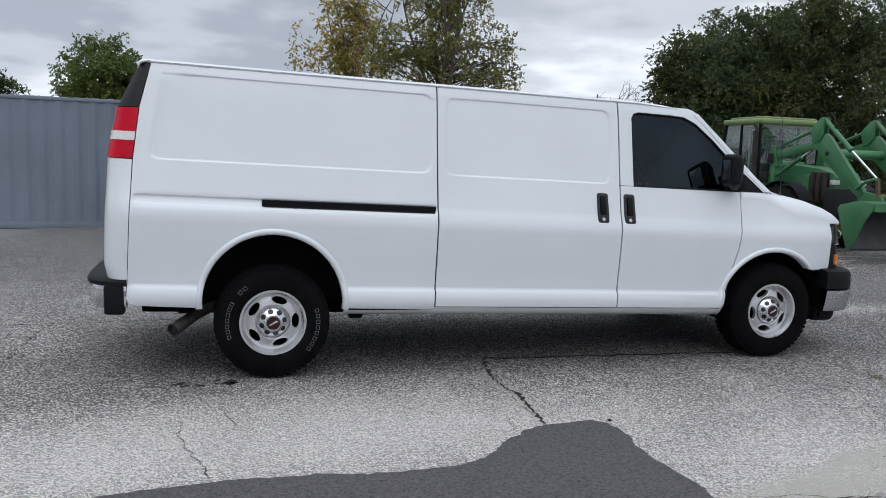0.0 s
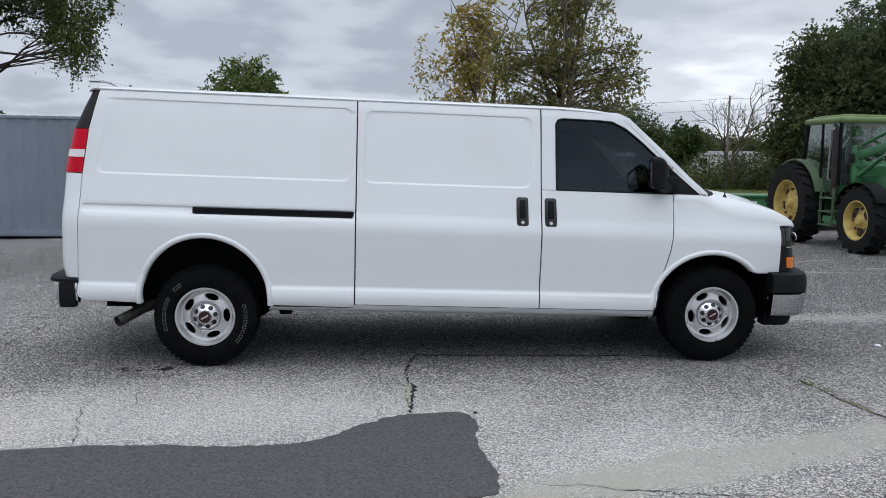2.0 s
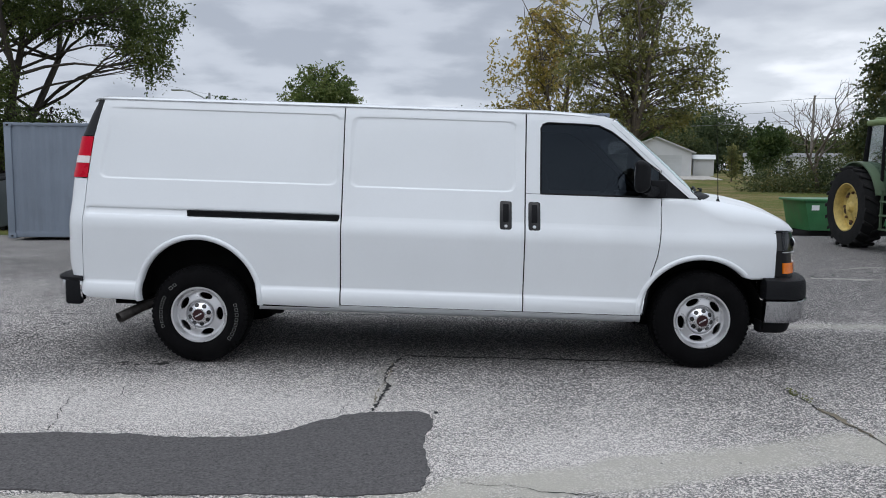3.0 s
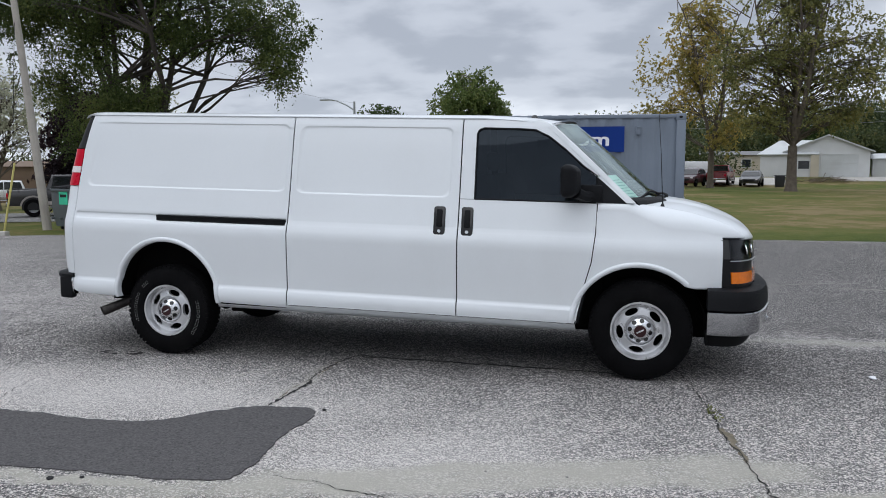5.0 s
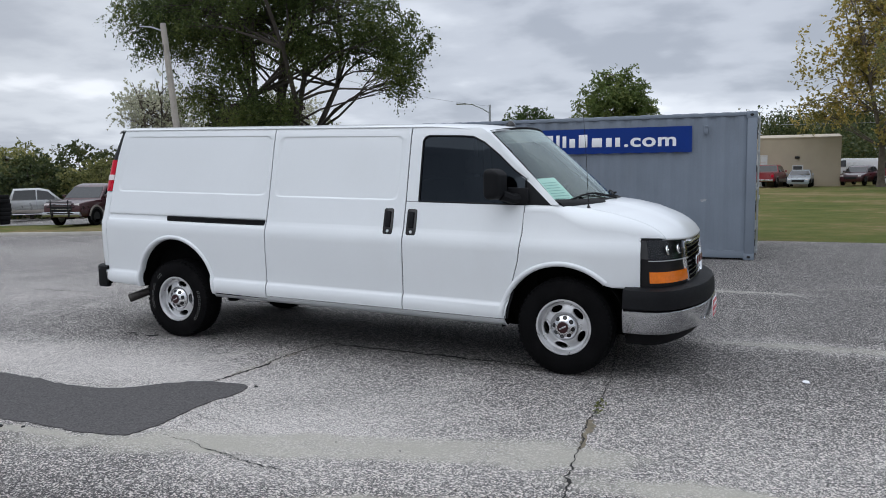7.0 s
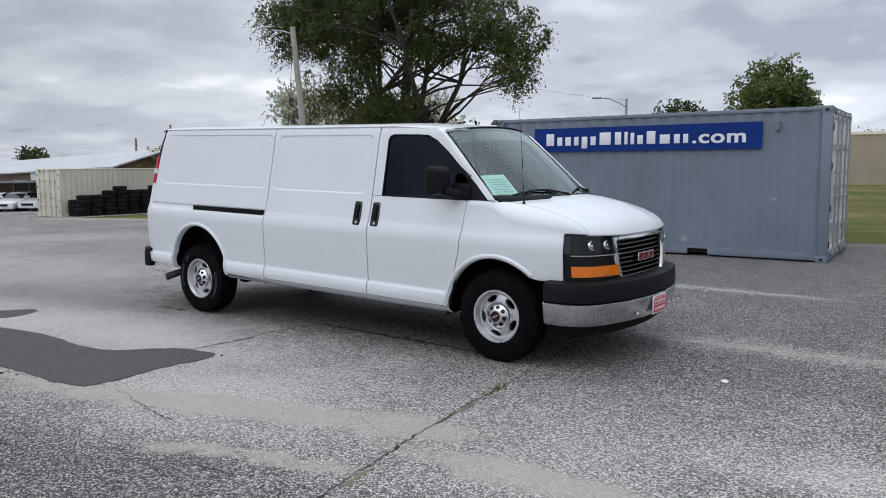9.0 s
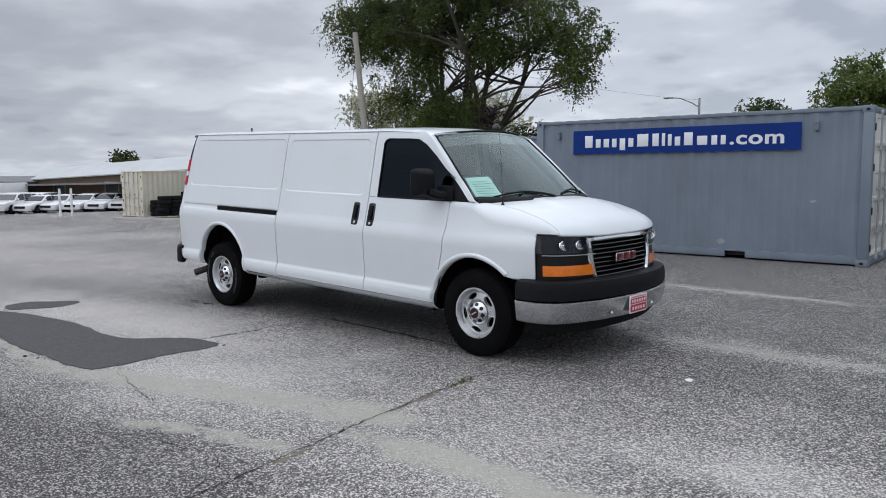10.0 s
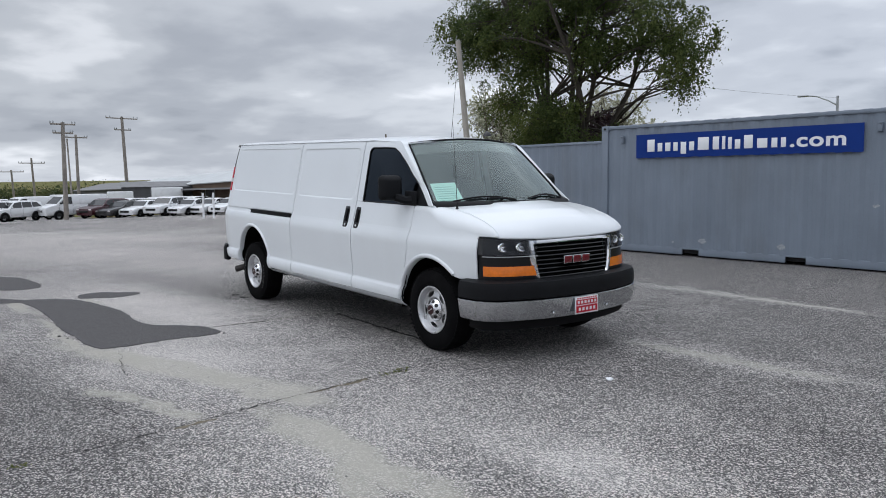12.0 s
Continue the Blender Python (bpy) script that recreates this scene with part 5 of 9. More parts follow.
def container(at, turn, length, paint, door_paint, label, doors=1, pockets=True):
    """A container with its corner at the origin: it runs to -x, and back to +y. Doors at the end x = 0."""
    W, H = 2.438, 2.591
    box_ob = thing("shipping_container", (0, 0, 0), label, "container", "shipping containers")
    bm = bmesh.new()
    for x in (-0.16, -length):
        for y in (0.0, W - 0.14):
            box(bm, x, x + 0.16, y, y + 0.14, 0.10, H - 0.10, 0.012)
    box(bm, -length + 0.1, -0.1, 0.005, 0.065, H - 0.075, H - 0.012, 0.008)
    box(bm, -length + 0.1, -0.1, W - 0.065, W - 0.005, H - 0.075, H - 0.012, 0.008)
    for x in (-0.10, -length):
        box(bm, x, x + 0.10, 0.1, W - 0.1, H - 0.11, H - 0.015, 0.01)
        box(bm, x, x + 0.10, 0.1, W - 0.1, 0.02, 0.16, 0.01)
    part("frame", bm, paint, box_ob)
    gaps = [(-length + 0.1, -0.1)] if not pockets else [(-length + 0.1, -length / 2 - 1.20), (-length / 2 - 0.84, -length / 2 + 0.84), (-length / 2 + 1.20, -0.1)]
    for y in (0.024, W - 0.072):
        bm = bmesh.new()
        for a, b in gaps:
            box(bm, a, b, y, y + 0.048, 0.03, 0.165, 0.008)
        if pockets:
            for c in (-length / 2 - 1.02, -length / 2 + 1.02):
                box(bm, c - 0.19, c + 0.19, y + 0.002, y + 0.046, 0.135, 0.165, 0.004)
        part("bottom_rail", bm, paint, box_ob)
    bm = bmesh.new()
    box(bm, -length + 0.12, -0.12, 0.10, W - 0.1, 0.06, 0.14)
    part("floor_pan", bm, DARK, box_ob)
    for x in (-0.178, -length):
        for y in (0.0, W - 0.162):
            for z in (0, H - 0.118):
                bm = bmesh.new()
                box(bm, x - 0.002, x + 0.180, y - 0.004, y + 0.166, z, z + 0.118, 0.014)
                c = part("corner_casting", bm, paint, box_ob)
                bm = bmesh.new()
                yy = -0.006 if y < 1 else W + 0.002
                o = [(0.032 * math.cos(t) * 1.0, 0.022 * math.sin(t)) for t in (2 * math.pi * j / 14 for j in range(14))]
                prism(bm, o, 0.003, Matrix.Translation((x + 0.09, yy, z + 0.055)) @ pose(0, 0, 0, 90))
                part("casting_hole", bm, DARK, c)
    for y, flip in ((0.02, 0), (W - 0.02, 1)):
        bm = bmesh.new()
        wave_wall(bm, -length + 0.15, -0.15, 0.0, 0.15, H - 0.06)
        if flip:
            for v in bm.verts:
                v.co.y = -v.co.y
        bmesh.ops.translate(bm, verts=bm.verts, vec=(0, y, 0))
        part("side_wall", bm, paint, box_ob, smooth=False)
    bm = bmesh.new()
    for k in range(int(length / 0.28)):
        x = -length + 0.12 + k * 0.28
        box(bm, x, x + 0.16, 0.03, W - 0.03, H - 0.03, H - 0.004, 0.01)
    box(bm, -length + 0.05, -0.05, 0.03, W - 0.03, H - 0.05, H - 0.02)
    part("roof", bm, paint, box_ob)
    bm = bmesh.new()
    wave_wall(bm, 0.14, W - 0.14, 0, 0.12, H - 0.1)
    bmesh.ops.transform(bm, matrix=Matrix.Translation((-length + 0.03, W, 0)) @ pose(0, 0, 0, 0, 0, -90), verts=bm.verts)
    part("end_wall", bm, paint, box_ob, smooth=False)
    for y0, y1 in ((0.14, W / 2 - 0.006), (W / 2 + 0.006, W - 0.14)):
        bm = bmesh.new()
        box(bm, -0.045, -0.028, y0 + 0.01, y1 - 0.01, 0.17, H - 0.13, 0.006)
        leaf = part("door", bm, door_paint, box_ob, "pale steel cargo door")
        for a in (y0, y1 - 0.07):
            bm = bmesh.new()
            box(bm, -0.055, -0.005, a, a + 0.07, 0.165, H - 0.12, 0.008)
            part("door_stile", bm, door_paint, leaf)
        for k in range(6):
            a = 0.165 + k * (H - 0.36) / 5
            bm = bmesh.new()
            box(bm, -0.055, -0.008, y0 + 0.07, y1 - 0.07, a, a + 0.075, 0.008)
            part("door_rib", bm, door_paint, leaf)
        for f in (0.27, 0.73):
            y = y0 + (y1 - y0) * f
            bm = bmesh.new()
            tube(bm, [(0.035, y, 0.10), (0.035, y, H - 0.06)], 0.017, 8)
            for z in (0.13, 0.55, 1.25, 1.9, H - 0.1):
                box(bm, 0.0, 0.055, y - 0.045, y + 0.045, z - 0.03, z + 0.03, 0.008)
            bar = part("lock_bar", bm, GALV, leaf)
            bm = bmesh.new()
            s = 1 if f < 0.5 else -1
            box(bm, 0.05, 0.068, min(y, y + s * 0.33), max(y, y + s * 0.33), 1.05, 1.085, 0.006)
            part("lock_handle", bm, GALV, leaf)
        for z in (0.3, 0.9, 1.6, 2.25):
            bm = bmesh.new()
            y = y0 - 0.02 if y0 < 1 else y1 + 0.02
            box(bm, -0.06, 0.012, y - 0.03, y + 0.03, z - 0.06, z + 0.06, 0.008)
            part("hinge", bm, DARK, leaf)
    box_ob.matrix_basis = Matrix.Translation(at) @ pose(0, 0, 0, 0, 0, turn)
    return box_ob


C1, C1_TURN = Vector((4.90, 8.71, 0.0)), 2.4
container(C1, C1_TURN, 6.30, CONT_GREY, CONT_PALE, "grey twenty-foot shipping container with a blue sign on its side")
along = Vector((math.cos(radians(C1_TURN)), math.sin(radians(C1_TURN)), 0))
back = Vector((-along.y, along.x, 0))
container(C1 + back * 2.50 - along * 0.42, C1_TURN, 6.06, CONT_GREY, CONT_PALE, "grey shipping container with pale doors behind the sign container")
container(Vector((-1.95, 11.42, gz(-5.0, 11.5))), 1.0, 6.06, CONT_GREY, CONT_GREY, "grey shipping container beside the sign container", pockets=False)

# blue sign on the container's side
NAVY = surf("navy_sign", (0.008, 0.034, 0.20), rough=0.6, spec=0.15, vary=0.08, scale=2)
sign = thing("wall_sign", (0, 0, 0), "navy blue web-address sign with white lettering", "sign")
bm = bmesh.new()
LEN, LOW, TOP = 4.34, 1.915, 2.37
lowline = [(LEN * k / 64, -0.012 * (0.5 + 0.5 * math.sin(2 * math.pi * k * LEN / 64 / 0.278))) for k in range(65)]
prism(bm, lowline + [(LEN, TOP - LOW), (0, TOP - LOW)], 0.012, pose(0, 0, 0, 90), 0.0)
board = part("board", bm, NAVY, sign)
# plain bars for the name: (width, height) of each character from the base line
CAP, LOWC = 0.235, 0.165
word = [(0.20, CAP, 0), (0.125, LOWC, 0), (0.14, LOWC, 0), (0.115, LOWC, 0), (0.14, LOWC + 0.06, -0.06), (0.125, LOWC, 0), (0.27, CAP, 0), (0.15, CAP, 0), (0.075, CAP, 0), (0.085, CAP - 0.02, 0), (0.125, LOWC, 0),
        (0.195, CAP, 0), (0.225, LOWC, 0), (0.125, LOWC, 0), (0.105, LOWC, 0)]
x = 0.25
for w, h, low in word:
    bm = bmesh.new()
    box(bm, x + w * 0.10, x + w * 0.93, -0.018, -0.010, 0.115 + low, 0.115 + low + h, 0.002)
    part("name_bar", bm, SIGN_WHITE, sign, "plain white bar in place of a letter")
    x += w * 1.03 + 0.041
tx = bpy.data.curves.new("letters", "FONT")
tx.body, tx.size, tx.extrude, tx.space_character, tx.offset = ".com", 0.325, 0.004, 1.08, 0.008
to = new("letters", tx)
me = bpy.data.meshes.new_from_object(to.evaluated_get(bpy.context.evaluated_depsgraph_get()))
bpy.data.objects.remove(to)
lw = max(v.co.x for v in me.vertices)
to = new("letters", me)
me.materials.append(SIGN_WHITE)
to.parent = sign
to.matrix_basis = Matrix.Translation((x + 0.01, -0.014, 0.115)) @ pose(0, 0, 0, 90) @ Matrix.Diagonal((0.93 / lw, 1, 1, 1))
tagged(to, "white lettering")
p0 = C1 - along * 5.41 + Vector((0, 0, LOW)) - back * 0.006
sign.matrix_basis = Matrix.Translation(p0) @ pose(0, 0, 0, 0, 0, C1_TURN)
for i, (d, z) in enumerate(((0.83, 2.29), (5.75, 2.29))):
    bm = bmesh.new()
    box(bm, -0.035, 0.035, -0.05, 0.03, -0.075, 0.075, 0.012)
    box(bm, -0.03, 0.03, -0.07, -0.04, 0.045, 0.075, 0.01)
    o = alone("vent_cover", bm, CONT_GREY, "small grey vent cover on the container side", "vent")
    o.matrix_basis = Matrix.Translation(C1 - along * d + Vector((0, 0, z))) @ pose(0, 0, 0, 0, 0, C1_TURN)

# scraped dents in the container's side
SCUFF = surf("bare_scuffed_metal", (0.30, 0.32, 0.35), rough=0.6, vary=0.3, scale=30)
for k, (d, z, w, h) in enumerate(((3.90, 0.31, 0.19, 0.10), (2.38, 0.30, 0.17, 0.13), (0.86, 1.05, 0.13, 0.06), (4.55, 0.27, 0.07, 0.04))):
    bm = bmesh.new()
    rng = np.random.default_rng(k)
    ring = [(w / 2 * math.cos(a) * (0.6 + 0.6 * rng.random()), h / 2 * math.sin(a) * (0.5 + 0.8 * rng.random())) for a in (2 * math.pi * j / 11 for j in range(11))]
    prism(bm, ring, 0.003, pose(0, 0, 0, 90))
    o = alone("scuff", bm, SCUFF, "pale scraped dent in the grey container side", "dent")
    o.matrix_basis = Matrix.Translation(C1 - along * d + Vector((0, 0, z)) + back * 0.019) @ pose(0, 0, 0, 0, 0, C1_TURN)

# cream container on the far side of the lot
container(Vector((-35.74, 15.8, gz(-34.5, 18))), -90, 6.06, CONT_CREAM, CONT_CREAM, "cream shipping container beside the far row of cars", pockets=False)


# ---- trees ----
BARK = surf("grey_bark", (0.115, 0.095, 0.075), rough=0.95, vary=0.35, scale=3, fine=20, bump=0.8, bump_scale=14)
DARK_BARK = surf("dark_bark", (0.05, 0.042, 0.035), rough=0.95, vary=0.35, scale=3, fine=20, bump=0.8, bump_scale=14)
LEAF_DARK = leafy("dark_green_leaves", [(0.05, (0.030, 0.050, 0.018)), (0.4, (0.058, 0.095, 0.030)), (0.75, (0.10, 0.145, 0.045)), (1.0, (0.16, 0.19, 0.06))], 0.45)
LEAF_THICKET = leafy("thicket_leaves", [(0.05, (0.041, 0.058, 0.030)), (0.4, (0.070, 0.100, 0.046)), (0.75, (0.115, 0.146, 0.065)), (1.0, (0.176, 0.189, 0.084))], 0.45)
LEAF_LIME = leafy("light_green_leaves", [(0.1, (0.065, 0.115, 0.03)), (0.5, (0.12, 0.185, 0.05)), (0.9, (0.20, 0.26, 0.075))], 0.45)
LEAF_FALL = leafy("yellowing_leaves", [(0.05, (0.196, 0.190, 0.067)), (0.4, (0.345, 0.310, 0.101)), (0.7, (0.494, 0.397, 0.115)), (1.0, (0.632, 0.437, 0.132))], 0.5)
LEAF_OLIVE = leafy("olive_leaves", [(0.1, (0.111, 0.124, 0.049)), (0.5, (0.222, 0.230, 0.087)), (0.9, (0.370, 0.333, 0.115))], 0.5)
LEAF_PALE = leafy("pale_thin_leaves", [(0.1, (0.24, 0.25, 0.17)), (0.5, (0.42, 0.43, 0.31)), (0.9, (0.60, 0.58, 0.45))], 0.5)
LEAF_ROUND = leafy("mid_green_leaves", [(0.1, (0.075, 0.117, 0.039)), (0.5, (0.143, 0.195, 0.063)), (0.9, (0.255, 0.292, 0.098))], 0.45)
LEAF_LOCUST = leafy("locust_leaves", [(0.05, (0.033, 0.051, 0.016)), (0.4, (0.067, 0.097, 0.029)), (0.75, (0.120, 0.149, 0.044)), (1.0, (0.185, 0.202, 0.062))], 0.5)
LEAF_PURPLE = leafy("purple_leaves", [(0.1, (0.012, 0.008, 0.011)), (0.6, (0.028, 0.016, 0.02)), (1.0, (0.05, 0.03, 0.03))])
LEAF_WOODS = leafy("woodland_leaves", [(0.1, (0.034, 0.052, 0.023)), (0.5, (0.075, 0.098, 0.037)), (0.85, (0.138, 0.144, 0.052)), (1.0, (0.196, 0.161, 0.057))], 0.4)


def leaf_cloud(rng, centres, spread, count, size, droop=0.0, spray=9):
    """Points and faces of many small pointed leaves, strung along short twigs that fan out from the centres."""
    centres, spread = np.asarray(centres), np.asarray(spread)
    twigs = max(1, count // spray)
    c, sp = np.repeat(centres, twigs, axis=0), np.repeat(spread, twigs)[:, None]
    m = len(c)
    g = rng.normal(size=(m, 3))
    g /= np.maximum(1.0, np.linalg.norm(g, axis=1, keepdims=True) / 1.7)
    start = c + g * sp * np.array([0.45, 0.45, 0.38])
    way = g * 0.8 + rng.normal(size=(m, 3)) * 0.7
    way[:, 2] -= 0.15 + 0.5 * droop
    way /= np.linalg.norm(way, axis=1, keepdims=True)
    length = sp * (0.35 + 0.75 * rng.random((m, 1)))
    n = m * spray
    u = np.tile((np.arange(spray) + 0.5) / spray, m)[:, None]
    d, ln, s0 = np.repeat(way, spray, axis=0), np.repeat(length, spray, axis=0), np.repeat(sp, spray, axis=0)
    p = np.repeat(start, spray, axis=0) + d * ln * u + rng.normal(size=(n, 3)) * s0 * 0.055
    p[:, 2] -= (u * u * ln * (0.12 + 0.35 * droop))[:, 0]
    a = rng.normal(size=(n, 3)) + d * 0.9
    a[:, 2] -= 0.3
    a /= np.linalg.norm(a, axis=1, keepdims=True)
    b = np.cross(a, rng.normal(size=(n, 3)))
    b /= np.linalg.norm(b, axis=1, keepdims=True) + 1e-9
    s = size * (0.55 + 0.9 * rng.random(n))[:, None]
    v = np.empty((n, 4, 3))
    v[:, 0], v[:, 1], v[:, 2], v[:, 3] = p - a * s * 0.6, p + b * s * 0.36, p + a * s * 0.7, p - b * s * 0.36
    return v.reshape(-1, 3)


def quads(name, verts, material, parent, label="", kind=""):
    n = len(verts) // 4
    me = bpy.data.meshes.new(name)
    me.vertices.add(n * 4)
    me.vertices.foreach_set("co", verts.astype(np.float32).ravel())
    me.loops.add(n * 4)
    me.loops.foreach_set("vertex_index", np.arange(n * 4, dtype=np.int32))
    me.polygons.add(n)
    me.polygons.foreach_set("loop_start", np.arange(0, n * 4, 4, dtype=np.int32))
    me.update(calc_edges=True)
    me.materials.append(material)
    ob = new(name, me)
    ob.parent = parent
    return tagged(ob, label, kind=kind)


def limb_line(a, b, rng, sag=0.12, n=5):
    """A smoothly bowed line from a to b."""
    a, b = Vector(a), Vector(b)
    L = (b - a).length
    bow, wave = Vector(rng.normal(size=3)) * 0.045 * L, Vector(rng.normal(size=3)) * 0.022 * L
    return [a.lerp(b, k / n) + (bow + Vector((0, 0, sag * L))) * math.sin(math.pi * k / n) + wave * math.sin(2 * math.pi * k / n) for k in range(n + 1)]


def tree(at, blobs, trunk_h, trunk_r, leaves, bark, label, seed, clumps=120, per=160, leaf=0.16, clump_r=0.55, forks=1, limbs=26, fill=0.5, droop=0.0, name="tree", category="tree", dead=False, lean=(0, 0), spread_f=0.28, limb_f=0.20, grow=1.0):
    """A tapered trunk, limbs that reach into the crown, and leaves in clumps. blobs: (x, y, z, rx, ry, rz) from the trunk's foot."""
    rng = np.random.default_rng(seed)
    t = thing(name, at, label, category)
    blobs, trunk_h, trunk_r, clump_r, leaf = [tuple(v * grow for v in b) for b in blobs], trunk_h * grow, trunk_r * grow, clump_r * grow, leaf * grow
    centres = []
    vol = np.array([b[3] * b[4] * b[5] for b in blobs])
    for b, k in zip(blobs, np.maximum(3, (clumps * vol ** 0.75 / (vol ** 0.75).sum()).astype(int))):
        for _ in range(k):
            d = rng.normal(size=3)
            d /= np.linalg.norm(d)
            r = (fill + (1 - fill) * rng.random()) if rng.random() < 0.8 else rng.random()
            r *= 0.82 + 0.34 * noise.noise(Vector(d * 1.9 + seed))
            centres.append((b[0] + d[0] * r * b[3], b[1] + d[1] * r * b[4], b[2] + d[2] * r * b[5]))
    centres = np.array(centres)
    bm = bmesh.new()
    tops = []
    foot = Vector((0, 0, -0.15))
    top = Vector((lean[0], lean[1], trunk_h))
    tube(bm, [foot, Vector((0, 0, 0.25)), top * 0.4, top * 0.75, top], [trunk_r * 1.5, trunk_r * 1.1, trunk_r * 0.95, trunk_r * 0.9, trunk_r * 0.8], 10)
    mains = []
    for k in range(forks):
        a = 2 * math.pi * k / forks + rng.random()
        high = max(b[2] + b[5] * 0.55 for b in blobs)
        spread = spread_f * (0.6 + 0.8 * rng.random() if forks > 6 else 1.0) * (high - trunk_h) if forks > 1 else 0.05
        tip = Vector((lean[0] + math.cos(a) * spread, lean[1] + math.sin(a) * spread, high))
        line = limb_line(top, tip, rng, 0.02, 6)
        tube(bm, line, [trunk_r * (0.75 if forks == 1 else 0.58 if forks < 7 else 0.40) * (1 - 0.85 * i / 6) for i in range(7)], 7)
        mains.append(line)
    order = rng.permutation(len(centres))[:limbs]
    for i in order:
        c = Vector(centres[i])
        line = mains[rng.integers(len(mains))]
        cand = [p for p in line + [top] if p.z < c.z + 0.4] or [top]
        src = min(cand, key=lambda p: (p - c).length + 1.2 * max(0, p.z - c.z + 1.0))
        r = trunk_r * limb_f
        path = limb_line(src, c, rng, 0.10)
        tube(bm, path, [r * (1 - 0.85 * k / 5) for k in range(6)], 5, cap=False)
        near = np.argsort(np.linalg.norm(centres - np.array(c), axis=1))[1:5 if not dead else 4]
        for j in near:
            tube(bm, limb_line(path[3], centres[j], rng, 0.05, 3), [r * 0.32, r * 0.25, r * 0.15, r * 0.08], 4, cap=False)
    part("trunk", translate_up(bm, at), bark, t)
    if per:
        sizes = clump_r * (0.6 + 0.8 * rng.random(len(centres)))
        quads("crown", leaf_cloud(rng, centres, sizes, per, leaf, droop), leaves, t)
    return t


def translate_up(bm, at):
    bmesh.ops.translate(bm, verts=bm.verts, vec=at)
    return bm


def stand(x, y, dz=0.0):
    return (x, y, gz(x, y) + dz)


# broad locust tree by the pole
tree(stand(-14.0, 21.0), [(0, 0, 9.2, 6.0, 4.2, 4.0), (4.3, 0.4, 6.6, 2.3, 2.2, 1.7), (5.0, 0, 5.2, 1.1, 1.2, 1.0), (-4.1, -0.5, 7.4, 2.3, 2.2, 2.6), (-3.2, -0.5, 4.6, 1.2, 1.4, 1.3), (0.3, -1.4, 4.2, 1.7, 1.6, 1.5), (0.6, -0.3, 2.6, 3.2, 2.4, 1.2), (1.8, -0.4, 6.3, 2.0, 1.8, 1.3), (-1.3, -0.9, 6.2, 2.0, 1.8, 1.5), (-1.4, -0.7, 3.0, 1.4, 1.4, 1.3), (-5.4, -0.6, 7.9, 2.1, 2.0, 2.0)],
     1.3, 0.34, LEAF_LOCUST, DARK_BARK, "broad dark green locust tree with several leaning stems", 11, clumps=900, per=240, leaf=0.064, clump_r=0.43, forks=9, limbs=150, fill=0.3, droop=0.8, spread_f=0.38, limb_f=0.17, grow=1.09)
# two yellowing cottonwoods on the grass
tree(stand(11.7, 66.0), [(-1.2, 0, 7.2, 4.2, 2.8, 4.8), (-2.8, 0, 4.4, 2.2, 1.6, 1.6), (-0.4, 0, 10.2, 2.6, 2.0, 2.6), (0.8, 0.2, 4.2, 1.8, 1.4, 1.6), (0.6, -0.5, 2.9, 1.7, 1.2, 1.2)], 2.2, 0.20, LEAF_FALL, BARK, "tall cottonwood with yellowing leaves", 21, clumps=360, per=80, leaf=0.115, clump_r=0.48, forks=4, limbs=90, fill=0.25, grow=1.42)
tree(stand(16.3, 56.0), [(0, 0, 8.0, 4.9, 3.2, 4.6), (3.6, 0, 6.4, 2.4, 1.8, 2.3), (2.8, 0, 4.6, 1.7, 1.4, 1.1), (4.3, 0, 8.4, 1.5, 1.4, 1.7), (-2.6, 0, 4.9, 2.2, 1.6, 1.7), (-3.4, 0, 7.6, 2.0, 1.6, 2.4), (-1.6, -0.4, 3.9, 2.2, 1.4, 1.1), (1.7, -0.3, 4.1, 2.0, 1.4, 1.1), (0.2, 0, 11.0, 3.6, 2.6, 2.4)], 2.6, 0.30, LEAF_OLIVE, BARK, "large cottonwood with thin olive and yellow leaves", 22, clumps=580, per=72, leaf=0.115, clump_r=0.5, forks=5, limbs=150, fill=0.25, grow=1.28)
# round tree and low tree behind the containers
tree(stand(-10.5, 70.0), [(0, 0, 6.2, 2.7, 2.5, 2.4), (-1.8, 0, 5.0, 1.6, 1.5, 1.7), (1.6, 0, 5.1, 1.5, 1.4, 1.6), (0, 0, 4.0, 2.6, 2.2, 1.3)], 2.6, 0.25, LEAF_ROUND, BARK, "rounded green tree behind the containers", 31, clumps=300, per=140, leaf=0.12, clump_r=0.46, limbs=40, fill=0.5, grow=1.38)
tree(stand(-23.0, 80.5, 0.3), [(0, 0, 7.6, 3.8, 3.0, 2.2), (-1.5, 0, 6.4, 2.6, 2, 1.8), (2, 0, 6.6, 2.4, 2, 1.7)], 3.0, 0.25, LEAF_DARK, BARK, "low dark tree in the distance", 32, clumps=110, per=110, leaf=0.17, clump_r=0.6, limbs=26)
tree(stand(-17.5, 66.0), [(0, 0, 4.2, 2.6, 2.2, 1.4)], 2.6, 0.2, LEAF_LIME, BARK, "small green tree in the distance", 33, clumps=60, per=110, leaf=0.17, clump_r=0.6, limbs=16)
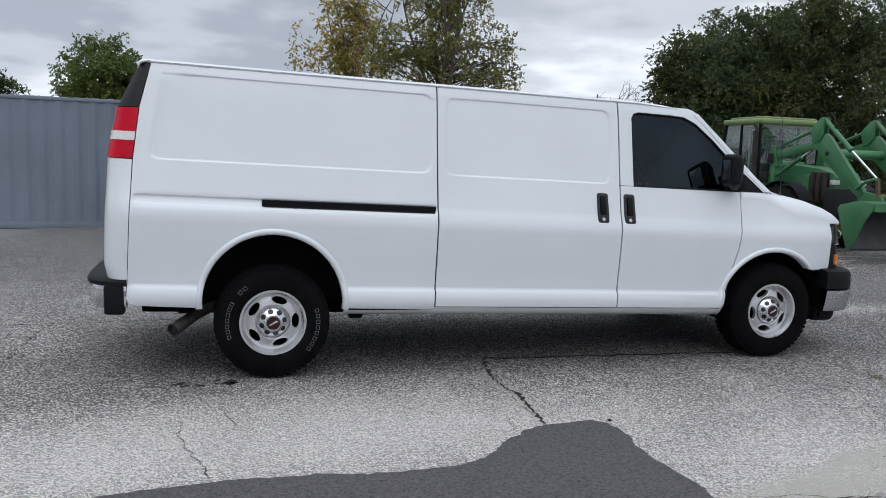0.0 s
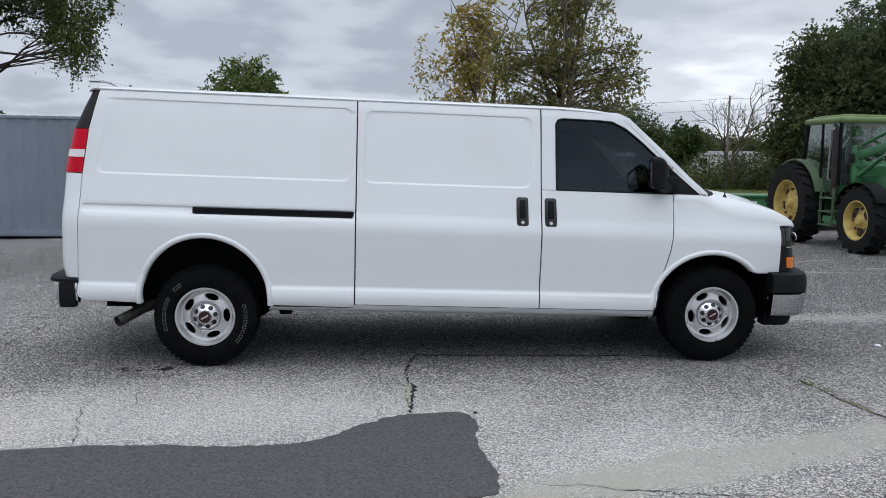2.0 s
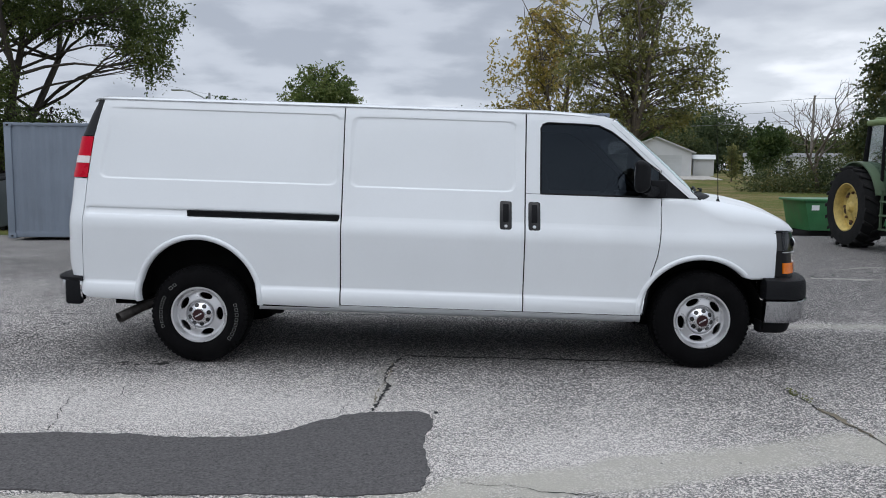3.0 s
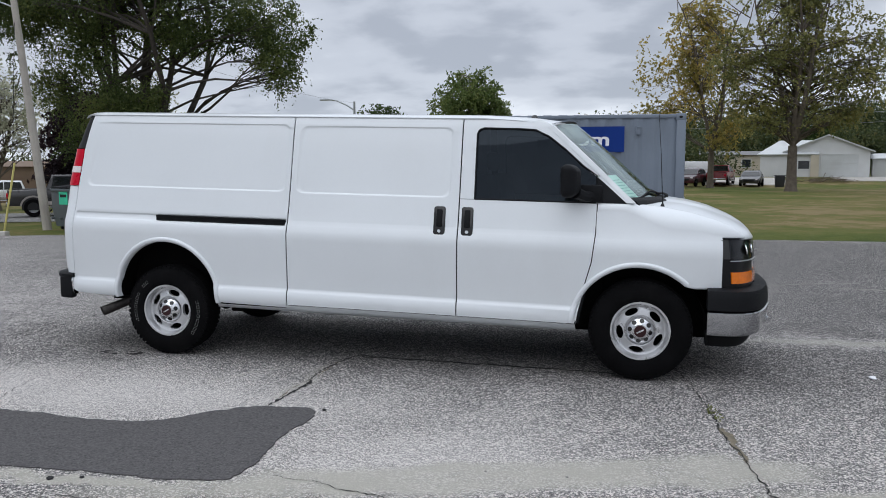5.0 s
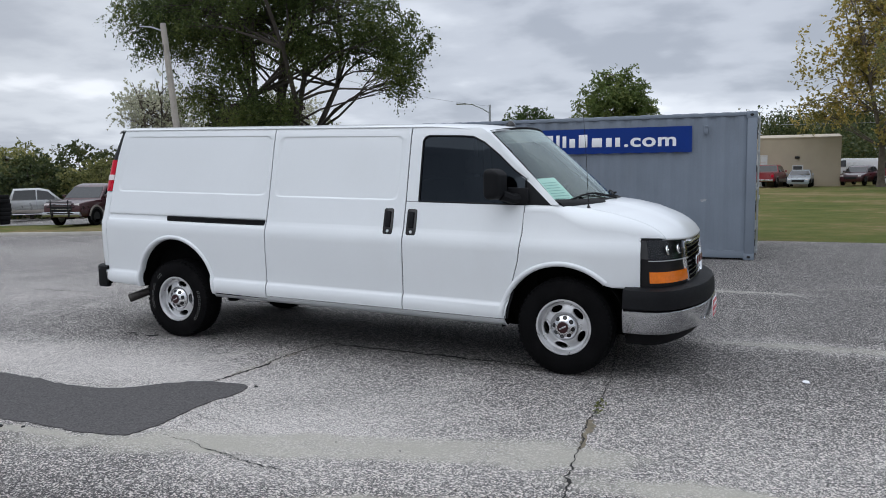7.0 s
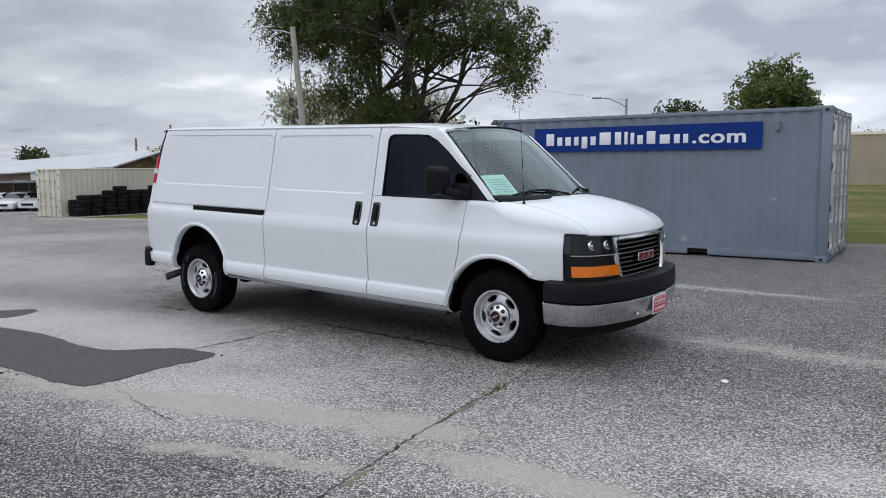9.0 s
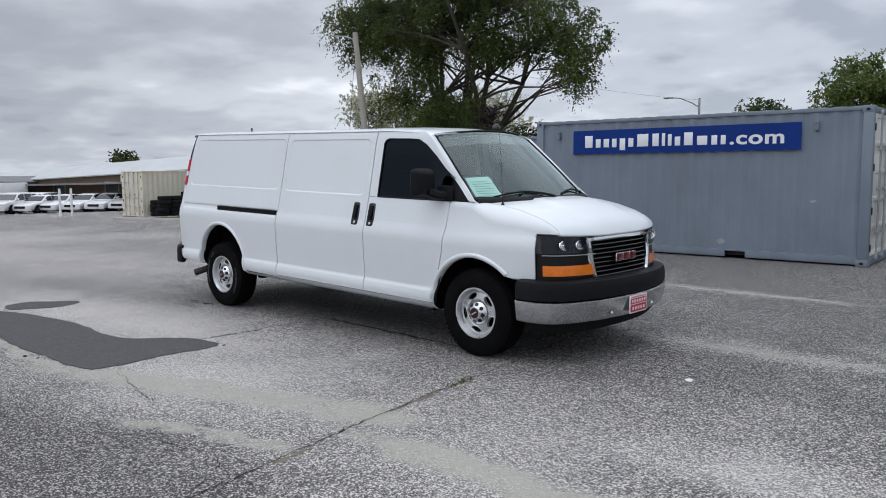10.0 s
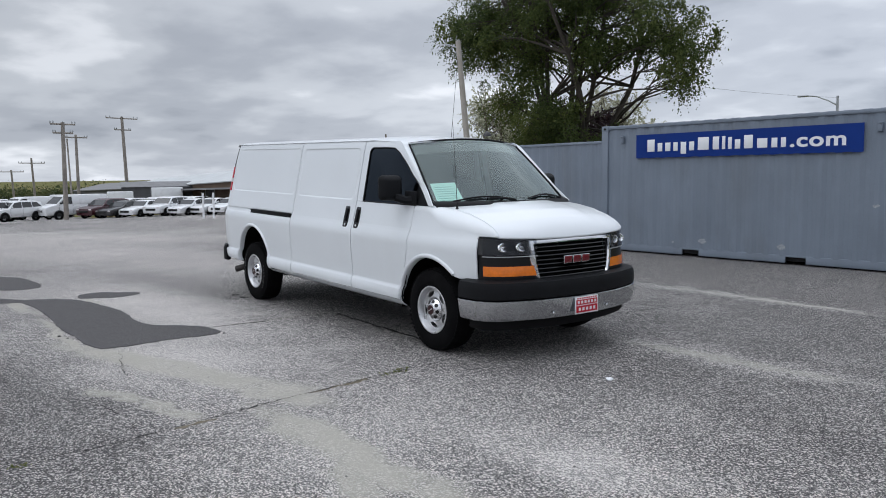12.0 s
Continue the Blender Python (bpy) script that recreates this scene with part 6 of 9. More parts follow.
# dark wood behind the tractor
for i, (x, y, h, r) in enumerate([(27.2, 38.0, 10.6, 3.0), (28.6, 36.0, 10.2, 3.3), (30.6, 35.0, 11.9, 3.3), (33.0, 34.0, 14.0, 4.0), (37.5, 30.5, 13.6, 4.2), (31.0, 39.0, 13.0, 3.9), (42.0, 27.0, 12.6, 4.3), (46.5, 22.0, 13.0, 4.3), (36.0, 37.0, 14.2, 4.3)]):
    tree(stand(x, y), [(0, 0, h * 0.62, r, r * 0.9, h * 0.38), (-r * 0.5, -0.4, h * 0.34, r * 0.8, r * 0.7, h * 0.24), (r * 0.5, 0, h * 0.3, r * 0.8, r * 0.7, h * 0.24), (0, -0.8, h * 0.14, r * 0.95, r * 0.8, h * 0.16)], 2.0, 0.24, LEAF_THICKET if i % 3 else LEAF_WOODS, DARK_BARK,
         "dense dark green tree in the wood beyond the lot", 40 + i, clumps=330, per=180, leaf=0.13, clump_r=0.60, limbs=24, fill=0.5, droop=0.4)
tree(stand(31.9, 77.2), [(0, 0, 2.9, 0.9, 0.8, 1.9), (0.3, 0, 1.1, 1.0, 0.8, 0.9)], 0.8, 0.07, LEAF_OLIVE, BARK, "small yellow-green tree near the drive", 61, clumps=60, per=80, leaf=0.14, clump_r=0.4, limbs=14, grow=0.9)
for i, (x, y, h, r) in enumerate([(37.4, 81.0, 6.3, 2.2), (31.6, 93.0, 5.0, 2.6), (26.5, 95.0, 7.2, 3.2)]):
    tree(stand(x, y), [(0, 0, h * 0.58, r, r * 0.9, h * 0.40), (-r * 0.4, 0, h * 0.32, r * 0.8, r * 0.7, h * 0.26)], 1.8, 0.2, LEAF_DARK if i % 2 == 0 else LEAF_WOODS, DARK_BARK, "rounded dark green tree beyond the field", 160 + i, clumps=150, per=110, leaf=0.2, clump_r=0.6, limbs=14, fill=0.5)
tree(stand(-72.0, 33.5), [(0, 0, 4.6, 2.0, 1.6, 1.6)], 2.2, 0.16, LEAF_WOODS, BARK, "small olive tree behind the shop roof", 62, clumps=60, per=90, leaf=0.18, clump_r=0.5, limbs=14)
# bare tree beside the wood
def bare_tree(at, high, r, label, seed):
    """A leafless tree: boughs that fork again and again into upward twigs."""
    rng = np.random.default_rng(seed)
    t = thing("bare_tree", at, label, "tree")
    bm = bmesh.new()

    def grow(p, d, length, r, level):
        line, q = [p], d.copy()
        for k in range(4):
            q = (q + Vector(rng.normal(size=3)) * 0.10 + Vector((0, 0, 0.07))).normalized()
            line.append(line[-1] + q * length / 4)
        tube(bm, line, [r * (1 - 0.45 * k / 4) for k in range(5)], 6 if level < 2 else 3, cap=False)
        if level == 5:
            return
        for k in range(3 if level < 4 else 2):
            side = Vector(rng.normal(size=3)).cross(q).normalized()
            f = (4, 3, 2)[k]
            grow(line[f], (q + side * (0.55 + 0.45 * rng.random())).normalized(), length * (0.64 + 0.2 * rng.random()), max(0.010, r * 0.62), level + 1)

    grow(Vector((0, 0, -0.2)), Vector((0, 0, 1)), high * 0.27, r, 0)
    part("trunk", translate_up(bm, at), BARK, t)
    return t


bare_tree(stand(28.3, 50.0), 10.8, 0.19, "small bare leafless tree", 60)
# thin half-bare tree that rises above the wood
for x, y, h, seed in ((39.0, 43.5, 14.5, 66), (44.0, 41.0, 15.5, 67)):
    tree(stand(x, y), [(0, 0, h * 0.66, 3.4, 2.6, h * 0.32), (-2.0, 0, h * 0.55, 1.8, 1.5, 2.2), (2.2, 0, h * 0.6, 1.8, 1.5, 2.4)], 4.0, 0.2, LEAF_OLIVE, BARK, "tall half-bare tree with thin yellow leaves", seed, clumps=300, per=46, leaf=0.13, clump_r=0.55, forks=5, limbs=170, fill=0.2)
# airy trees and bushes beyond the far street
tree(stand(-33.0, 34.0), [(0, 0, 5.2, 3.6, 2.6, 2.8), (-2.0, 0, 6.0, 2.0, 1.8, 1.8), (2.5, 0, 4.4, 2.0, 1.6, 1.8)], 1.4, 0.20, LEAF_PALE, BARK, "airy tree with thin pale leaves", 71, clumps=170, per=45, leaf=0.12, clump_r=0.6, forks=5, limbs=110, fill=0.3, grow=1.22)
tree(stand(-24.5, 36.0), [(0, 0, 4.8, 3.2, 2.4, 2.6)], 1.4, 0.18, LEAF_PALE, BARK, "airy tree with thin pale leaves", 72, clumps=120, per=45, leaf=0.12, clump_r=0.6, forks=4, limbs=90, fill=0.3, grow=1.15)
for i, (x, y, h, r) in enumerate([(-34.0, 29.5, 4.0, 2.8), (-38.5, 28.0, 4.4, 3.0), (-43.0, 29.5, 5.0, 3.2), (-40.5, 33.5, 5.4, 3.2), (-47.5, 33.0, 5.4, 3.4), (-36.0, 33.0, 4.8, 3.0), (-51.0, 38.0, 6.0, 3.4)]):
    tree(stand(x, y), [(0, 0, h * 0.55, r, r * 0.8, h * 0.45), (-r * 0.5, 0, h * 0.35, r * 0.7, r * 0.6, h * 0.35), (r * 0.5, 0, h * 0.3, r * 0.7, r * 0.6, h * 0.3)], 0.8, 0.12, LEAF_WOODS if i % 2 else LEAF_OLIVE, DARK_BARK,
         "large olive green bush beyond the street", 80 + i, clumps=120, per=95, leaf=0.16, clump_r=0.6, limbs=14, fill=0.55, name="bush", category="bush")
for i, (x, y, big_f) in enumerate([(-22.6, 28.6, 1.45), (-20.6, 29.2, 1.35), (-17.6, 30.6, 1.0)]):
    tree(stand(x, y), [(0, 0, 2.9, 1.8, 1.5, 1.7), (0, 0, 1.3, 2.0, 1.5, 1.4)], 0.6, 0.09, LEAF_PURPLE, DARK_BARK, "dark purple-leaved shrub behind the dumpsters", 95 + i, clumps=150, per=110, leaf=0.12, clump_r=0.42, limbs=12, fill=0.5, grow=big_f, name="shrub", category="shrub")


def woods(name, x0, y0, x1, y1, high, depth, seed, leaves, label, n=160, per=110, leaf=0.30):
    """A far belt of woodland, too far off to tell its trees apart."""
    rng = np.random.default_rng(seed)
    cs, sp = [], []
    for k in range(n):
        f = rng.random()
        x, y = x0 + (x1 - x0) * f + rng.normal() * depth, y0 + (y1 - y0) * f + rng.normal() * depth
        h = high * (0.62 + 0.38 * abs(noise.noise(Vector((f * 9, seed, 0)))) * 2.2)
        r = 1.5 + rng.random() * 1.2
        for q in range(4):
            cs.append((x + rng.normal() * 1.2, y + rng.normal() * 1.2, gz(x, y) + h * (0.12 + 0.88 * rng.random() ** 0.8) - 0.4))
            sp.append(r)
    return quads(name, leaf_cloud(rng, cs, sp, per, leaf, spray=2), leaves, None, label, "stuff")


woods("far_woods", 30, 165, 58, 150, 13, 3, 200, LEAF_THICKET, "distant row of tall dark green trees", 130, 220, 0.36)
woods("far_woods", 60, 152, 150, 110, 8.5, 4, 201, LEAF_WOODS, "distant belt of green and brownish woodland", 220, 200, 0.42)
woods("far_woods", -40, 170, 45, 165, 9, 4, 202, LEAF_WOODS, "distant belt of green and brownish woodland", 160)
woods("far_woods", -140, 90, -60, 140, 8, 4, 203, LEAF_WOODS, "distant belt of woodland behind the street", 160)
woods("far_woods", 4, 108, 34, 118, 9, 3, 206, LEAF_WOODS, "dark trees behind the white house", 190)
woods("far_woods", 10, 90, 15, 100, 4.5, 1.5, 207, LEAF_WOODS, "small olive trees near the house", 16, 90)
woods("far_woods", -170, -2, -160, 36, 3.6, 3, 208, LEAF_WOODS, "distant brownish trees beyond the far row of cars", 110)
woods("field_hedge", 26, 52, 52, 46, 1.6, 1.0, 205, LEAF_WOODS, "dark scrub along the edge of the field", 60, 420, 0.14)


# ---- repairs, cracks, weeds and litter on the asphalt ----
PATCH = surf("fresh_patch", (0.088, 0.084, 0.085), rough=0.92, spec=0.25, vary=0.5, scale=75, fine=160, bump=0.9, bump_scale=85, dirt=(0.17, 0.162, 0.156), dirt_amount=0.45)
CRACK = surf("crack_dark", (0.018, 0.017, 0.016), rough=1.0, vary=0.5, scale=30)


def wobble(pts, step, amp, seed, closed=True):
    """A finer, uneven line through the points of an outline."""
    out = []
    n = len(pts)
    for k in range(n if closed else n - 1):
        p0, p1, p2, p3 = (Vector(pts[(k + d) % n] if closed else pts[min(max(k + d, 0), n - 1)]) for d in (-1, 0, 1, 2))
        m = max(2, int((p2 - p1).length / step))
        for i in range(m):
            t = i / m
            q = 0.5 * (2 * p1 + (p2 - p0) * t + (2 * p0 - 5 * p1 + 4 * p2 - p3) * t * t + (3 * p1 - p0 - 3 * p2 + p3) * t ** 3)
            w = Vector((noise.noise(Vector((q.x * 6, q.y * 6, seed))), noise.noise(Vector((q.x * 6, q.y * 6, seed + 9))))) * amp
            w += Vector((noise.noise(Vector((q.x * 40, q.y * 25, seed))), noise.noise(Vector((q.x * 25, q.y * 25, seed + 9))))) * amp * 0.95
            out.append((q + w)[:])
    if not closed:
        out.append(tuple(pts[-1]))
    return out


def slab(name, outline, material, label, height, seed, amp=0.022):
    pts = wobble(outline, 0.025, amp, seed)
    bm = bmesh.new()
    f = bm.faces.new([bm.verts.new((x, y, gz(x, y) + height)) for x, y in pts])
    low = bmesh.ops.extrude_edge_only(bm, edges=f.edges[:])
    for v in low["geom"]:
        if isinstance(v, bmesh.types.BMVert):
            v.co.z -= height + 0.004
    if f.normal.z < 0:
        bmesh.ops.reverse_faces(bm, faces=bm.faces)
    bmesh.ops.triangulate(bm, faces=[f])
    return alone(name, bm, material, label, "patch", kind="structure", smooth=False)


slab("asphalt_patch", [(-2.05, -2.42), (-1.75, -1.92), (-1.3, -1.76), (-0.62, -1.65), (-0.08, -1.62), (0.5, -1.67), (0.9, -1.60), (1.17, -1.34), (1.43, -1.18), (1.82, -1.20), (1.81, -1.70), (1.83, -2.26), (1.62, -2.41), (1.0, -2.43), (0.44, -2.44), (-0.3, -2.40), (-1.2, -2.40)],
     PATCH, "smooth dark repair patch in the asphalt", 0.007, 3.0)
slab("asphalt_patch", [(-2.15, -1.48), (-1.98, -1.22), (-1.70, -0.98), (-1.50, -1.30), (-1.70, -1.72), (-2.0, -1.75)], PATCH, "small dark repair patch in the asphalt", 0.006, 5.0)
slab("asphalt_patch", [(-5.6, -2.2), (-4.86, -1.95), (-3.5, -1.95), (-3.35, -2.4), (-4.4, -2.75), (-5.5, -2.6)], PATCH, "dark repair patch in the asphalt", 0.006, 7.0)
slab("asphalt_patch", [(-2.6, -2.75), (-2.1, -2.42), (-1.9, -2.5), (-2.2, -2.95)], PATCH, "small dark repair patch in the asphalt", 0.005, 8.0)


def crack(pts, width, seed, material=CRACK, label="dark crack in the asphalt", height=0.003, name="crack"):
    line = wobble(pts, 0.022, 0.028, seed, closed=False)
    bm = bmesh.new()
    rows = []
    for i, (x, y) in enumerate(line):
        a, b = Vector(line[max(i - 1, 0)]), Vector(line[min(i + 1, len(line) - 1)])
        d = (b - a).normalized()
        w = width * (0.25 + 0.9 * abs(noise.noise(Vector((i * 0.21, seed, 0)))) * 2) * min(1, 0.2 + i * 0.3, 0.2 + (len(line) - 1 - i) * 0.3)
        rows.append([(x - d.y * w, y + d.x * w, gz(x, y) + height), (x + d.y * w, y - d.x * w, gz(x, y) + height)])
    sheet(bm, rows)
    return alone(name, bm, material, label, "crack", kind="structure", smooth=False)


SOIL = surf("crack_soil", (0.17, 0.145, 0.105), rough=1.0, vary=0.35, scale=20)
main = [(3.83, 2.7), (4.02, 1.6), (4.22, 0.5), (4.31, -0.2), (4.36, -0.65), (4.38, -1.1), (4.48, -1.75), (4.57, -2.32), (4.64, -2.76), (4.70, -3.17), (4.68, -3.62)]
crack(main, 0.008, 1.0, height=0.004)
crack([(4.39, -0.95), (4.41, -1.25), (4.44, -1.5)], 0.035, 1.5, SOIL, "dry soil in a crack", 0.002, "crack_fill")
crack([(4.6, -2.3), (4.65, -2.6)], 0.03, 1.7, SOIL, "dry soil in a crack", 0.002, "crack_fill")
crack([(3.83, 2.69), (3.86, 3.37), (4.03, 4.01), (4.1, 5.0)], 0.008, 2.0)
crack([(1.44, -1.16), (1.50, -0.68), (1.47, -0.2), (1.56, 0.28), (1.72, 0.33), (2.4, 0.285), (3.3, 0.24), (3.8, 0.2)], 0.018, 3.0)
crack([(1.6, 0.31), (2.4, 0.285), (3.3, 0.24), (3.7, 0.21)], 0.022, 3.2)
crack([(1.44, -1.0), (1.47, -0.5), (1.5, 0.1)], 0.007, 3.4, SOIL, "pale grit along a crack", 0.0015, "crack_fill")
crack([(-4.5, 1.9), (-2.13, 1.95), (-0.79, 2.02), (1.2, 2.1)], 0.014, 4.0)
crack([(-1.82, 0.4), (-1.82, 1.25), (-1.77, 1.95)], 0.007, 5.0)
crack([(-1.6, -0.4), (-1.96, 0.78), (-1.98, 1.67)], 0.007, 6.0)
crack([(1.98, -2.26), (2.25, -2.29), (2.67, -2.40), (2.9, -2.42), (3.14, -2.48)], 0.0045, 7.0)
crack([(3.55, -2.90), (3.79, -2.83), (4.05, -2.80), (4.23, -2.74), (4.40, -2.77), (4.49, -2.87), (4.62, -3.03)], 0.0055, 8.0)
crack([(4.40, -2.77), (4.55, -2.84), (4.72, -2.82), (4.87, -2.87)], 0.004, 9.0)
crack([(3.3, -2.84), (3.42, -2.85), (3.5, -2.9)], 0.004, 9.3)
crack([(4.23, -2.74), (4.20, -2.60), (4.27, -2.48)], 0.003, 9.6)
crack([(1.05, -2.72), (1.18, -2.73), (1.30, -2.68)], 0.005, 9.8)
crack([(1.81, -1.84), (2.03, -1.89), (2.25, -1.92), (2.4, -1.98)], 0.004, 10.0)
crack([(1.23, -1.26), (1.24, -1.1), (1.29, -0.96)], 0.005, 10.2)
crack([(-0.60, -0.62), (-0.57, -1.0), (-0.48, -1.35), (-0.41, -1.58)], 0.0032, 10.4)
crack([(-0.41, -1.1), (-0.30, -0.9), (-0.33, -0.6)], 0.0028, 10.6)
crack([(1.0, 0.75), (1.2, 0.62), (1.45, 0.7), (1.75, 0.55), (2.05, 0.68)], 0.006, 10.8)
crack([(1.2, 0.62), (1.28, 0.45), (1.5, 0.40), (1.72, 0.55)], 0.005, 11.0)
crack([(0.3, 0.95), (0.7, 0.82), (1.0, 0.75), (1.1, 1.0)], 0.005, 11.2)
crack([(4.69, 3.78), (5.3, 4.05), (6.06, 4.25), (6.9, 4.2)], 0.008, 11.4)
crack([(5.2, 6.2), (6.0, 6.8), (6.7, 6.6), (7.5, 7.1), (8.6, 6.9)], 0.009, 11.6)
crack([(6.7, 6.6), (6.9, 5.7), (7.6, 5.0)], 0.006, 11.8)
crack([(-3.6, -0.2), (-2.9, 0.15), (-2.2, 0.1), (-1.79, 0.63)], 0.006, 12.2)
crack([(-1.92, 1.47), (-2.4, 1.3), (-3.0, 1.45)], 0.005, 12.4)
# dark spots of a dried spill behind the rear wheel
rng = np.random.default_rng(14)
bm = bmesh.new()
for _ in range(16):
    cx, cy, r = rng.uniform(-0.66, -0.24), -0.02 + rng.normal() * 0.035, 0.010 + 0.016 * rng.random()
    ring = [bm.verts.new((cx + 1.5 * r * math.cos(a) * (0.6 + 0.6 * rng.random()), cy + r * math.sin(a) * (0.6 + 0.6 * rng.random()), gz(cx, cy) + 0.003)) for a in (2 * math.pi * k / 9 for k in range(9))]
    bm.faces.new(ring)
alone("spill_mark", bm, CRACK, "scattered dark dried spill spots on the asphalt", "stain", kind="stuff", smooth=False)
crack([(5.4, 0.42), (5.6, 0.50), (5.95, 0.44)], 0.009, 12.0)
crack([(4.6, 8.0), (4.9, 6.9), (5.4, 6.4), (6.4, 6.2)], 0.01, 13.0)
crack([(6.3, 4.2), (7.4, 5.6), (8.2, 7.4)], 0.008, 14.0)

# weeds in the crack
WEED = leafy("weed_leaves", [(0.1, (0.09, 0.12, 0.035)), (0.6, (0.18, 0.20, 0.06)), (1.0, (0.28, 0.26, 0.10))])
rng = np.random.default_rng(5)
for x, y, n, s in ((4.368, -0.62, 110, 0.045), (4.385, -0.78, 48, 0.035), (4.74, -3.5, 56, 0.05)):
    cs = [(rng.normal() * 0.014, rng.normal() * 0.04, 0.006 + 0.012 * rng.random()) for _ in range(n // 8)]
    w = thing("weed", (x, y, gz(x, y)), "small green weeds growing in a crack", "weed")
    quads("leaves", leaf_cloud(rng, cs, [0.018] * len(cs), 8, 0.013, spray=4), WEED, w)

# pebbles and litter
bm = bmesh.new()
for _ in range(240):
    x, y = rng.uniform(-3, 8), rng.uniform(-3.6, 1.5)
    r = 0.003 + 0.005 * rng.random() ** 2
    b = bmesh.ops.create_icosphere(bm, subdivisions=1, radius=r)
    bmesh.ops.transform(bm, matrix=Matrix.Translation((x, y, gz(x, y) + r * 0.5)) @ Matrix.Diagonal((1.3, 1, 0.7, 1)), verts=b["verts"])
ob = alone("loose_grit", bm, surf("grit", (0.2, 0.19, 0.18), 0.9, vary=0.3, island=0.6), "scattered loose grit and chips on the asphalt", kind="stuff")
for x, y, r, mat, lab in ((5.66, 0.47, 0.035, SIGN_WHITE, "small white scrap of litter"), (1.86, -1.16, 0.018, DARK, "small black pebble on asphalt"), (0.9, -2.55, 0.022, DARK, "small black pebble on asphalt"), (1.05, -2.5, 0.016, DARK, "small black pebble on asphalt")):
    bm = bmesh.new()
    b = bmesh.ops.create_icosphere(bm, subdivisions=2, radius=r)
    for v in bm.verts:
        v.co *= 0.8 + 0.4 * noise.noise(v.co * 40)
        v.co.z *= 0.45
    alone("litter" if mat is SIGN_WHITE else "pebble", bm, mat, lab, "litter", at=(0, 0, 0)).location = (x, y, gz(x, y) + r * 0.35)


# ---- green tractor with a front loader ----
JD_GREEN = surf("farm_green_paint", (0.040, 0.165, 0.062), rough=0.45, vary=0.2, scale=3, coat=0.2, dirt=(0.10, 0.12, 0.07), dirt_amount=0.45)
CAB_GREEN = surf("faded_green_paint", (0.16, 0.225, 0.085), rough=0.6, vary=0.2, scale=3, dirt=(0.2, 0.22, 0.14), dirt_amount=0.4)
FARM_YELLOW = surf("faded_yellow_rim", (0.58, 0.44, 0.13), rough=0.6, vary=0.2, scale=8, dirt=(0.12, 0.09, 0.05), dirt_amount=0.6)
FENDER_GREEN = surf("dull_green_paint", (0.085, 0.13, 0.075), rough=0.6, vary=0.2, scale=3, dirt=(0.15, 0.16, 0.11), dirt_amount=0.4)
FARM_RUBBER = surf("dusty_tractor_rubber", (0.016, 0.016, 0.0165), rough=0.9, spec=0.15, vary=0.3, scale=6, bump=0.2, bump_scale=90, dirt=(0.05, 0.047, 0.042), dirt_amount=0.3)
RUST = surf("rusty_steel", (0.12, 0.07, 0.045), rough=0.85, vary=0.4, scale=8)
DARK_RUST = surf("greasy_rust", (0.045, 0.028, 0.022), rough=0.8, vary=0.5, scale=9, dirt=(0.10, 0.055, 0.035), dirt_amount=0.4)
CAB_GLASS = glass("cab_glass", (0.80, 0.86, 0.84), (0.9, 0.9, 0.9), face_on=0.09)
tractor = thing("tractor", (0, 0, 0), "green farm tractor with cab, yellow rims and a front loader", "tractor")


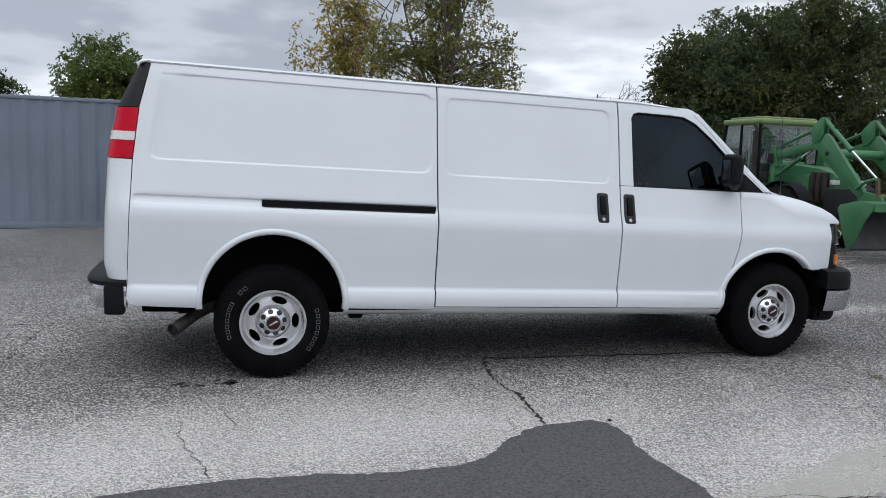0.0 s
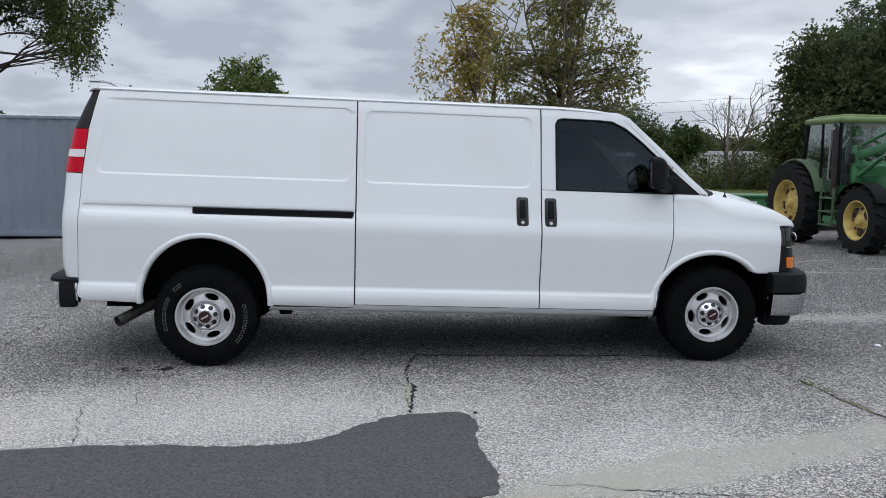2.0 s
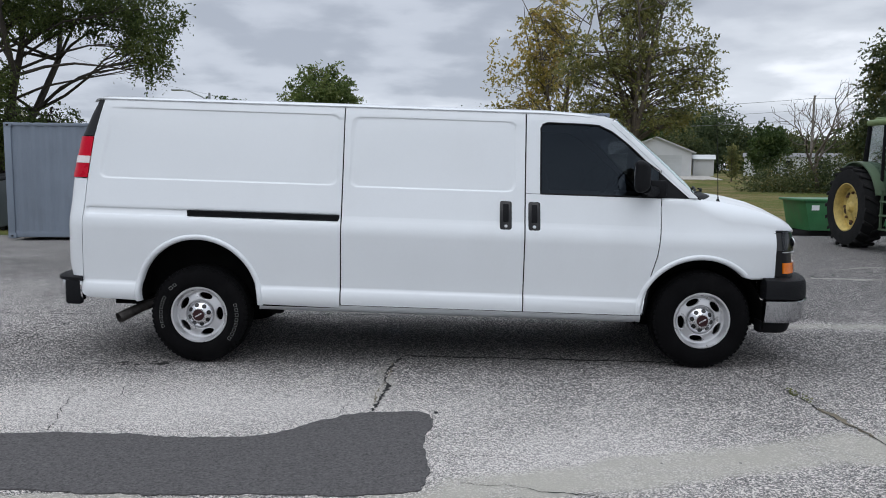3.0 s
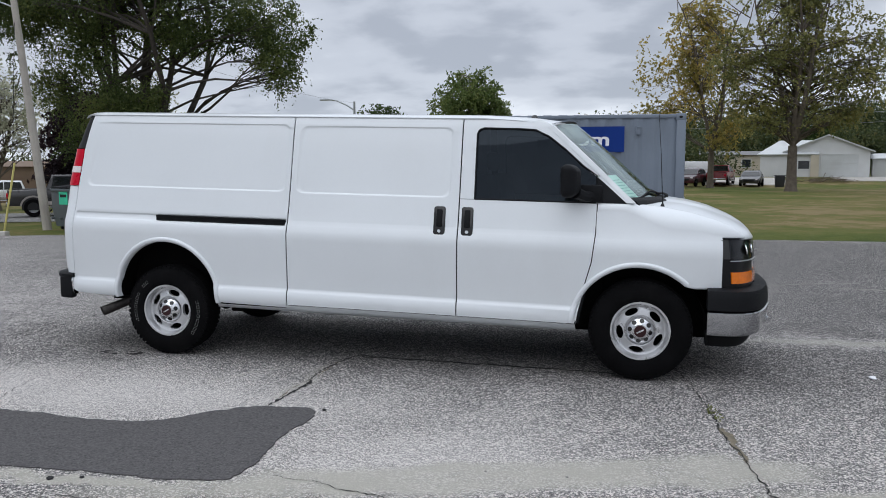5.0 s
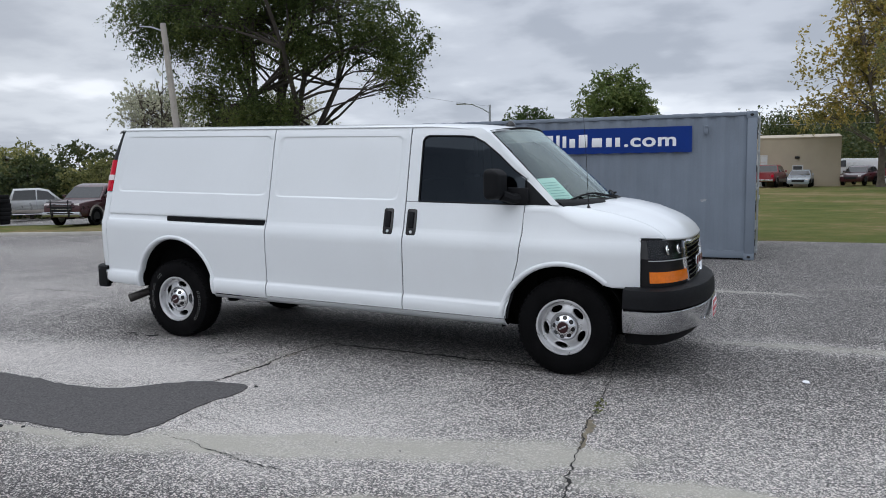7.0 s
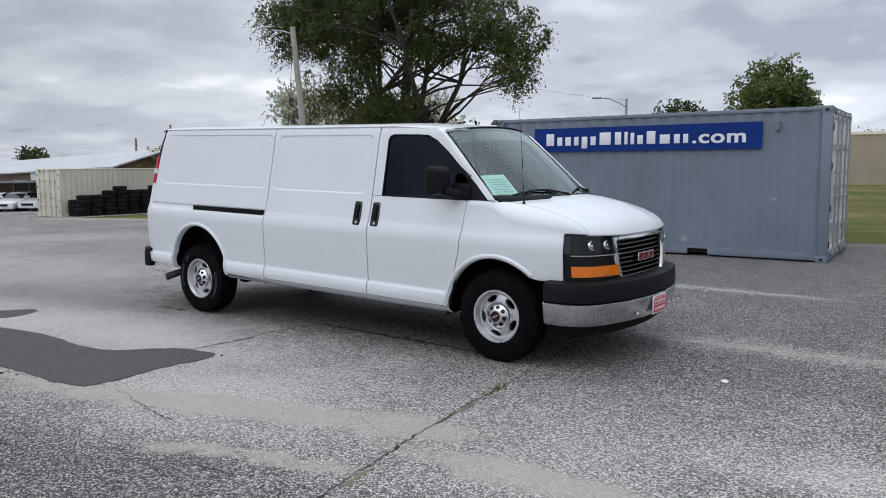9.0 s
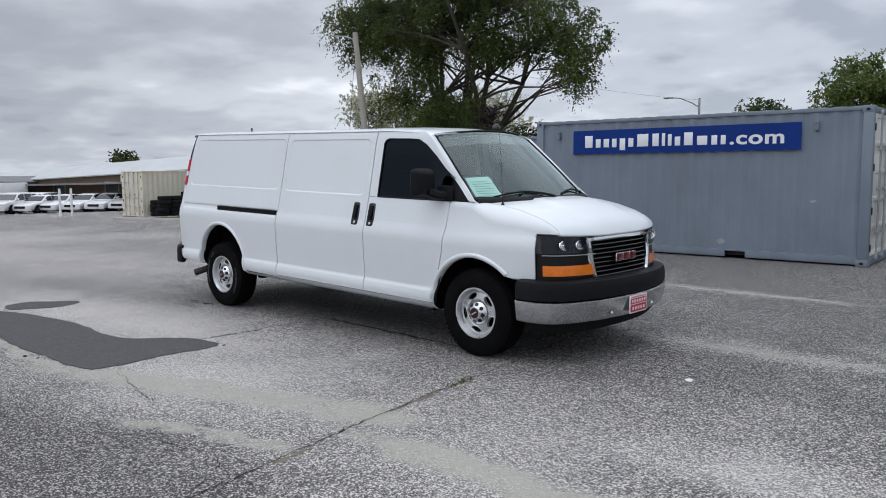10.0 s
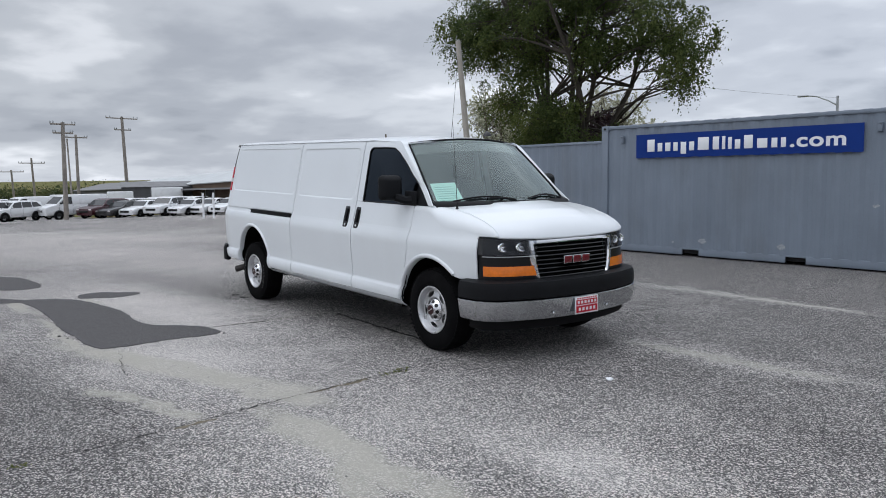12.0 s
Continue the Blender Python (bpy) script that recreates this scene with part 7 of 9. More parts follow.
def lug_wheel(x, y, z, R, W, rim_r, lugs):
    m = Matrix.Translation((x, y, z)) @ pose(0, 0, 0, 90)
    bm = bmesh.new()
    h = W / 2
    lathe(bm, [(rim_r, -h * 0.8), (rim_r + 0.03, -h * 0.95), (R * 0.80, -h), (R * 0.93, -h * 0.92), (R * 0.955, -h * 0.5), (R * 0.955, h * 0.5), (R * 0.93, h * 0.92), (R * 0.80, h), (rim_r + 0.03, h * 0.95), (rim_r, h * 0.8)], 48, m)
    tyre = part("wheel", bm, FARM_RUBBER, tractor, "large lugged black tractor tyre", 30)
    for s in (-1, 1):
        lug = None
        for k in range(lugs):
            turn = m @ Matrix.Rotation(2 * math.pi * (k + (0.5 if s > 0 else 0)) / lugs, 4, "Z")
            if lug is None:
                bm = bmesh.new()
                box(bm, R * 0.93, R, -0.032, 0.032, 0.0, h, 0.006, 1, m=shear_yz(0.55))
                if s < 0:
                    bmesh.ops.scale(bm, vec=(1, 1, -1), verts=bm.verts)
                    bmesh.ops.reverse_faces(bm, faces=bm.faces)
                lug = part("lug", bm, FARM_RUBBER, tyre)
                lug.matrix_basis = turn
            else:
                again(lug, turn)
    s = -1 if y < 0 else 1
    bm = bmesh.new()
    lathe(bm, [(rim_r + 0.02, -h * 0.85), (rim_r - 0.02, -h * 0.7), (rim_r - 0.05, 0), (rim_r - 0.06, h * 0.2), (rim_r * 0.7, h * 0.1), (rim_r * 0.45, h * 0.35), (0.12, h * 0.38), (0.10, h * 0.5), (0.07, h * 0.72), (0, h * 0.74)], 36, m @ Matrix.Diagonal((1, 1, -s, 1)))
    lathe(bm, [(rim_r + 0.02, h * 0.9), (rim_r, h * 0.92), (rim_r - 0.03, h * 0.7), (rim_r - 0.05, 0)], 36, m @ Matrix.Diagonal((1, 1, -s, 1)))
    rim = part("rim", bm, FARM_YELLOW, tyre, "faded yellow rim")
    for k in range(8):
        bm = bmesh.new()
        a = 2 * math.pi * k / 8
        lathe(bm, [(0.028, h * 0.3), (0.026, h * 0.5), (0, h * 0.52)], 8, m @ Matrix.Diagonal((1, 1, -s, 1)) @ Matrix.Translation((rim_r * 0.62 * math.cos(a), rim_r * 0.62 * math.sin(a), -h * 0.1)))
        part("rim_bolt", bm, RUST, rim)
    # shaded openings painted as dark patches on the dished disc, and a stained hub
    n, r0, r1, wide = (6, 0.60, 0.80, 22) if R > 0.7 else (3, 0.40, 0.86, 62)
    face = m @ Matrix.Diagonal((1, 1, -s, 1))
    for k in range(n):
        bm = bmesh.new()
        rows = []
        for q in range(7):
            a = radians(360 * (k + 0.25) / n + wide * (q / 6 - 0.5))
            pinch = 0.5 + 0.5 * math.sin(math.pi * q / 6) ** 0.5
            mid_r, half = (r0 + r1) / 2, (r1 - r0) / 2 * pinch
            rows.append([face @ Vector((rim_r * rr * math.cos(a), rim_r * rr * math.sin(a), lerp([(0.12, h * 0.38), (rim_r * 0.45, h * 0.35), (rim_r * 0.7, h * 0.1), (rim_r - 0.06, h * 0.2)], rim_r * rr) + 0.006)) for rr in (mid_r - half, mid_r, mid_r + half)])
        sheet(bm, rows)
        part("rim_opening", bm, DARK_RUST, rim, "dark patch painted as a shaded opening in the rim")


def shear_yz(k):
    m = Matrix.Identity(4)
    m[1][2] = k
    return m


for sy in (-1, 1):
    lug_wheel(0.0, sy * 0.80, 0.80, 0.80, 0.44, 0.46, 20)
    lug_wheel(2.27, sy * 0.78, 0.60, 0.60, 0.36, 0.34, 18)
bm = bmesh.new()
tube(bm, [(0, -0.8, 0.8), (0, 0.8, 0.8)], 0.11, 12)
box(bm, -0.35, 1.2, -0.28, 0.28, 0.55, 1.15, 0.05)
box(bm, 1.0, 2.75, -0.24, 0.24, 0.62, 1.1, 0.04)
tube(bm, [(2.27, -0.8, 0.6), (2.27, 0.8, 0.6)], 0.08, 10)
part("chassis", bm, JD_GREEN, tractor)
bm = bmesh.new()
rows = []
for x, zt, w in ((1.35, 1.62, 0.36), (1.9, 1.60, 0.36), (2.5, 1.55, 0.35), (2.85, 1.48, 0.33), (2.95, 1.38, 0.31)):
    rows.append([(x, -w, 1.02), (x, -w, zt - 0.12), (x, -w * 0.85, zt - 0.02), (x, 0, zt), (x, w * 0.85, zt - 0.02), (x, w, zt - 0.12), (x, w, 1.02)])
sheet(bm, rows)
bm.faces.new([bm.verts.new(p) for p in rows[-1]])
bmesh.ops.remove_doubles(bm, verts=bm.verts, dist=1e-4)
bmesh.ops.recalc_face_normals(bm, faces=bm.faces)
part("hood", bm, JD_GREEN, tractor, "green engine hood")
bm = bmesh.new()
box(bm, 2.40, 2.86, -0.368, -0.345, 0.90, 1.46, 0.01)
part("side_opening", bm, DARK, tractor)
for x0, x1, z0 in ((2.42, 2.50, 0.92), (2.57, 2.66, 0.90), (2.74, 2.84, 0.96)):
    bm = bmesh.new()
    box(bm, x0, x1, -0.39, -0.36, z0, 1.44, 0.008)
    part("engine_guard", bm, DARK_RUST, tractor, "rusty upright guard strip")
bm = bmesh.new()
box(bm, 1.48, 2.38, -0.385, -0.352, 1.02, 1.40, 0.012)
part("side_panel", bm, JD_GREEN, tractor, "green engine side panel")
for y in (-0.30, 0.30):
    bm = bmesh.new()
    box(bm, 2.92, 2.975, y - 0.09, y + 0.09, 1.24, 1.33, 0.012)
    part("headlight", bm, CLEAR_LENS, tractor)
bm = bmesh.new()
box(bm, 2.84, 3.14, -0.45, 0.45, 0.62, 1.18, 0.04)
part("front_weight", bm, DARK, tractor, "dark front weights")
# cab
bm = bmesh.new()
box(bm, 0.12, 1.38, -0.77, 0.77, 2.38, 2.50, 0.05, 3)
box(bm, 0.22, 1.28, -0.66, 0.66, 2.48, 2.545, 0.03)
part("cab_roof", bm, CAB_GREEN, tractor, "faded green cab roof")
for y in (-0.70, 0.70):
    for (x0, z0), (x1, z1), r in (((0.02, 1.30), (0.18, 2.42), 0.045), ((0.72, 1.20), (0.70, 2.42), 0.028), ((1.32, 1.20), (1.28, 2.42), 0.035)):
        bm = bmesh.new()
        tube(bm, [(x0, y * 1.02, z0), (x1, y, z1)], r, 8)
        part("cab_post", bm, BLACK_PLASTIC, tractor)
    for pts in ([(0.06, 1.42), (0.70, 1.26), (0.69, 2.40), (0.19, 2.40)], [(0.73, 1.02), (1.30, 1.02), (1.27, 2.40), (0.72, 2.40)]):
        bm = bmesh.new()
        prism(bm, pts, 0.006, Matrix.Translation((0, y, 0)) @ pose(0, 0, 0, 90))
        part("cab_window", bm, CAB_GLASS, tractor, "cab side window")
for x, z0 in ((1.30, 1.62), (0.10, 1.42)):
    bm = bmesh.new()
    box(bm, x - 0.003, x + 0.003, -0.66, 0.66, z0, 2.40)
    part("cab_window", bm, CAB_GLASS, tractor, "cab window")
bm = bmesh.new()
box(bm, 0.10, 1.32, -0.68, 0.68, 1.05, 1.24, 0.04)
box(bm, 1.22, 1.36, -0.40, 0.40, 1.2, 1.66, 0.04)
part("cab_base", bm, JD_GREEN, tractor)
bm = bmesh.new()
box(bm, 0.35, 0.80, -0.26, 0.26, 1.25, 1.40, 0.05)
box(bm, 0.28, 0.42, -0.25, 0.25, 1.38, 1.95, 0.05)
part("seat", bm, CLOTH, tractor)
bm = bmesh.new()
lathe(bm, [(0.19 + 0.014 * math.cos(a), 0.014 * math.sin(a)) for a in (2 * math.pi * k / 8 for k in range(8))], 22, Matrix.Translation((1.05, 0, 1.78)) @ pose(0, 0, 0, 0, -40), close=True)
tube(bm, [(1.2, 0, 1.4), (1.05, 0, 1.78)], 0.03, 6)
part("steering_wheel", bm, BLACK_PLASTIC, tractor)
for y0, y1 in ((-1.02, -0.56), (0.56, 1.02)):
    bm = bmesh.new()
    rows = []
    for k in range(13):
        a = radians(122 - 105 * k / 12)
        rows.append([(0.88 * math.cos(a), y, 0.80 + 0.88 * math.sin(a)) for y in ((y0 + 0.14, y0 + 0.16, y1 - 0.03, y1) if y0 < 0 else (y0, y0 + 0.03, y1 - 0.16, y1 - 0.14))])
    sheet(bm, rows)
    thicken(bm, bm.faces[:], 0.03)
    part("fender", bm, FENDER_GREEN, tractor, "dull green rear fender")
    bm = bmesh.new()
    rows = []
    for k in range(11):
        a = radians(160 - 130 * k / 10)
        rows.append([(2.27 + 0.67 * math.cos(a), y, 0.60 + 0.67 * math.sin(a)) for y in (y0 + 0.06, y1 - 0.1)])
    sheet(bm, rows)
    thicken(bm, bm.faces[:], 0.012)
    part("front_mudguard", bm, BLACK_PLASTIC, tractor)
bm = bmesh.new()
tube(bm, [(1.33, -0.80, 1.0), (1.28, -0.80, 2.24)], 0.055, 10)
tube(bm, [(1.28, -0.80, 2.22), (1.28, -0.78, 2.30), (1.24, -0.80, 2.36)], 0.034, 8)
part("exhaust_stack", bm, surf("sooty_steel", (0.028, 0.022, 0.02), rough=0.85, vary=0.4, scale=8), tractor, "dark sooty exhaust stack")
bm = bmesh.new()
tube(bm, [(1.20, -0.72, 1.25), (1.15, -0.82, 1.32), (1.15, -0.82, 1.5), (1.17, -0.82, 2.15), (1.19, -0.82, 2.24), (1.26, -0.80, 2.27)], 0.018, 6)
part("grab_rail", bm, GALV, tractor)
bm = bmesh.new()
for z in (0.42, 0.68, 0.94):
    box(bm, 0.95, 1.38, -0.86, -0.62, z, z + 0.03, 0.005)
for x in (0.95, 1.36):
    box(bm, x, x + 0.03, -0.84, -0.80, 0.42, 1.15)
part("step", bm, FENDER_GREEN, tractor, "dull green cab steps")
# loader: twin bent arms with a gusset post on each knee
STEEL_HOSE = surf("grey_hose", (0.10, 0.105, 0.11), rough=0.5, vary=0.2, scale=8)
WORN_STEEL = surf("worn_bucket_steel", (0.055, 0.056, 0.058), rough=0.6, vary=0.35, scale=5, dirt=(0.12, 0.10, 0.08), dirt_amount=0.3)
for y in (-0.57, 0.57):
    s = -1 if y < 0 else 1
    bm = bmesh.new()
    prism(bm, [(1.58, 1.80), (1.60, 1.72), (1.69, 1.68), (2.64, 1.88), (2.78, 1.86), (2.94, 1.70), (3.74, 1.10), (3.86, 1.06), (3.95, 1.14), (3.89, 1.24), (3.06, 2.10), (2.97, 2.16), (2.86, 2.14), (2.72, 2.04), (1.68, 1.84)], 0.085, Matrix.Translation((0, y + 0.0425, 0)) @ pose(0, 0, 0, 90), 0.010)
    arm = part("loader_arm", bm, JD_GREEN, tractor, "green bent loader arm")
    bm = bmesh.new()
    lathe(bm, [(0.0, -0.062), (0.036, -0.060), (0.040, -0.052), (0.040, 0.052), (0.036, 0.060), (0.0, 0.062)], 14, Matrix.Translation((3.04, y, 1.80)) @ pose(0, 0, 0, 90))
    part("pivot_pin", bm, DARK, arm)
    for dy in (-0.055, 0.055):
        bm = bmesh.new()
        prism(bm, [(2.60, 2.24), (2.68, 1.98), (2.80, 2.00), (2.93, 2.14), (2.91, 2.28), (2.94, 2.41), (2.89, 2.46), (2.81, 2.43)], 0.018, Matrix.Translation((0, y + dy + 0.009, 0)) @ pose(0, 0, 0, 90), 0.004)
        part("gusset_plate", bm, JD_GREEN, arm)
    bm = bmesh.new()
    tube(bm, [(1.60, y, 1.90), (2.66, y, 2.24)], 0.034, 8)
    part("levelling_link", bm, JD_GREEN, tractor)
    bm = bmesh.new()
    box(bm, 1.54, 1.70, y - 0.07, y + 0.07, 0.85, 1.62, 0.02)
    prism(bm, [(1.50, 1.58), (1.74, 1.55), (1.70, 1.93), (1.55, 1.96)], 0.13, Matrix.Translation((0, y + 0.065, 0)) @ pose(0, 0, 0, 90), 0.01)
    part("loader_mast", bm, JD_GREEN, tractor)
    bm = bmesh.new()
    tube(bm, [(1.72, y, 1.39), (2.36, y, 1.73)], 0.040, 10)
    cyl = part("lift_cylinder", bm, JD_GREEN, tractor)
    bm = bmesh.new()
    tube(bm, [(2.34, y, 1.72), (2.64, y, 1.88)], 0.022, 8)
    part("piston_rod", bm, CHROME, cyl)
    bm = bmesh.new()
    tube(bm, [(2.87, y, 2.42), (3.54, y, 1.87)], 0.042, 10)
    tube(bm, [(3.50, y, 1.90), (3.56, y, 1.855)], 0.052, 10)
    cyl = part("tilt_cylinder", bm, JD_GREEN, tractor)
    bm = bmesh.new()
    tube(bm, [(3.54, y, 1.87), (4.16, y, 1.385)], 0.022, 8)
    part("piston_rod", bm, CHROME, cyl)
    bm = bmesh.new()
    tube(bm, [(3.80, y + s * 0.06, 1.20), (4.00, y + s * 0.06, 1.33), (4.20, y + s * 0.06, 1.38)], 0.03, 8)
    part("guide_link", bm, JD_GREEN, tractor)
    bm = bmesh.new()
    tube(bm, [(4.18, y, 1.39), (4.22, y, 1.05)], 0.036, 8)
    part("bucket_link", bm, RUST, tractor, "dull rusty bucket link")
    bm = bmesh.new()
    tube(bm, [(2.86, y - s * 0.03, 2.46), (2.98, y - s * 0.02, 2.53), (3.10, y, 2.44), (3.14, y, 2.24)], 0.012, 6)
    part("hose", bm, DARK, tractor, "black hydraulic hose")
    bm = bmesh.new()
    prism(bm, [(3.78, 1.14), (3.98, 1.16), (4.30, 1.10), (4.34, 1.0), (3.84, 0.92)], 0.06, Matrix.Translation((0, y + 0.03, 0)) @ pose(0, 0, 0, 90), 0.008)
    part("bucket_bracket", bm, JD_GREEN, tractor)
bm = bmesh.new()
tube(bm, [(3.12, -0.57, 1.80), (3.12, 0.57, 1.80)], 0.085, 14)
part("cross_tube", bm, JD_GREEN, tractor)
for k in range(6):
    bm = bmesh.new()
    y = -0.66 + 0.035 * k
    tube(bm, [(1.50, y, 1.50), (1.46 + 0.015 * k, y - 0.04, 1.78), (1.48 + 0.02 * k, y, 2.00 + 0.015 * k), (1.60 + 0.025 * k, y, 2.09 + 0.012 * k), (1.76 + 0.02 * k, y, 2.05), (1.80, y + 0.02, 1.90)], 0.0105, 6)
    part("hose", bm, STEEL_HOSE, tractor, "looped grey hydraulic hose")
bm = bmesh.new()
for x0, x1, z0, z1 in ((1.42, 1.56, 1.22, 1.42), (1.44, 1.54, 1.44, 1.60), (1.58, 1.66, 1.62, 1.80)):
    box(bm, x0, x1, -0.72, -0.58, z0, z1, 0.012)
part("valve_block", bm, DARK, tractor, "dark greasy hydraulic valve block")
plate = [(3.92, 0.87), (3.98, 0.94), (4.30, 1.00), (4.68, 0.99), (4.67, 0.90), (4.52, 0.70), (4.34, 0.34), (4.24, 0.20), (4.18, 0.22), (4.06, 0.48)]
back_line = [(4.68, 0.86), (4.68, 0.99), (4.30, 1.02), (3.98, 0.94), (3.91, 0.86), (4.05, 0.48), (4.20, 0.20)]
bm = bmesh.new()
sheet(bm, [[(x, y, z) for y in (-1.07, 0, 1.07)] for x, z in back_line])
thicken(bm, bm.faces[:], 0.016)
bucket = part("bucket", bm, JD_GREEN, tractor, "green loader bucket held just above the ground")
bm = bmesh.new()
sheet(bm, [[(x, y, z) for y in (-1.05, 0, 1.05)] for x, z in ((4.655, 0.88), (4.645, 0.965), (4.30, 0.985), (4.02, 0.91), (3.96, 0.85), (4.09, 0.48), (4.225, 0.21))])
part("bucket_lining", bm, WORN_STEEL, bucket, "worn bare steel inside of the bucket")
for y in (-1.08, 1.08):
    bm = bmesh.new()
    prism(bm, plate, 0.024, Matrix.Translation((0, y + 0.012, 0)) @ pose(0, 0, 0, 90), 0.004)
    part("side_plate", bm, JD_GREEN, bucket)
bm = bmesh.new()
box(bm, 4.17, 4.29, -1.10, 1.10, 0.185, 0.205, 0.004)
part("cutting_edge", bm, WORN_STEEL, bucket, "bare worn steel cutting edge")
tractor.matrix_basis = Matrix.Translation((11.05, 9.95, gz(10.6, 8.5) - 0.01)) @ pose(0, 0, 0, 0, 0, -90) @ Matrix.Scale(1.03, 4)

# green steel hopper behind the tractor
hopper = thing("hopper", (0, 0, 0), "low green steel hopper on skids", "hopper")
bm = bmesh.new()
prism(bm, [(0.0, 0.14), (2.4, 0.14), (2.75, 0.86), (-0.15, 0.86)], 1.1, pose(0, 0, 0, 90) @ Matrix.Translation((0, 0, -1.1)), 0.015)
part("body", bm, JD_GREEN, hopper)
bm = bmesh.new()
box(bm, -0.22, 2.82, -0.05, 1.15, 0.83, 0.89, 0.012)
part("rim_band", bm, JD_GREEN, hopper)
for y in (0.15, 0.85):
    bm = bmesh.new()
    box(bm, -0.35, 2.6, y, y + 0.1, 0.0, 0.14, 0.01)
    part("skid", bm, DARK, hopper)
bm = bmesh.new()
box(bm, 0.02, 0.20, -0.012, 0.0, 0.62, 0.74)
part("label", bm, SIGN_WHITE, hopper)
hopper.matrix_basis = Matrix.Translation((10.46, 12.4, gz(9.4, 12.0))) @ pose(0, 0, 0, 0, 0, 4)

# dumpsters
DUMP = surf("grey_dumpster_paint", (0.085, 0.10, 0.11), rough=0.6, vary=0.2, scale=2, dirt=(0.16, 0.15, 0.13), dirt_amount=0.35)
MINT = surf("mint_sticker", (0.05, 0.55, 0.33), 0.5)


def dumpster(at, turn, label):
    d = thing("dumpster", (0, 0, 0), label, "dumpster", "dumpsters")
    bm = bmesh.new()
    prism(bm, [(-0.75, 0.10), (0.68, 0.10), (0.80, 0.62), (0.80, 1.15), (-0.75, 1.32)], 1.9, Matrix.Translation((0, 0.95, 0)) @ pose(0, 0, 0, 90), 0.012)
    part("bin", bm, DUMP, d)
    bm = bmesh.new()
    for k in range(5):
        box(bm, -0.76, 0.84, -0.96 + k * 0.465, -0.92 + k * 0.465, 0.3, 0.36, 0.006)
    box(bm, 0.78, 0.84, -0.97, 0.97, 1.08, 1.16, 0.01)
    part("rib", bm, DUMP, d)
    for y in (-0.93, 0.02):
        bm = bmesh.new()
        box(bm, -0.80, 0.84, y, y + 0.91, 1.30, 1.345, 0.02, m=Matrix.Translation((-0.8, 0, 1.3)) @ pose(0, 0, 0, 0, 5) @ Matrix.Translation((0.8, 0, -1.3)))
        part("lid", bm, BLACK_PLASTIC, d, "black plastic lid")
    for y in (-1.02, 0.96):
        bm = bmesh.new()
        box(bm, -0.35, 0.45, y, y + 0.07, 0.72, 0.86, 0.01)
        part("fork_sleeve", bm, DUMP, d)
    bm = bmesh.new()
    box(bm, 0.803, 0.809, -0.50, -0.02, 0.72, 1.08)
    st = part("sticker", bm, MINT, d, "mint green sticker")
    bm = bmesh.new()
    box(bm, 0.809, 0.812, -0.44, -0.08, 0.92, 1.00)
    part("sticker_bar", bm, DARK, st)
    bm = bmesh.new()
    box(bm, 0.803, 0.808, 0.12, 0.26, 0.78, 1.06)
    part("notice", bm, SIGN_WHITE, d, "small pale notice")
    for x in (-0.6, 0.55):
        for y in (-0.8, 0.8):
            bm = bmesh.new()
            lathe(bm, [(0, -0.03), (0.07, -0.03), (0.07, 0.03), (0, 0.03)], 14, Matrix.Translation((x, y, 0.07)) @ pose(0, 0, 0, 90))
            part("caster", bm, DARK, d)
    d.matrix_basis = Matrix.Translation(at) @ pose(0, 0, 0, 0, 0, turn) @ Matrix.Diagonal((1.03, 0.82, 1.1, 1))


dumpster((-12.29, 15.35, gz(-12.7, 15.2)), -106, "dark grey steel dumpster with a mint green sticker")
dumpster((-10.2, 14.9, gz(-10.9, 15.0)), -110, "dark grey steel dumpster with black lids")


# ---- parked vehicles in the background ----
def paint(name, c, metal=0.0):
    return surf(name, c, rough=0.3, metal=metal, vary=0.04, coat=0.7, dirt=[x * 0.7 for x in c], dirt_amount=0.2)


P_WHITE, P_SILVER, P_MAROON = paint("white_car_paint", (0.78, 0.79, 0.80)), paint("silver_car_paint", (0.42, 0.43, 0.44), 0.4), paint("maroon_paint", (0.05, 0.008, 0.014))
P_DARK, P_RED, P_GREY, P_BLUE = paint("charcoal_paint", (0.03, 0.028, 0.03)), paint("red_paint", (0.22, 0.012, 0.018)), paint("pale_blue_paint", (0.30, 0.34, 0.38), 0.3), paint("dark_blue_paint", (0.02, 0.03, 0.06))
CLADDING = surf("champagne_cladding", (0.34, 0.31, 0.29), rough=0.4, metal=0.3, vary=0.08)
CAR_GLASS = surf("car_glass", (0.012, 0.014, 0.016), rough=0.06, vary=0.05, spec=0.8)
ALLOY = surf("alloy_wheel", (0.45, 0.46, 0.47), rough=0.3, metal=0.7, vary=0.1)
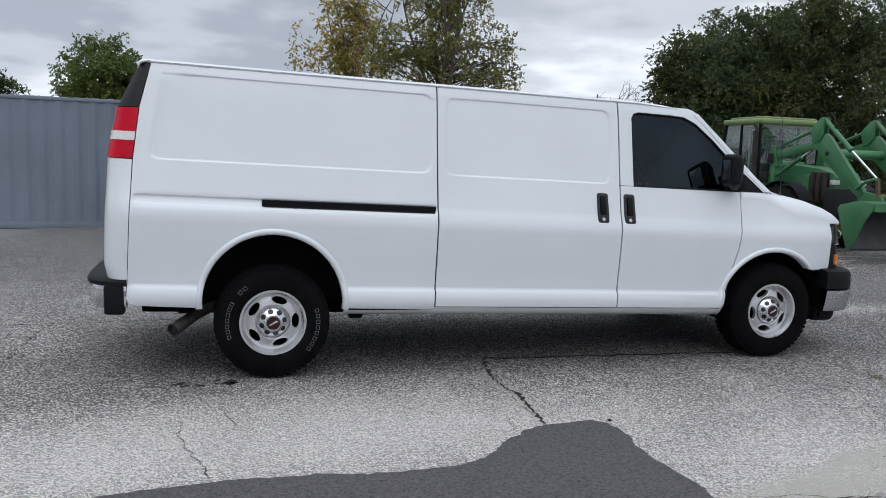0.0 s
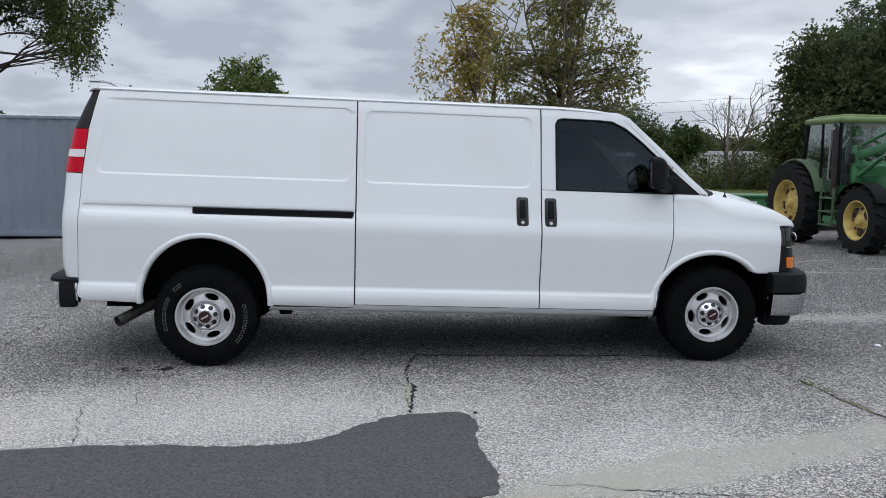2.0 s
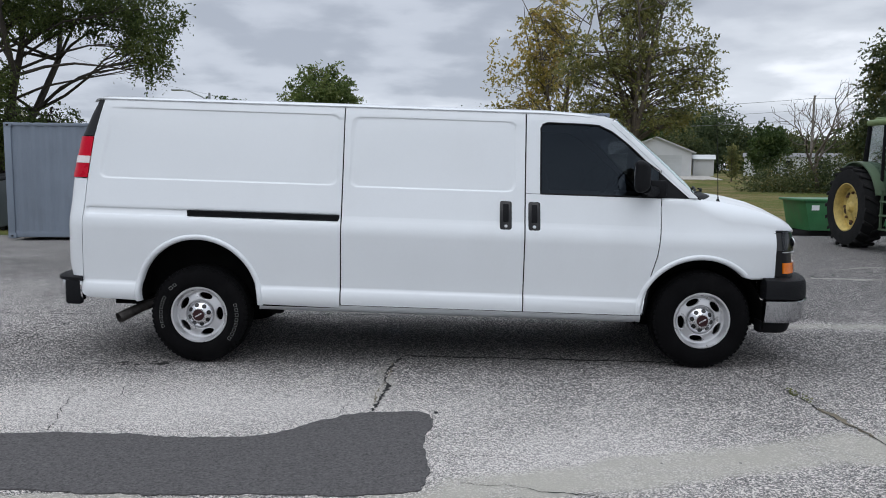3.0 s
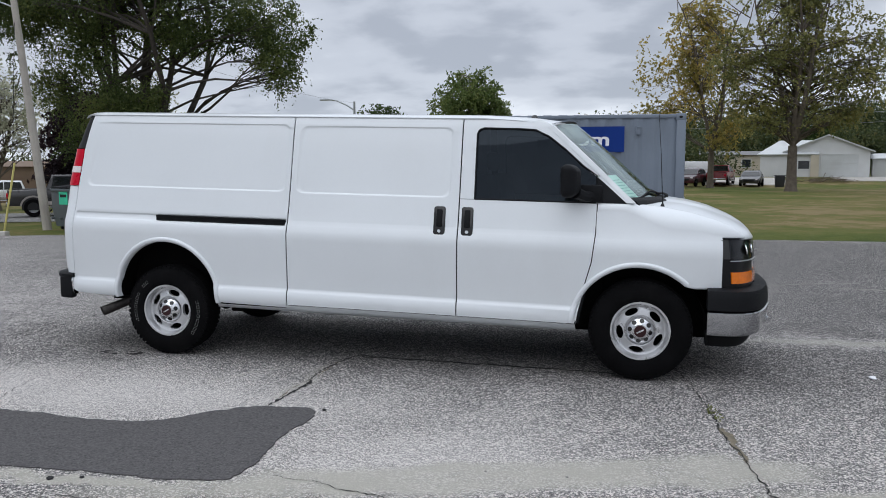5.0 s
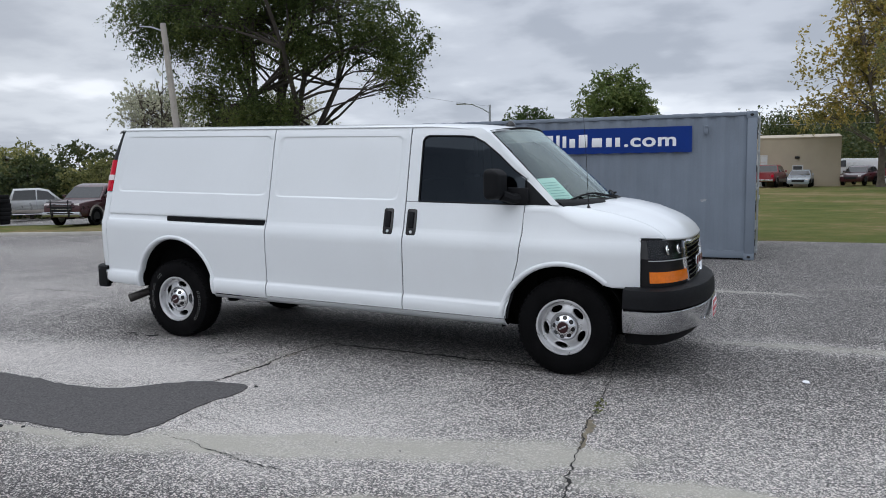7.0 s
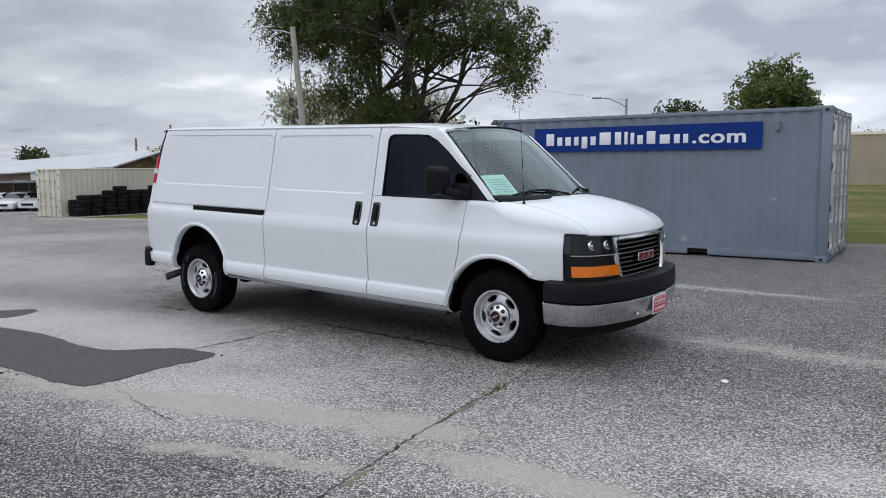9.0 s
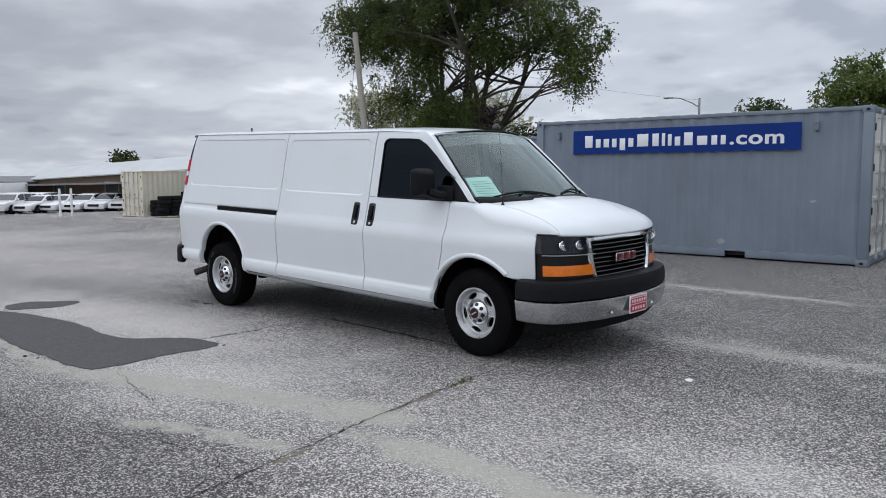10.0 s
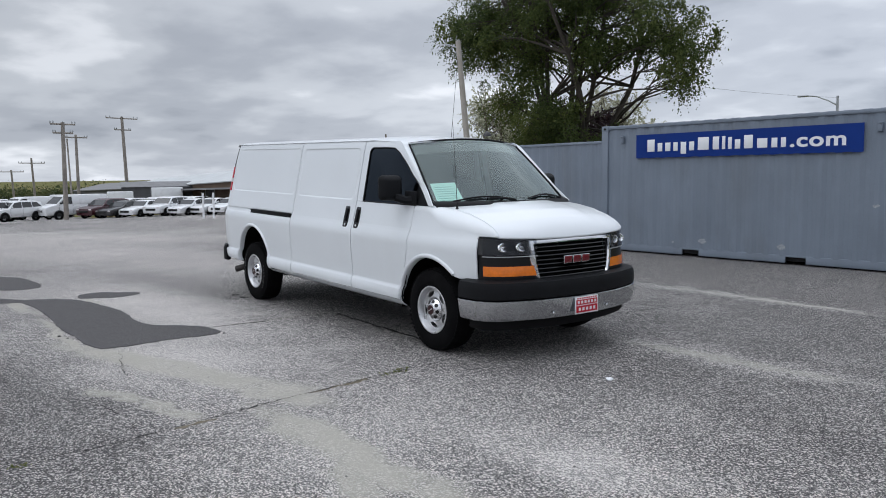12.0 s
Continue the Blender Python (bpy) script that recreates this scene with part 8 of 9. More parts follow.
# lower body, cabin and windows of each kind, as side outlines of (along, height); front to +x
KINDS = {
    "sedan": dict(L=4.75, W=1.82, wheels=(-1.38, 1.42), R=0.33,
                  body=[(-2.35, 0.30), (2.30, 0.26), (2.37, 0.50), (2.30, 0.68), (1.95, 0.80), (0.95, 0.94), (-1.55, 1.00), (-2.25, 0.98), (-2.37, 0.72)],
                  cabin=[(1.05, 0.90), (0.30, 1.36), (-0.25, 1.45), (-0.95, 1.40), (-1.80, 0.98)], glass=[[(0.72, 0.98), (0.25, 1.31), (-0.20, 1.38), (-0.22, 1.0)], [(-0.28, 1.0), (-0.26, 1.38), (-0.88, 1.33), (-1.35, 1.02)]]),
    "suv": dict(L=4.75, W=1.88, wheels=(-1.40, 1.42), R=0.37,
                body=[(-2.33, 0.36), (2.28, 0.32), (2.36, 0.60), (2.28, 0.86), (1.95, 0.98), (1.05, 1.07), (-1.6, 1.12), (-2.30, 1.10), (-2.37, 0.8)],
                cabin=[(1.15, 1.02), (0.45, 1.58), (0.0, 1.68), (-1.5, 1.65), (-2.0, 1.52), (-2.28, 1.08)], glass=[[(0.85, 1.10), (0.42, 1.52), (-0.15, 1.58), (-0.15, 1.12)], [(-0.22, 1.12), (-0.22, 1.58), (-1.05, 1.56), (-1.05, 1.14)], [(-1.13, 1.14), (-1.13, 1.56), (-1.6, 1.52), (-1.95, 1.18)]]),
    "pickup": dict(L=5.8, W=2.0, wheels=(-1.85, 1.80), R=0.40,
                   body=[(-2.88, 0.48), (2.80, 0.42), (2.90, 0.75), (2.84, 1.05), (2.5, 1.14), (1.35, 1.20), (0.6, 1.22), (-0.85, 1.22), (-2.85, 1.20), (-2.90, 0.8)],
                   cabin=[(1.45, 1.16), (0.75, 1.78), (0.25, 1.90), (-1.05, 1.87), (-1.32, 1.20)], glass=[[(1.15, 1.24), (0.70, 1.70), (0.15, 1.79), (0.15, 1.24)], [(0.08, 1.24), (0.08, 1.79), (-0.98, 1.77), (-1.12, 1.26)]]),
    "van": dict(L=5.7, W=2.0, wheels=(-1.75, 1.70), R=0.38,
                body=[(-2.82, 0.42), (2.75, 0.38), (2.86, 0.72), (2.80, 1.02), (2.45, 1.18), (1.9, 1.28), (-2.80, 1.28), (-2.86, 0.8)],
                cabin=[(1.95, 1.24), (1.15, 1.98), (0.7, 2.08), (-2.6, 2.08), (-2.80, 1.24)], glass=[[(1.62, 1.32), (1.10, 1.88), (0.55, 1.92), (0.55, 1.32)]]),
}


def vehicle(name, kind, coat_paint, label):
    k = KINDS[kind]
    L, W, R = k["L"], k["W"], k["R"]
    car = thing(name, (0, 0, 0), label, "truck" if kind == "pickup" else "van" if kind == "van" else "car")
    bm = bmesh.new()
    prism(bm, k["body"], W, Matrix.Translation((0, W / 2, 0)) @ pose(0, 0, 0, 90), 0.09)
    for v in bm.verts:
        end = max(0, abs(v.co.x) - L / 2 + 0.55) / 0.55
        v.co.y *= 1 - 0.13 * end ** 2 - 0.05 * max(0, 0.55 - v.co.z)
    part("body", bm, coat_paint, car)
    zt = max(z for _, z in k["cabin"])
    zb = min(z for _, z in k["cabin"])

    def lean(bm, extra=0.0):
        for v in bm.verts:
            f = max(0, (v.co.z - zb) / (zt - zb))
            v.co.y = math.copysign(max(0.0, abs(v.co.y) * (1 - (0.20 if kind != "van" else 0.12) * f) - 0.03 + extra), v.co.y)
        return bm

    bm = bmesh.new()
    prism(bm, k["cabin"], W, Matrix.Translation((0, W / 2, 0)) @ pose(0, 0, 0, 90), 0.08)
    part("cabin", lean(bm), coat_paint, car)
    for pts in k["glass"]:
        for y in (-W / 2, W / 2):
            bm = bmesh.new()
            prism(bm, pts, 0.02, Matrix.Translation((0, y + 0.01, 0)) @ pose(0, 0, 0, 90))
            part("side_window", lean(bm, 0.004), CAR_GLASS, car)
    c = k["cabin"]
    for (x0, z0), (x1, z1), f in ((c[0], c[1], 1), (c[-1], c[-2], -1)):
        if kind == "van" and f < 0:
            continue
        d = Vector((x1 - x0, 0, z1 - z0))
        nrm = Vector((-d.z, 0, d.x)).normalized() * -f
        if nrm.x * f < 0:
            nrm = -nrm
        bm = bmesh.new()
        rows = []
        for t in (0.14, 0.55, 0.93):
            p = Vector((x0, 0, z0)) + d * t + nrm * 0.012
            rows.append([(p.x, y * W * 0.5 * 0.93, p.z) for y in (-1, -0.5, 0, 0.5, 1)])
        sheet(bm, rows)
        part("windscreen" if f > 0 else "rear_window", lean(bm), CAR_GLASS, car)
    if kind == "pickup":
        bm = bmesh.new()
        box(bm, -2.78, -1.36, -0.80, 0.80, 1.205, 1.228)
        part("bed", bm, DARK, car, "open cargo bed")
    for x in k["wheels"]:
        for s in (-1, 1):
            bm = bmesh.new()
            lathe(bm, [(0, 0.0), (R + 0.07, 0.0), (R + 0.06, 0.012), (0, 0.012)], 28, Matrix.Translation((x, s * (W / 2 - 0.006), R)) @ pose(0, 0, 0, 90 * s))
            bmesh.ops.bisect_plane(bm, geom=bm.verts[:] + bm.edges[:] + bm.faces[:], plane_co=(0, 0, 0.30), plane_no=(0, 0, 1), clear_inner=True)
            part("wheel_arch", bm, DARK, car)
            m = Matrix.Translation((x, s * (W / 2 - 0.10), R)) @ pose(0, 0, 0, 90 * s)
            bm = bmesh.new()
            lathe(bm, [(R * 0.6, -0.10), (R * 0.95, -0.10), (R, -0.06), (R, 0.08), (R * 0.93, 0.115), (R * 0.66, 0.118), (R * 0.6, 0.10)], 28, m)
            wheel = part("wheel", bm, RUBBER, car)
            bm = bmesh.new()
            lathe(bm, [(R * 0.68, 0.105), (R * 0.62, 0.118), (R * 0.56, 0.075), (R * 0.2, 0.095), (0, 0.10)], 24, m)
            part("rim", bm, ALLOY, wheel)
    for s in (-1, 1):
        bm = bmesh.new()
        z = k["body"][3][1]
        box(bm, L / 2 - 0.30, L / 2 - 0.045, min(s * W * 0.30, s * W * 0.43), max(s * W * 0.30, s * W * 0.43), z - 0.12, z - 0.005, 0.02)
        part("headlamp", bm, CLEAR_LENS, car)
        bm = bmesh.new()
        z = k["body"][-1][1]
        box(bm, -L / 2 - 0.004, -L / 2 + 0.10, min(s * W * 0.33, s * W * 0.44), max(s * W * 0.33, s * W * 0.44), z + 0.02, z + 0.26, 0.02)
        part("tail_lamp", bm, RED_LENS, car)
        bm = bmesh.new()
        gx, gz0 = k["glass"][0][0]
        box(bm, gx - 0.10, gx + 0.02, min(s * W * 0.5, s * (W * 0.5 + 0.13)), max(s * W * 0.5, s * (W * 0.5 + 0.13)), gz0 + 0.02, gz0 + 0.16, 0.03)
        part("door_mirror", bm, coat_paint if kind != "van" else BLACK_PLASTIC, car)
    bm = bmesh.new()
    z = k["body"][2][1]
    box(bm, L / 2 - 0.10, L / 2 + 0.005, -W * 0.26, W * 0.26, z - 0.06, z + 0.12, 0.02)
    part("grille", bm, DARK, car)
    for x in (k["glass"][0][-1][0] - 0.035, k["glass"][0][0][0] + 0.05):
        for s in (-1, 1):
            bm = bmesh.new()
            box(bm, x - 0.006, x + 0.006, s * W / 2 - 0.004, s * W / 2 + 0.004, k["body"][0][1] + 0.12, k["glass"][0][0][1] - 0.05)
            part("door_gap", bm, DARK, car)
    if kind == "pickup":
        for s in (-1, 1):
            bm = bmesh.new()
            box(bm, -1.35, 1.32, s * W / 2 - 0.02, s * W / 2 + 0.012, 0.50, 0.68, 0.01)
            part("side_cladding", bm, CLADDING, car, "silver lower cladding")
            bm = bmesh.new()
            tube(bm, [(-1.2, s * (W / 2 + 0.05), 0.42), (1.2, s * (W / 2 + 0.05), 0.42)], 0.04, 8)
            part("running_board", bm, DULL_CHROME, car)
            for x in k["wheels"]:
                bm = bmesh.new()
                rows = []
                for a in range(13):
                    t = radians(8 + 164 * a / 12)
                    rows.append([(x + r * math.cos(t), s * (W / 2 + o), R + r * math.sin(t)) for r, o in ((R + 0.07, 0.012), (R + 0.14, 0.014), (R + 0.15, -0.01))])
                sheet(bm, rows)
                part("wheel_flare", bm, CLADDING, car)
        bm = bmesh.new()
        box(bm, L / 2 - 0.12, L / 2 + 0.06, -W * 0.46, W * 0.46, 0.46, 0.68, 0.03)
        part("front_bumper", bm, DULL_CHROME, car, "chrome front bumper")
        bm = bmesh.new()
        for y in (-0.42, 0.42):
            tube(bm, [(L / 2 + 0.08, y, 0.45), (L / 2 + 0.12, y, 0.75), (L / 2 + 0.10, y, 1.20)], 0.03, 8)
        for z in (0.62, 0.90, 1.12):
            tube(bm, [(L / 2 + 0.10, -0.62, z), (L / 2 + 0.12, 0, z), (L / 2 + 0.10, 0.62, z)], 0.025, 8)
        part("grille_guard", bm, DARK, car, "black tube grille guard")
        bm = bmesh.new()
        for z in (0.78, 0.88, 0.98):
            box(bm, L / 2 - 0.05, L / 2 + 0.015, -W * 0.25, W * 0.25, z, z + 0.035, 0.008)
        part("grille_bars", bm, DULL_CHROME, car)
    bm = bmesh.new()
    box(bm, -L / 2 - 0.03, -L / 2 + 0.15, -W * 0.42, W * 0.42, k["body"][0][1] + 0.02, k["body"][0][1] + 0.18, 0.03)
    part("bumper", bm, DULL_CHROME if kind == "pickup" else coat_paint, car)
    return car


def park(ob, x, y, turn, dz=0.0):
    ob.matrix_basis = Matrix.Translation((x, y, gz(x, y) + dz)) @ pose(0, 0, 0, 0, 0, turn)
    return ob


def park_again(ob, x, y, turn, dz=0.0, label=""):
    o = copy_thing(ob, Matrix.Translation((x, y, gz(x, y) + dz)) @ pose(0, 0, 0, 0, 0, turn))
    return tagged(o, label)


# beyond the street at the back
park(vehicle("pickup_truck", "pickup", P_MAROON, "maroon crew-cab pickup with a black grille guard"), -24.75, 21.1, -75)
park(vehicle("pickup_truck", "pickup", P_SILVER, "silver crew-cab pickup parked by the bushes"), -34.8, 25.4, 50)
park(vehicle("pickup_truck", "pickup", P_DARK, "black crew-cab pickup behind the dumpsters"), -21.0, 25.9, 40)
w_pick = park(vehicle("pickup_truck", "pickup", P_WHITE, "white crew-cab pickup parked behind the pole"), -40.9, 43.6, -140)
# rows of cars on the far side of the lot
w_sedan = park(vehicle("sedan", "sedan", P_WHITE, "white sedan in the far row of the lot"), -59.2, 15.9, -58)
tagged(w_sedan, group="far row of cars")
w_suv = park(vehicle("suv", "suv", P_WHITE, "white sport utility vehicle in the far row"), -58.4, 17.7, -55)
tagged(w_suv, group="far row of cars")
for x, y, t in ((-57.4, 19.4, -60), (-56.8, 21.0, -58), (-55.2, 22.2, -58), (-53.4, 23.2, -57), (-51.8, 24.4, -60)):
    park_again(w_sedan, x, y, t)
park(vehicle("sedan", "sedan", P_DARK, "dark maroon-black sedan in the far row"), -60.0, 14.4, -60)
park(vehicle("suv", "suv", P_MAROON, "maroon sport utility vehicle in the far row"), -61.2, 13.2, -60)
w_van = park(vehicle("work_van", "van", P_WHITE, "white work van parked beside a utility pole"), -62.3, 10.9, -75)
park_again(w_van, -72.0, 9.0, -70)
for x, y, t in ((-62.0, 6.3, -62), (-61.6, 4.4, -60), (-61.2, 2.5, -60)):
    park_again(w_suv, x, y, t)
for x, y, t in ((-68, 5.5, -62), (-70.5, 4.0, -62), (-73.5, 3.0, -62), (-76.5, 2.0, -62)):
    park_again(w_pick, x, y, t, label="white pickup in the far row of the lot")
for x, y, t in ((-66.0, 16.4, -60), (-65.0, 18.6, -60), (-63.5, 21.5, -60)):
    park_again(w_suv, x, y, t)
# white box trailers behind the row
def box_trailer(x, y, turn, L=7.0, H=3.2):
    t = thing("box_trailer", (0, 0, 0), "white box trailer behind the row of cars", "trailer")
    bm = bmesh.new()
    box(bm, -L / 2, L / 2, -1.1, 1.1, 0.75, H, 0.06)
    part("body", bm, P_WHITE, t)
    bm = bmesh.new()
    box(bm, -L / 2, L / 2, -0.5, 0.5, 0.55, 0.75)
    part("frame", bm, DARK, t)
    for wx in (-L / 2 + 0.6, -L / 2 + 1.55):
        for s in (-1, 1):
            bm = bmesh.new()
            lathe(bm, [(0, -0.15), (0.45, -0.15), (0.45, 0.15), (0, 0.15)], 20, Matrix.Translation((wx, s * 1.0, 0.45)) @ pose(0, 0, 0, 90))
            part("wheel", bm, RUBBER, t)
    bm = bmesh.new()
    box(bm, L / 2 - 0.7, L / 2 - 0.6, -0.7, 0.7, 0.0, 0.75)
    part("landing_leg", bm, DARK, t)
    return park(t, x, y, turn)


box_trailer(-72.0, 13.4, 80, 4.9, 2.2)
box_trailer(-71.4, 21.8, 76, 3.0, 2.7)
box_trailer(-73.0, 17.6, 78, 2.4, 2.4)
# by the buildings across the grass
park(vehicle("work_van", "van", P_WHITE, "white work van across the grass"), 9.8, 76.0, 200, 0.05)
park(vehicle("suv", "suv", P_MAROON, "dark maroon sport utility vehicle across the grass"), 10.4, 70.0, 250, 0.05)
park(vehicle("pickup_truck", "pickup", P_RED, "red pickup across the grass"), 13.5, 73.5, 75, 0.05)
park(vehicle("sedan", "sedan", P_DARK, "dark sedan parked near the white house"), 16.0, 71.5, 255, 0.05)
park(vehicle("sedan", "sedan", P_GREY, "pale blue car parked in front of the tan building"), 5.8, 66.4, -95, 0.0)
park(vehicle("pickup_truck", "pickup", P_RED, "dark red pickup beside the tan building"), 3.4, 67.2, 80, 0.0)


# ---- buildings, poles and the like in the distance ----
TAN = surf("tan_metal_siding", (0.42, 0.36, 0.27), rough=0.6, vary=0.06, scale=0.8, dirt=(0.3, 0.25, 0.18), dirt_amount=0.25)
SIDING = surf("white_siding", (0.58, 0.59, 0.595), rough=0.7, vary=0.05, scale=1)
ROOF_WHITE = surf("white_metal_roof", (0.52, 0.54, 0.545), rough=0.5, vary=0.08, scale=0.6, dirt=(0.35, 0.35, 0.33), dirt_amount=0.35)
ROOF_GREY = surf("grey_shingles", (0.20, 0.20, 0.205), rough=0.9, vary=0.15, scale=2)
WALL_DARK = surf("dark_grey_wall", (0.10, 0.10, 0.105), rough=0.8, vary=0.15, scale=1)
WALL_BROWN = surf("brown_wall", (0.16, 0.11, 0.075), rough=0.8, vary=0.15, scale=1)
BEIGE = surf("beige_wall", (0.50, 0.45, 0.36), rough=0.8, vary=0.08, scale=1)
PANE = surf("dark_window", (0.02, 0.024, 0.028), rough=0.08, vary=0.1, spec=0.8)
CONCRETE = surf("pale_concrete", (0.42, 0.40, 0.37), rough=0.9, vary=0.15, scale=1.5)
WOOD_POLE = surf("grey_pole_wood", (0.25, 0.225, 0.20), rough=0.95, vary=0.25, scale=2, fine=30, bump=0.4, bump_scale=30)


def gabled(name, label, at, turn, L, D, eave, ridge, wall, roof, over=0.3, ribs=0, slope=0.0, category="building"):
    """A gabled building: L along x, D along y, front wall at y = 0. slope: metres that its base falls for each metre to -x."""
    b = thing(name, (0, 0, 0), label, category)

    def fall(bm):
        for v in bm.verts:
            v.co.z += slope * v.co.x
        return bm

    bm = bmesh.new()
    prism(bm, [(0, -0.5), (D, -0.5), (D, eave), (D / 2, ridge), (0, eave)], L, Matrix(((0, 0, 1, 0), (1, 0, 0, 0), (0, 1, 0, 0), (0, 0, 0, 1))))
    part("wall", fall(bm), wall, b, smooth=False)
    k = (ridge - eave) / (D / 2)
    for s in (0, 1):
        bm = bmesh.new()
        rows = []
        for f in (-over, D / 2):
            y = f if s == 0 else D - f
            rows.append([(x, y, eave + k * f + 0.06) for x in (-over, L / 2, L + over)])
        sheet(bm, rows)
        bmesh.ops.recalc_face_normals(bm, faces=bm.faces)
        if sum(f.normal.z for f in bm.faces) < 0:
            bmesh.ops.reverse_faces(bm, faces=bm.faces)
        thicken(bm, bm.faces[:], 0.10)
        part("roof", fall(bm), roof, b, smooth=False)
    if ribs:
        bm = bmesh.new()
        n = int(L / ribs)
        for i in range(n + 1):
            box(bm, i * L / n - 0.02, i * L / n + 0.02, -0.035, 0.0, 0, eave - 0.05)
        part("siding_ribs", fall(bm), wall, b, smooth=False)
    b["slope"] = slope
    b.matrix_basis = Matrix.Translation(at) @ pose(0, 0, 0, 0, 0, turn)
    return b


def opening(b, name, x0, x1, z0, z1, frame_mat, fill_mat, y=0.0, panels=0, depth=0.05, label=""):
    """A framed door or window on a building's front, or on its end wall when y is given as 'end'."""
    bm = bmesh.new()
    w = 0.09
    off = b.matrix_basis.translation
    for a in ((x0 - w, x1 + w, z1, z1 + w), (x0 - w, x1 + w, z0 - w, z0), (x0 - w, x0, z0, z1), (x1, x1 + w, z0, z1)):
        box(bm, a[0], a[1], y - depth, y + 0.01, a[2], a[3])
    shift = Vector(root_of(b).location)
    bmesh.ops.translate(bm, verts=bm.verts, vec=shift)
    f = part(name, bm, frame_mat, b, label, smooth=False)
    n = max(1, panels)
    for i in range(n):
        bm = bmesh.new()
        za, zb = z0 + (z1 - z0) * i / n, z0 + (z1 - z0) * (i + 1) / n
        box(bm, x0, x1, y - depth * 0.5, y + 0.005, za + 0.01, zb - 0.01, 0.004)
        bmesh.ops.translate(bm, verts=bm.verts, vec=shift)
        part("panel" if panels else "pane", bm, fill_mat, f, smooth=False)
    return f


# tan workshop across the grass
tan = gabled("workshop", "tan metal workshop with a white overhead door", (-5.1, 69.2, gz(3, 69) - 0.35), 0, 14.0, 12, 4.55, 5.0, TAN, TAN, 0.05, 1.2)
f = opening(tan, "overhead_door", 6.2, 8.1, 0.25, 3.0, SIDING, SIDING, panels=5, label="white overhead door")
opening(tan, "window", 6.3, 7.05, 1.25, 1.65, DARK, PANE, y=-0.03)
opening(tan, "window", 7.2, 7.95, 1.25, 1.65, DARK, PANE, y=-0.03)
opening(tan, "window", 10.3, 11.0, 1.6, 2.1, SIDING, PANE)
for x in (5.6, 10.6):
    bm = bmesh.new()
    box(bm, x - 0.18, x + 0.18, -0.22, 0, 2.75 if x > 9 else 3.9, 2.95 if x > 9 else 4.1, 0.03)
    bmesh.ops.translate(bm, verts=bm.verts, vec=Vector(tan.location))
    part("wall_lamp", bm, DARK, tan)

# white house: a gable end with an overhead door towards the lot, and a low wing
hz = gz(24, 85) - 0.1


def house_front():
    h = thing("house", (0, 0, 0), "white gabled house with a pale garage door", "house")
    bm = bmesh.new()
    prism(bm, [(0, -0.5), (6.6, -0.5), (6.6, 3.0), (3.3, 4.7), (0, 3.0)], 8.0, pose(0, 8.0, 0, 90))
    part("wall", bm, SIDING, h, smooth=False)
    for s in (0, 1):
        bm = bmesh.new()
        rows = [[(x if s == 0 else 6.6 - x, y, z) for y in (-0.4, 8.3)] for x, z in ((-0.4, 2.86), (3.3, 4.78))]
        sheet(bm, rows)
        bmesh.ops.recalc_face_normals(bm, faces=bm.faces)
        if sum(f.normal.z for f in bm.faces) < 0:
            bmesh.ops.reverse_faces(bm, faces=bm.faces)
        thicken(bm, bm.faces[:], 0.12)
        part("roof", bm, ROOF_WHITE, h, smooth=False)
    bm = bmesh.new()
    prism(bm, [(-2.2, -0.5), (2.5, -0.5), (2.5, 2.66), (-2.2, 2.66)], 6.0, pose(0, 5.7, 0, 90))
    part("wing_wall", bm, SIDING, h, smooth=False)
    for face in ([(-2.5, -0.65, 2.6), (2.6, -0.65, 2.6), (2.6, 3.2, 4.25), (-0.7, 3.2, 4.25)], [(2.6, 7.05, 2.6), (-2.5, 7.05, 2.6), (-0.7, 3.2, 4.25), (2.6, 3.2, 4.25)], [(-2.5, 7.05, 2.6), (-2.5, -0.65, 2.6), (-0.7, 3.2, 4.25)]):
        bm = bmesh.new()
        bm.faces.new([bm.verts.new(p) for p in face])
        thicken(bm, bm.faces[:], 0.1)
        part("wing_roof", bm, ROOF_WHITE, h, smooth=False)
    opening(h, "overhead_door", 2.85, 5.7, 0.0, 2.55, SIDING, ROOF_WHITE, panels=5, label="pale overhead garage door")
    opening(h, "window", 0.95, 1.85, 0.95, 1.85, SIDING, PANE, y=-0.3)
    opening(h, "door", -0.6, 0.1, 0.0, 2.0, SIDING, SIDING, y=-0.3)
    bm = bmesh.new()
    box(bm, 1.95, 2.62, -0.55, -0.29, 0.0, 2.55)
    part("beige_pier", bm, BEIGE, h)
    return h


house = house_front()
house.matrix_basis = Matrix.Translation((21.5, 84.2, hz)) @ pose(0, 0, 0, 0, 0, -12) @ Matrix.Diagonal((1.2, 0.9, 0.95, 1))


def shed(name, label, x, y, z, turn, L, D, H, wall, roof, windows=()):
    h = thing(name, (0, 0, 0), label, "building")
    bm = bmesh.new()
    box(bm, 0, L, 0, D, -0.4, H)
    part("wall", bm, wall, h, smooth=False)
    bm = bmesh.new()
    prism(bm, [(-0.25, H - 0.05), (D + 0.25, H - 0.05), (D / 2, H + 0.5)], L + 0.4, Matrix(((0, 0, 1, -0.2), (1, 0, 0, 0), (0, 1, 0, 0), (0, 0, 0, 1))))
    part("roof", bm, roof, h, smooth=False)
    for a, b, c, d in windows:
        opening(h, "window", a, b, c, d, SIDING, PANE)
    h.matrix_basis = Matrix.Translation((x, y, z)) @ pose(0, 0, 0, 0, 0, turn)
    return h


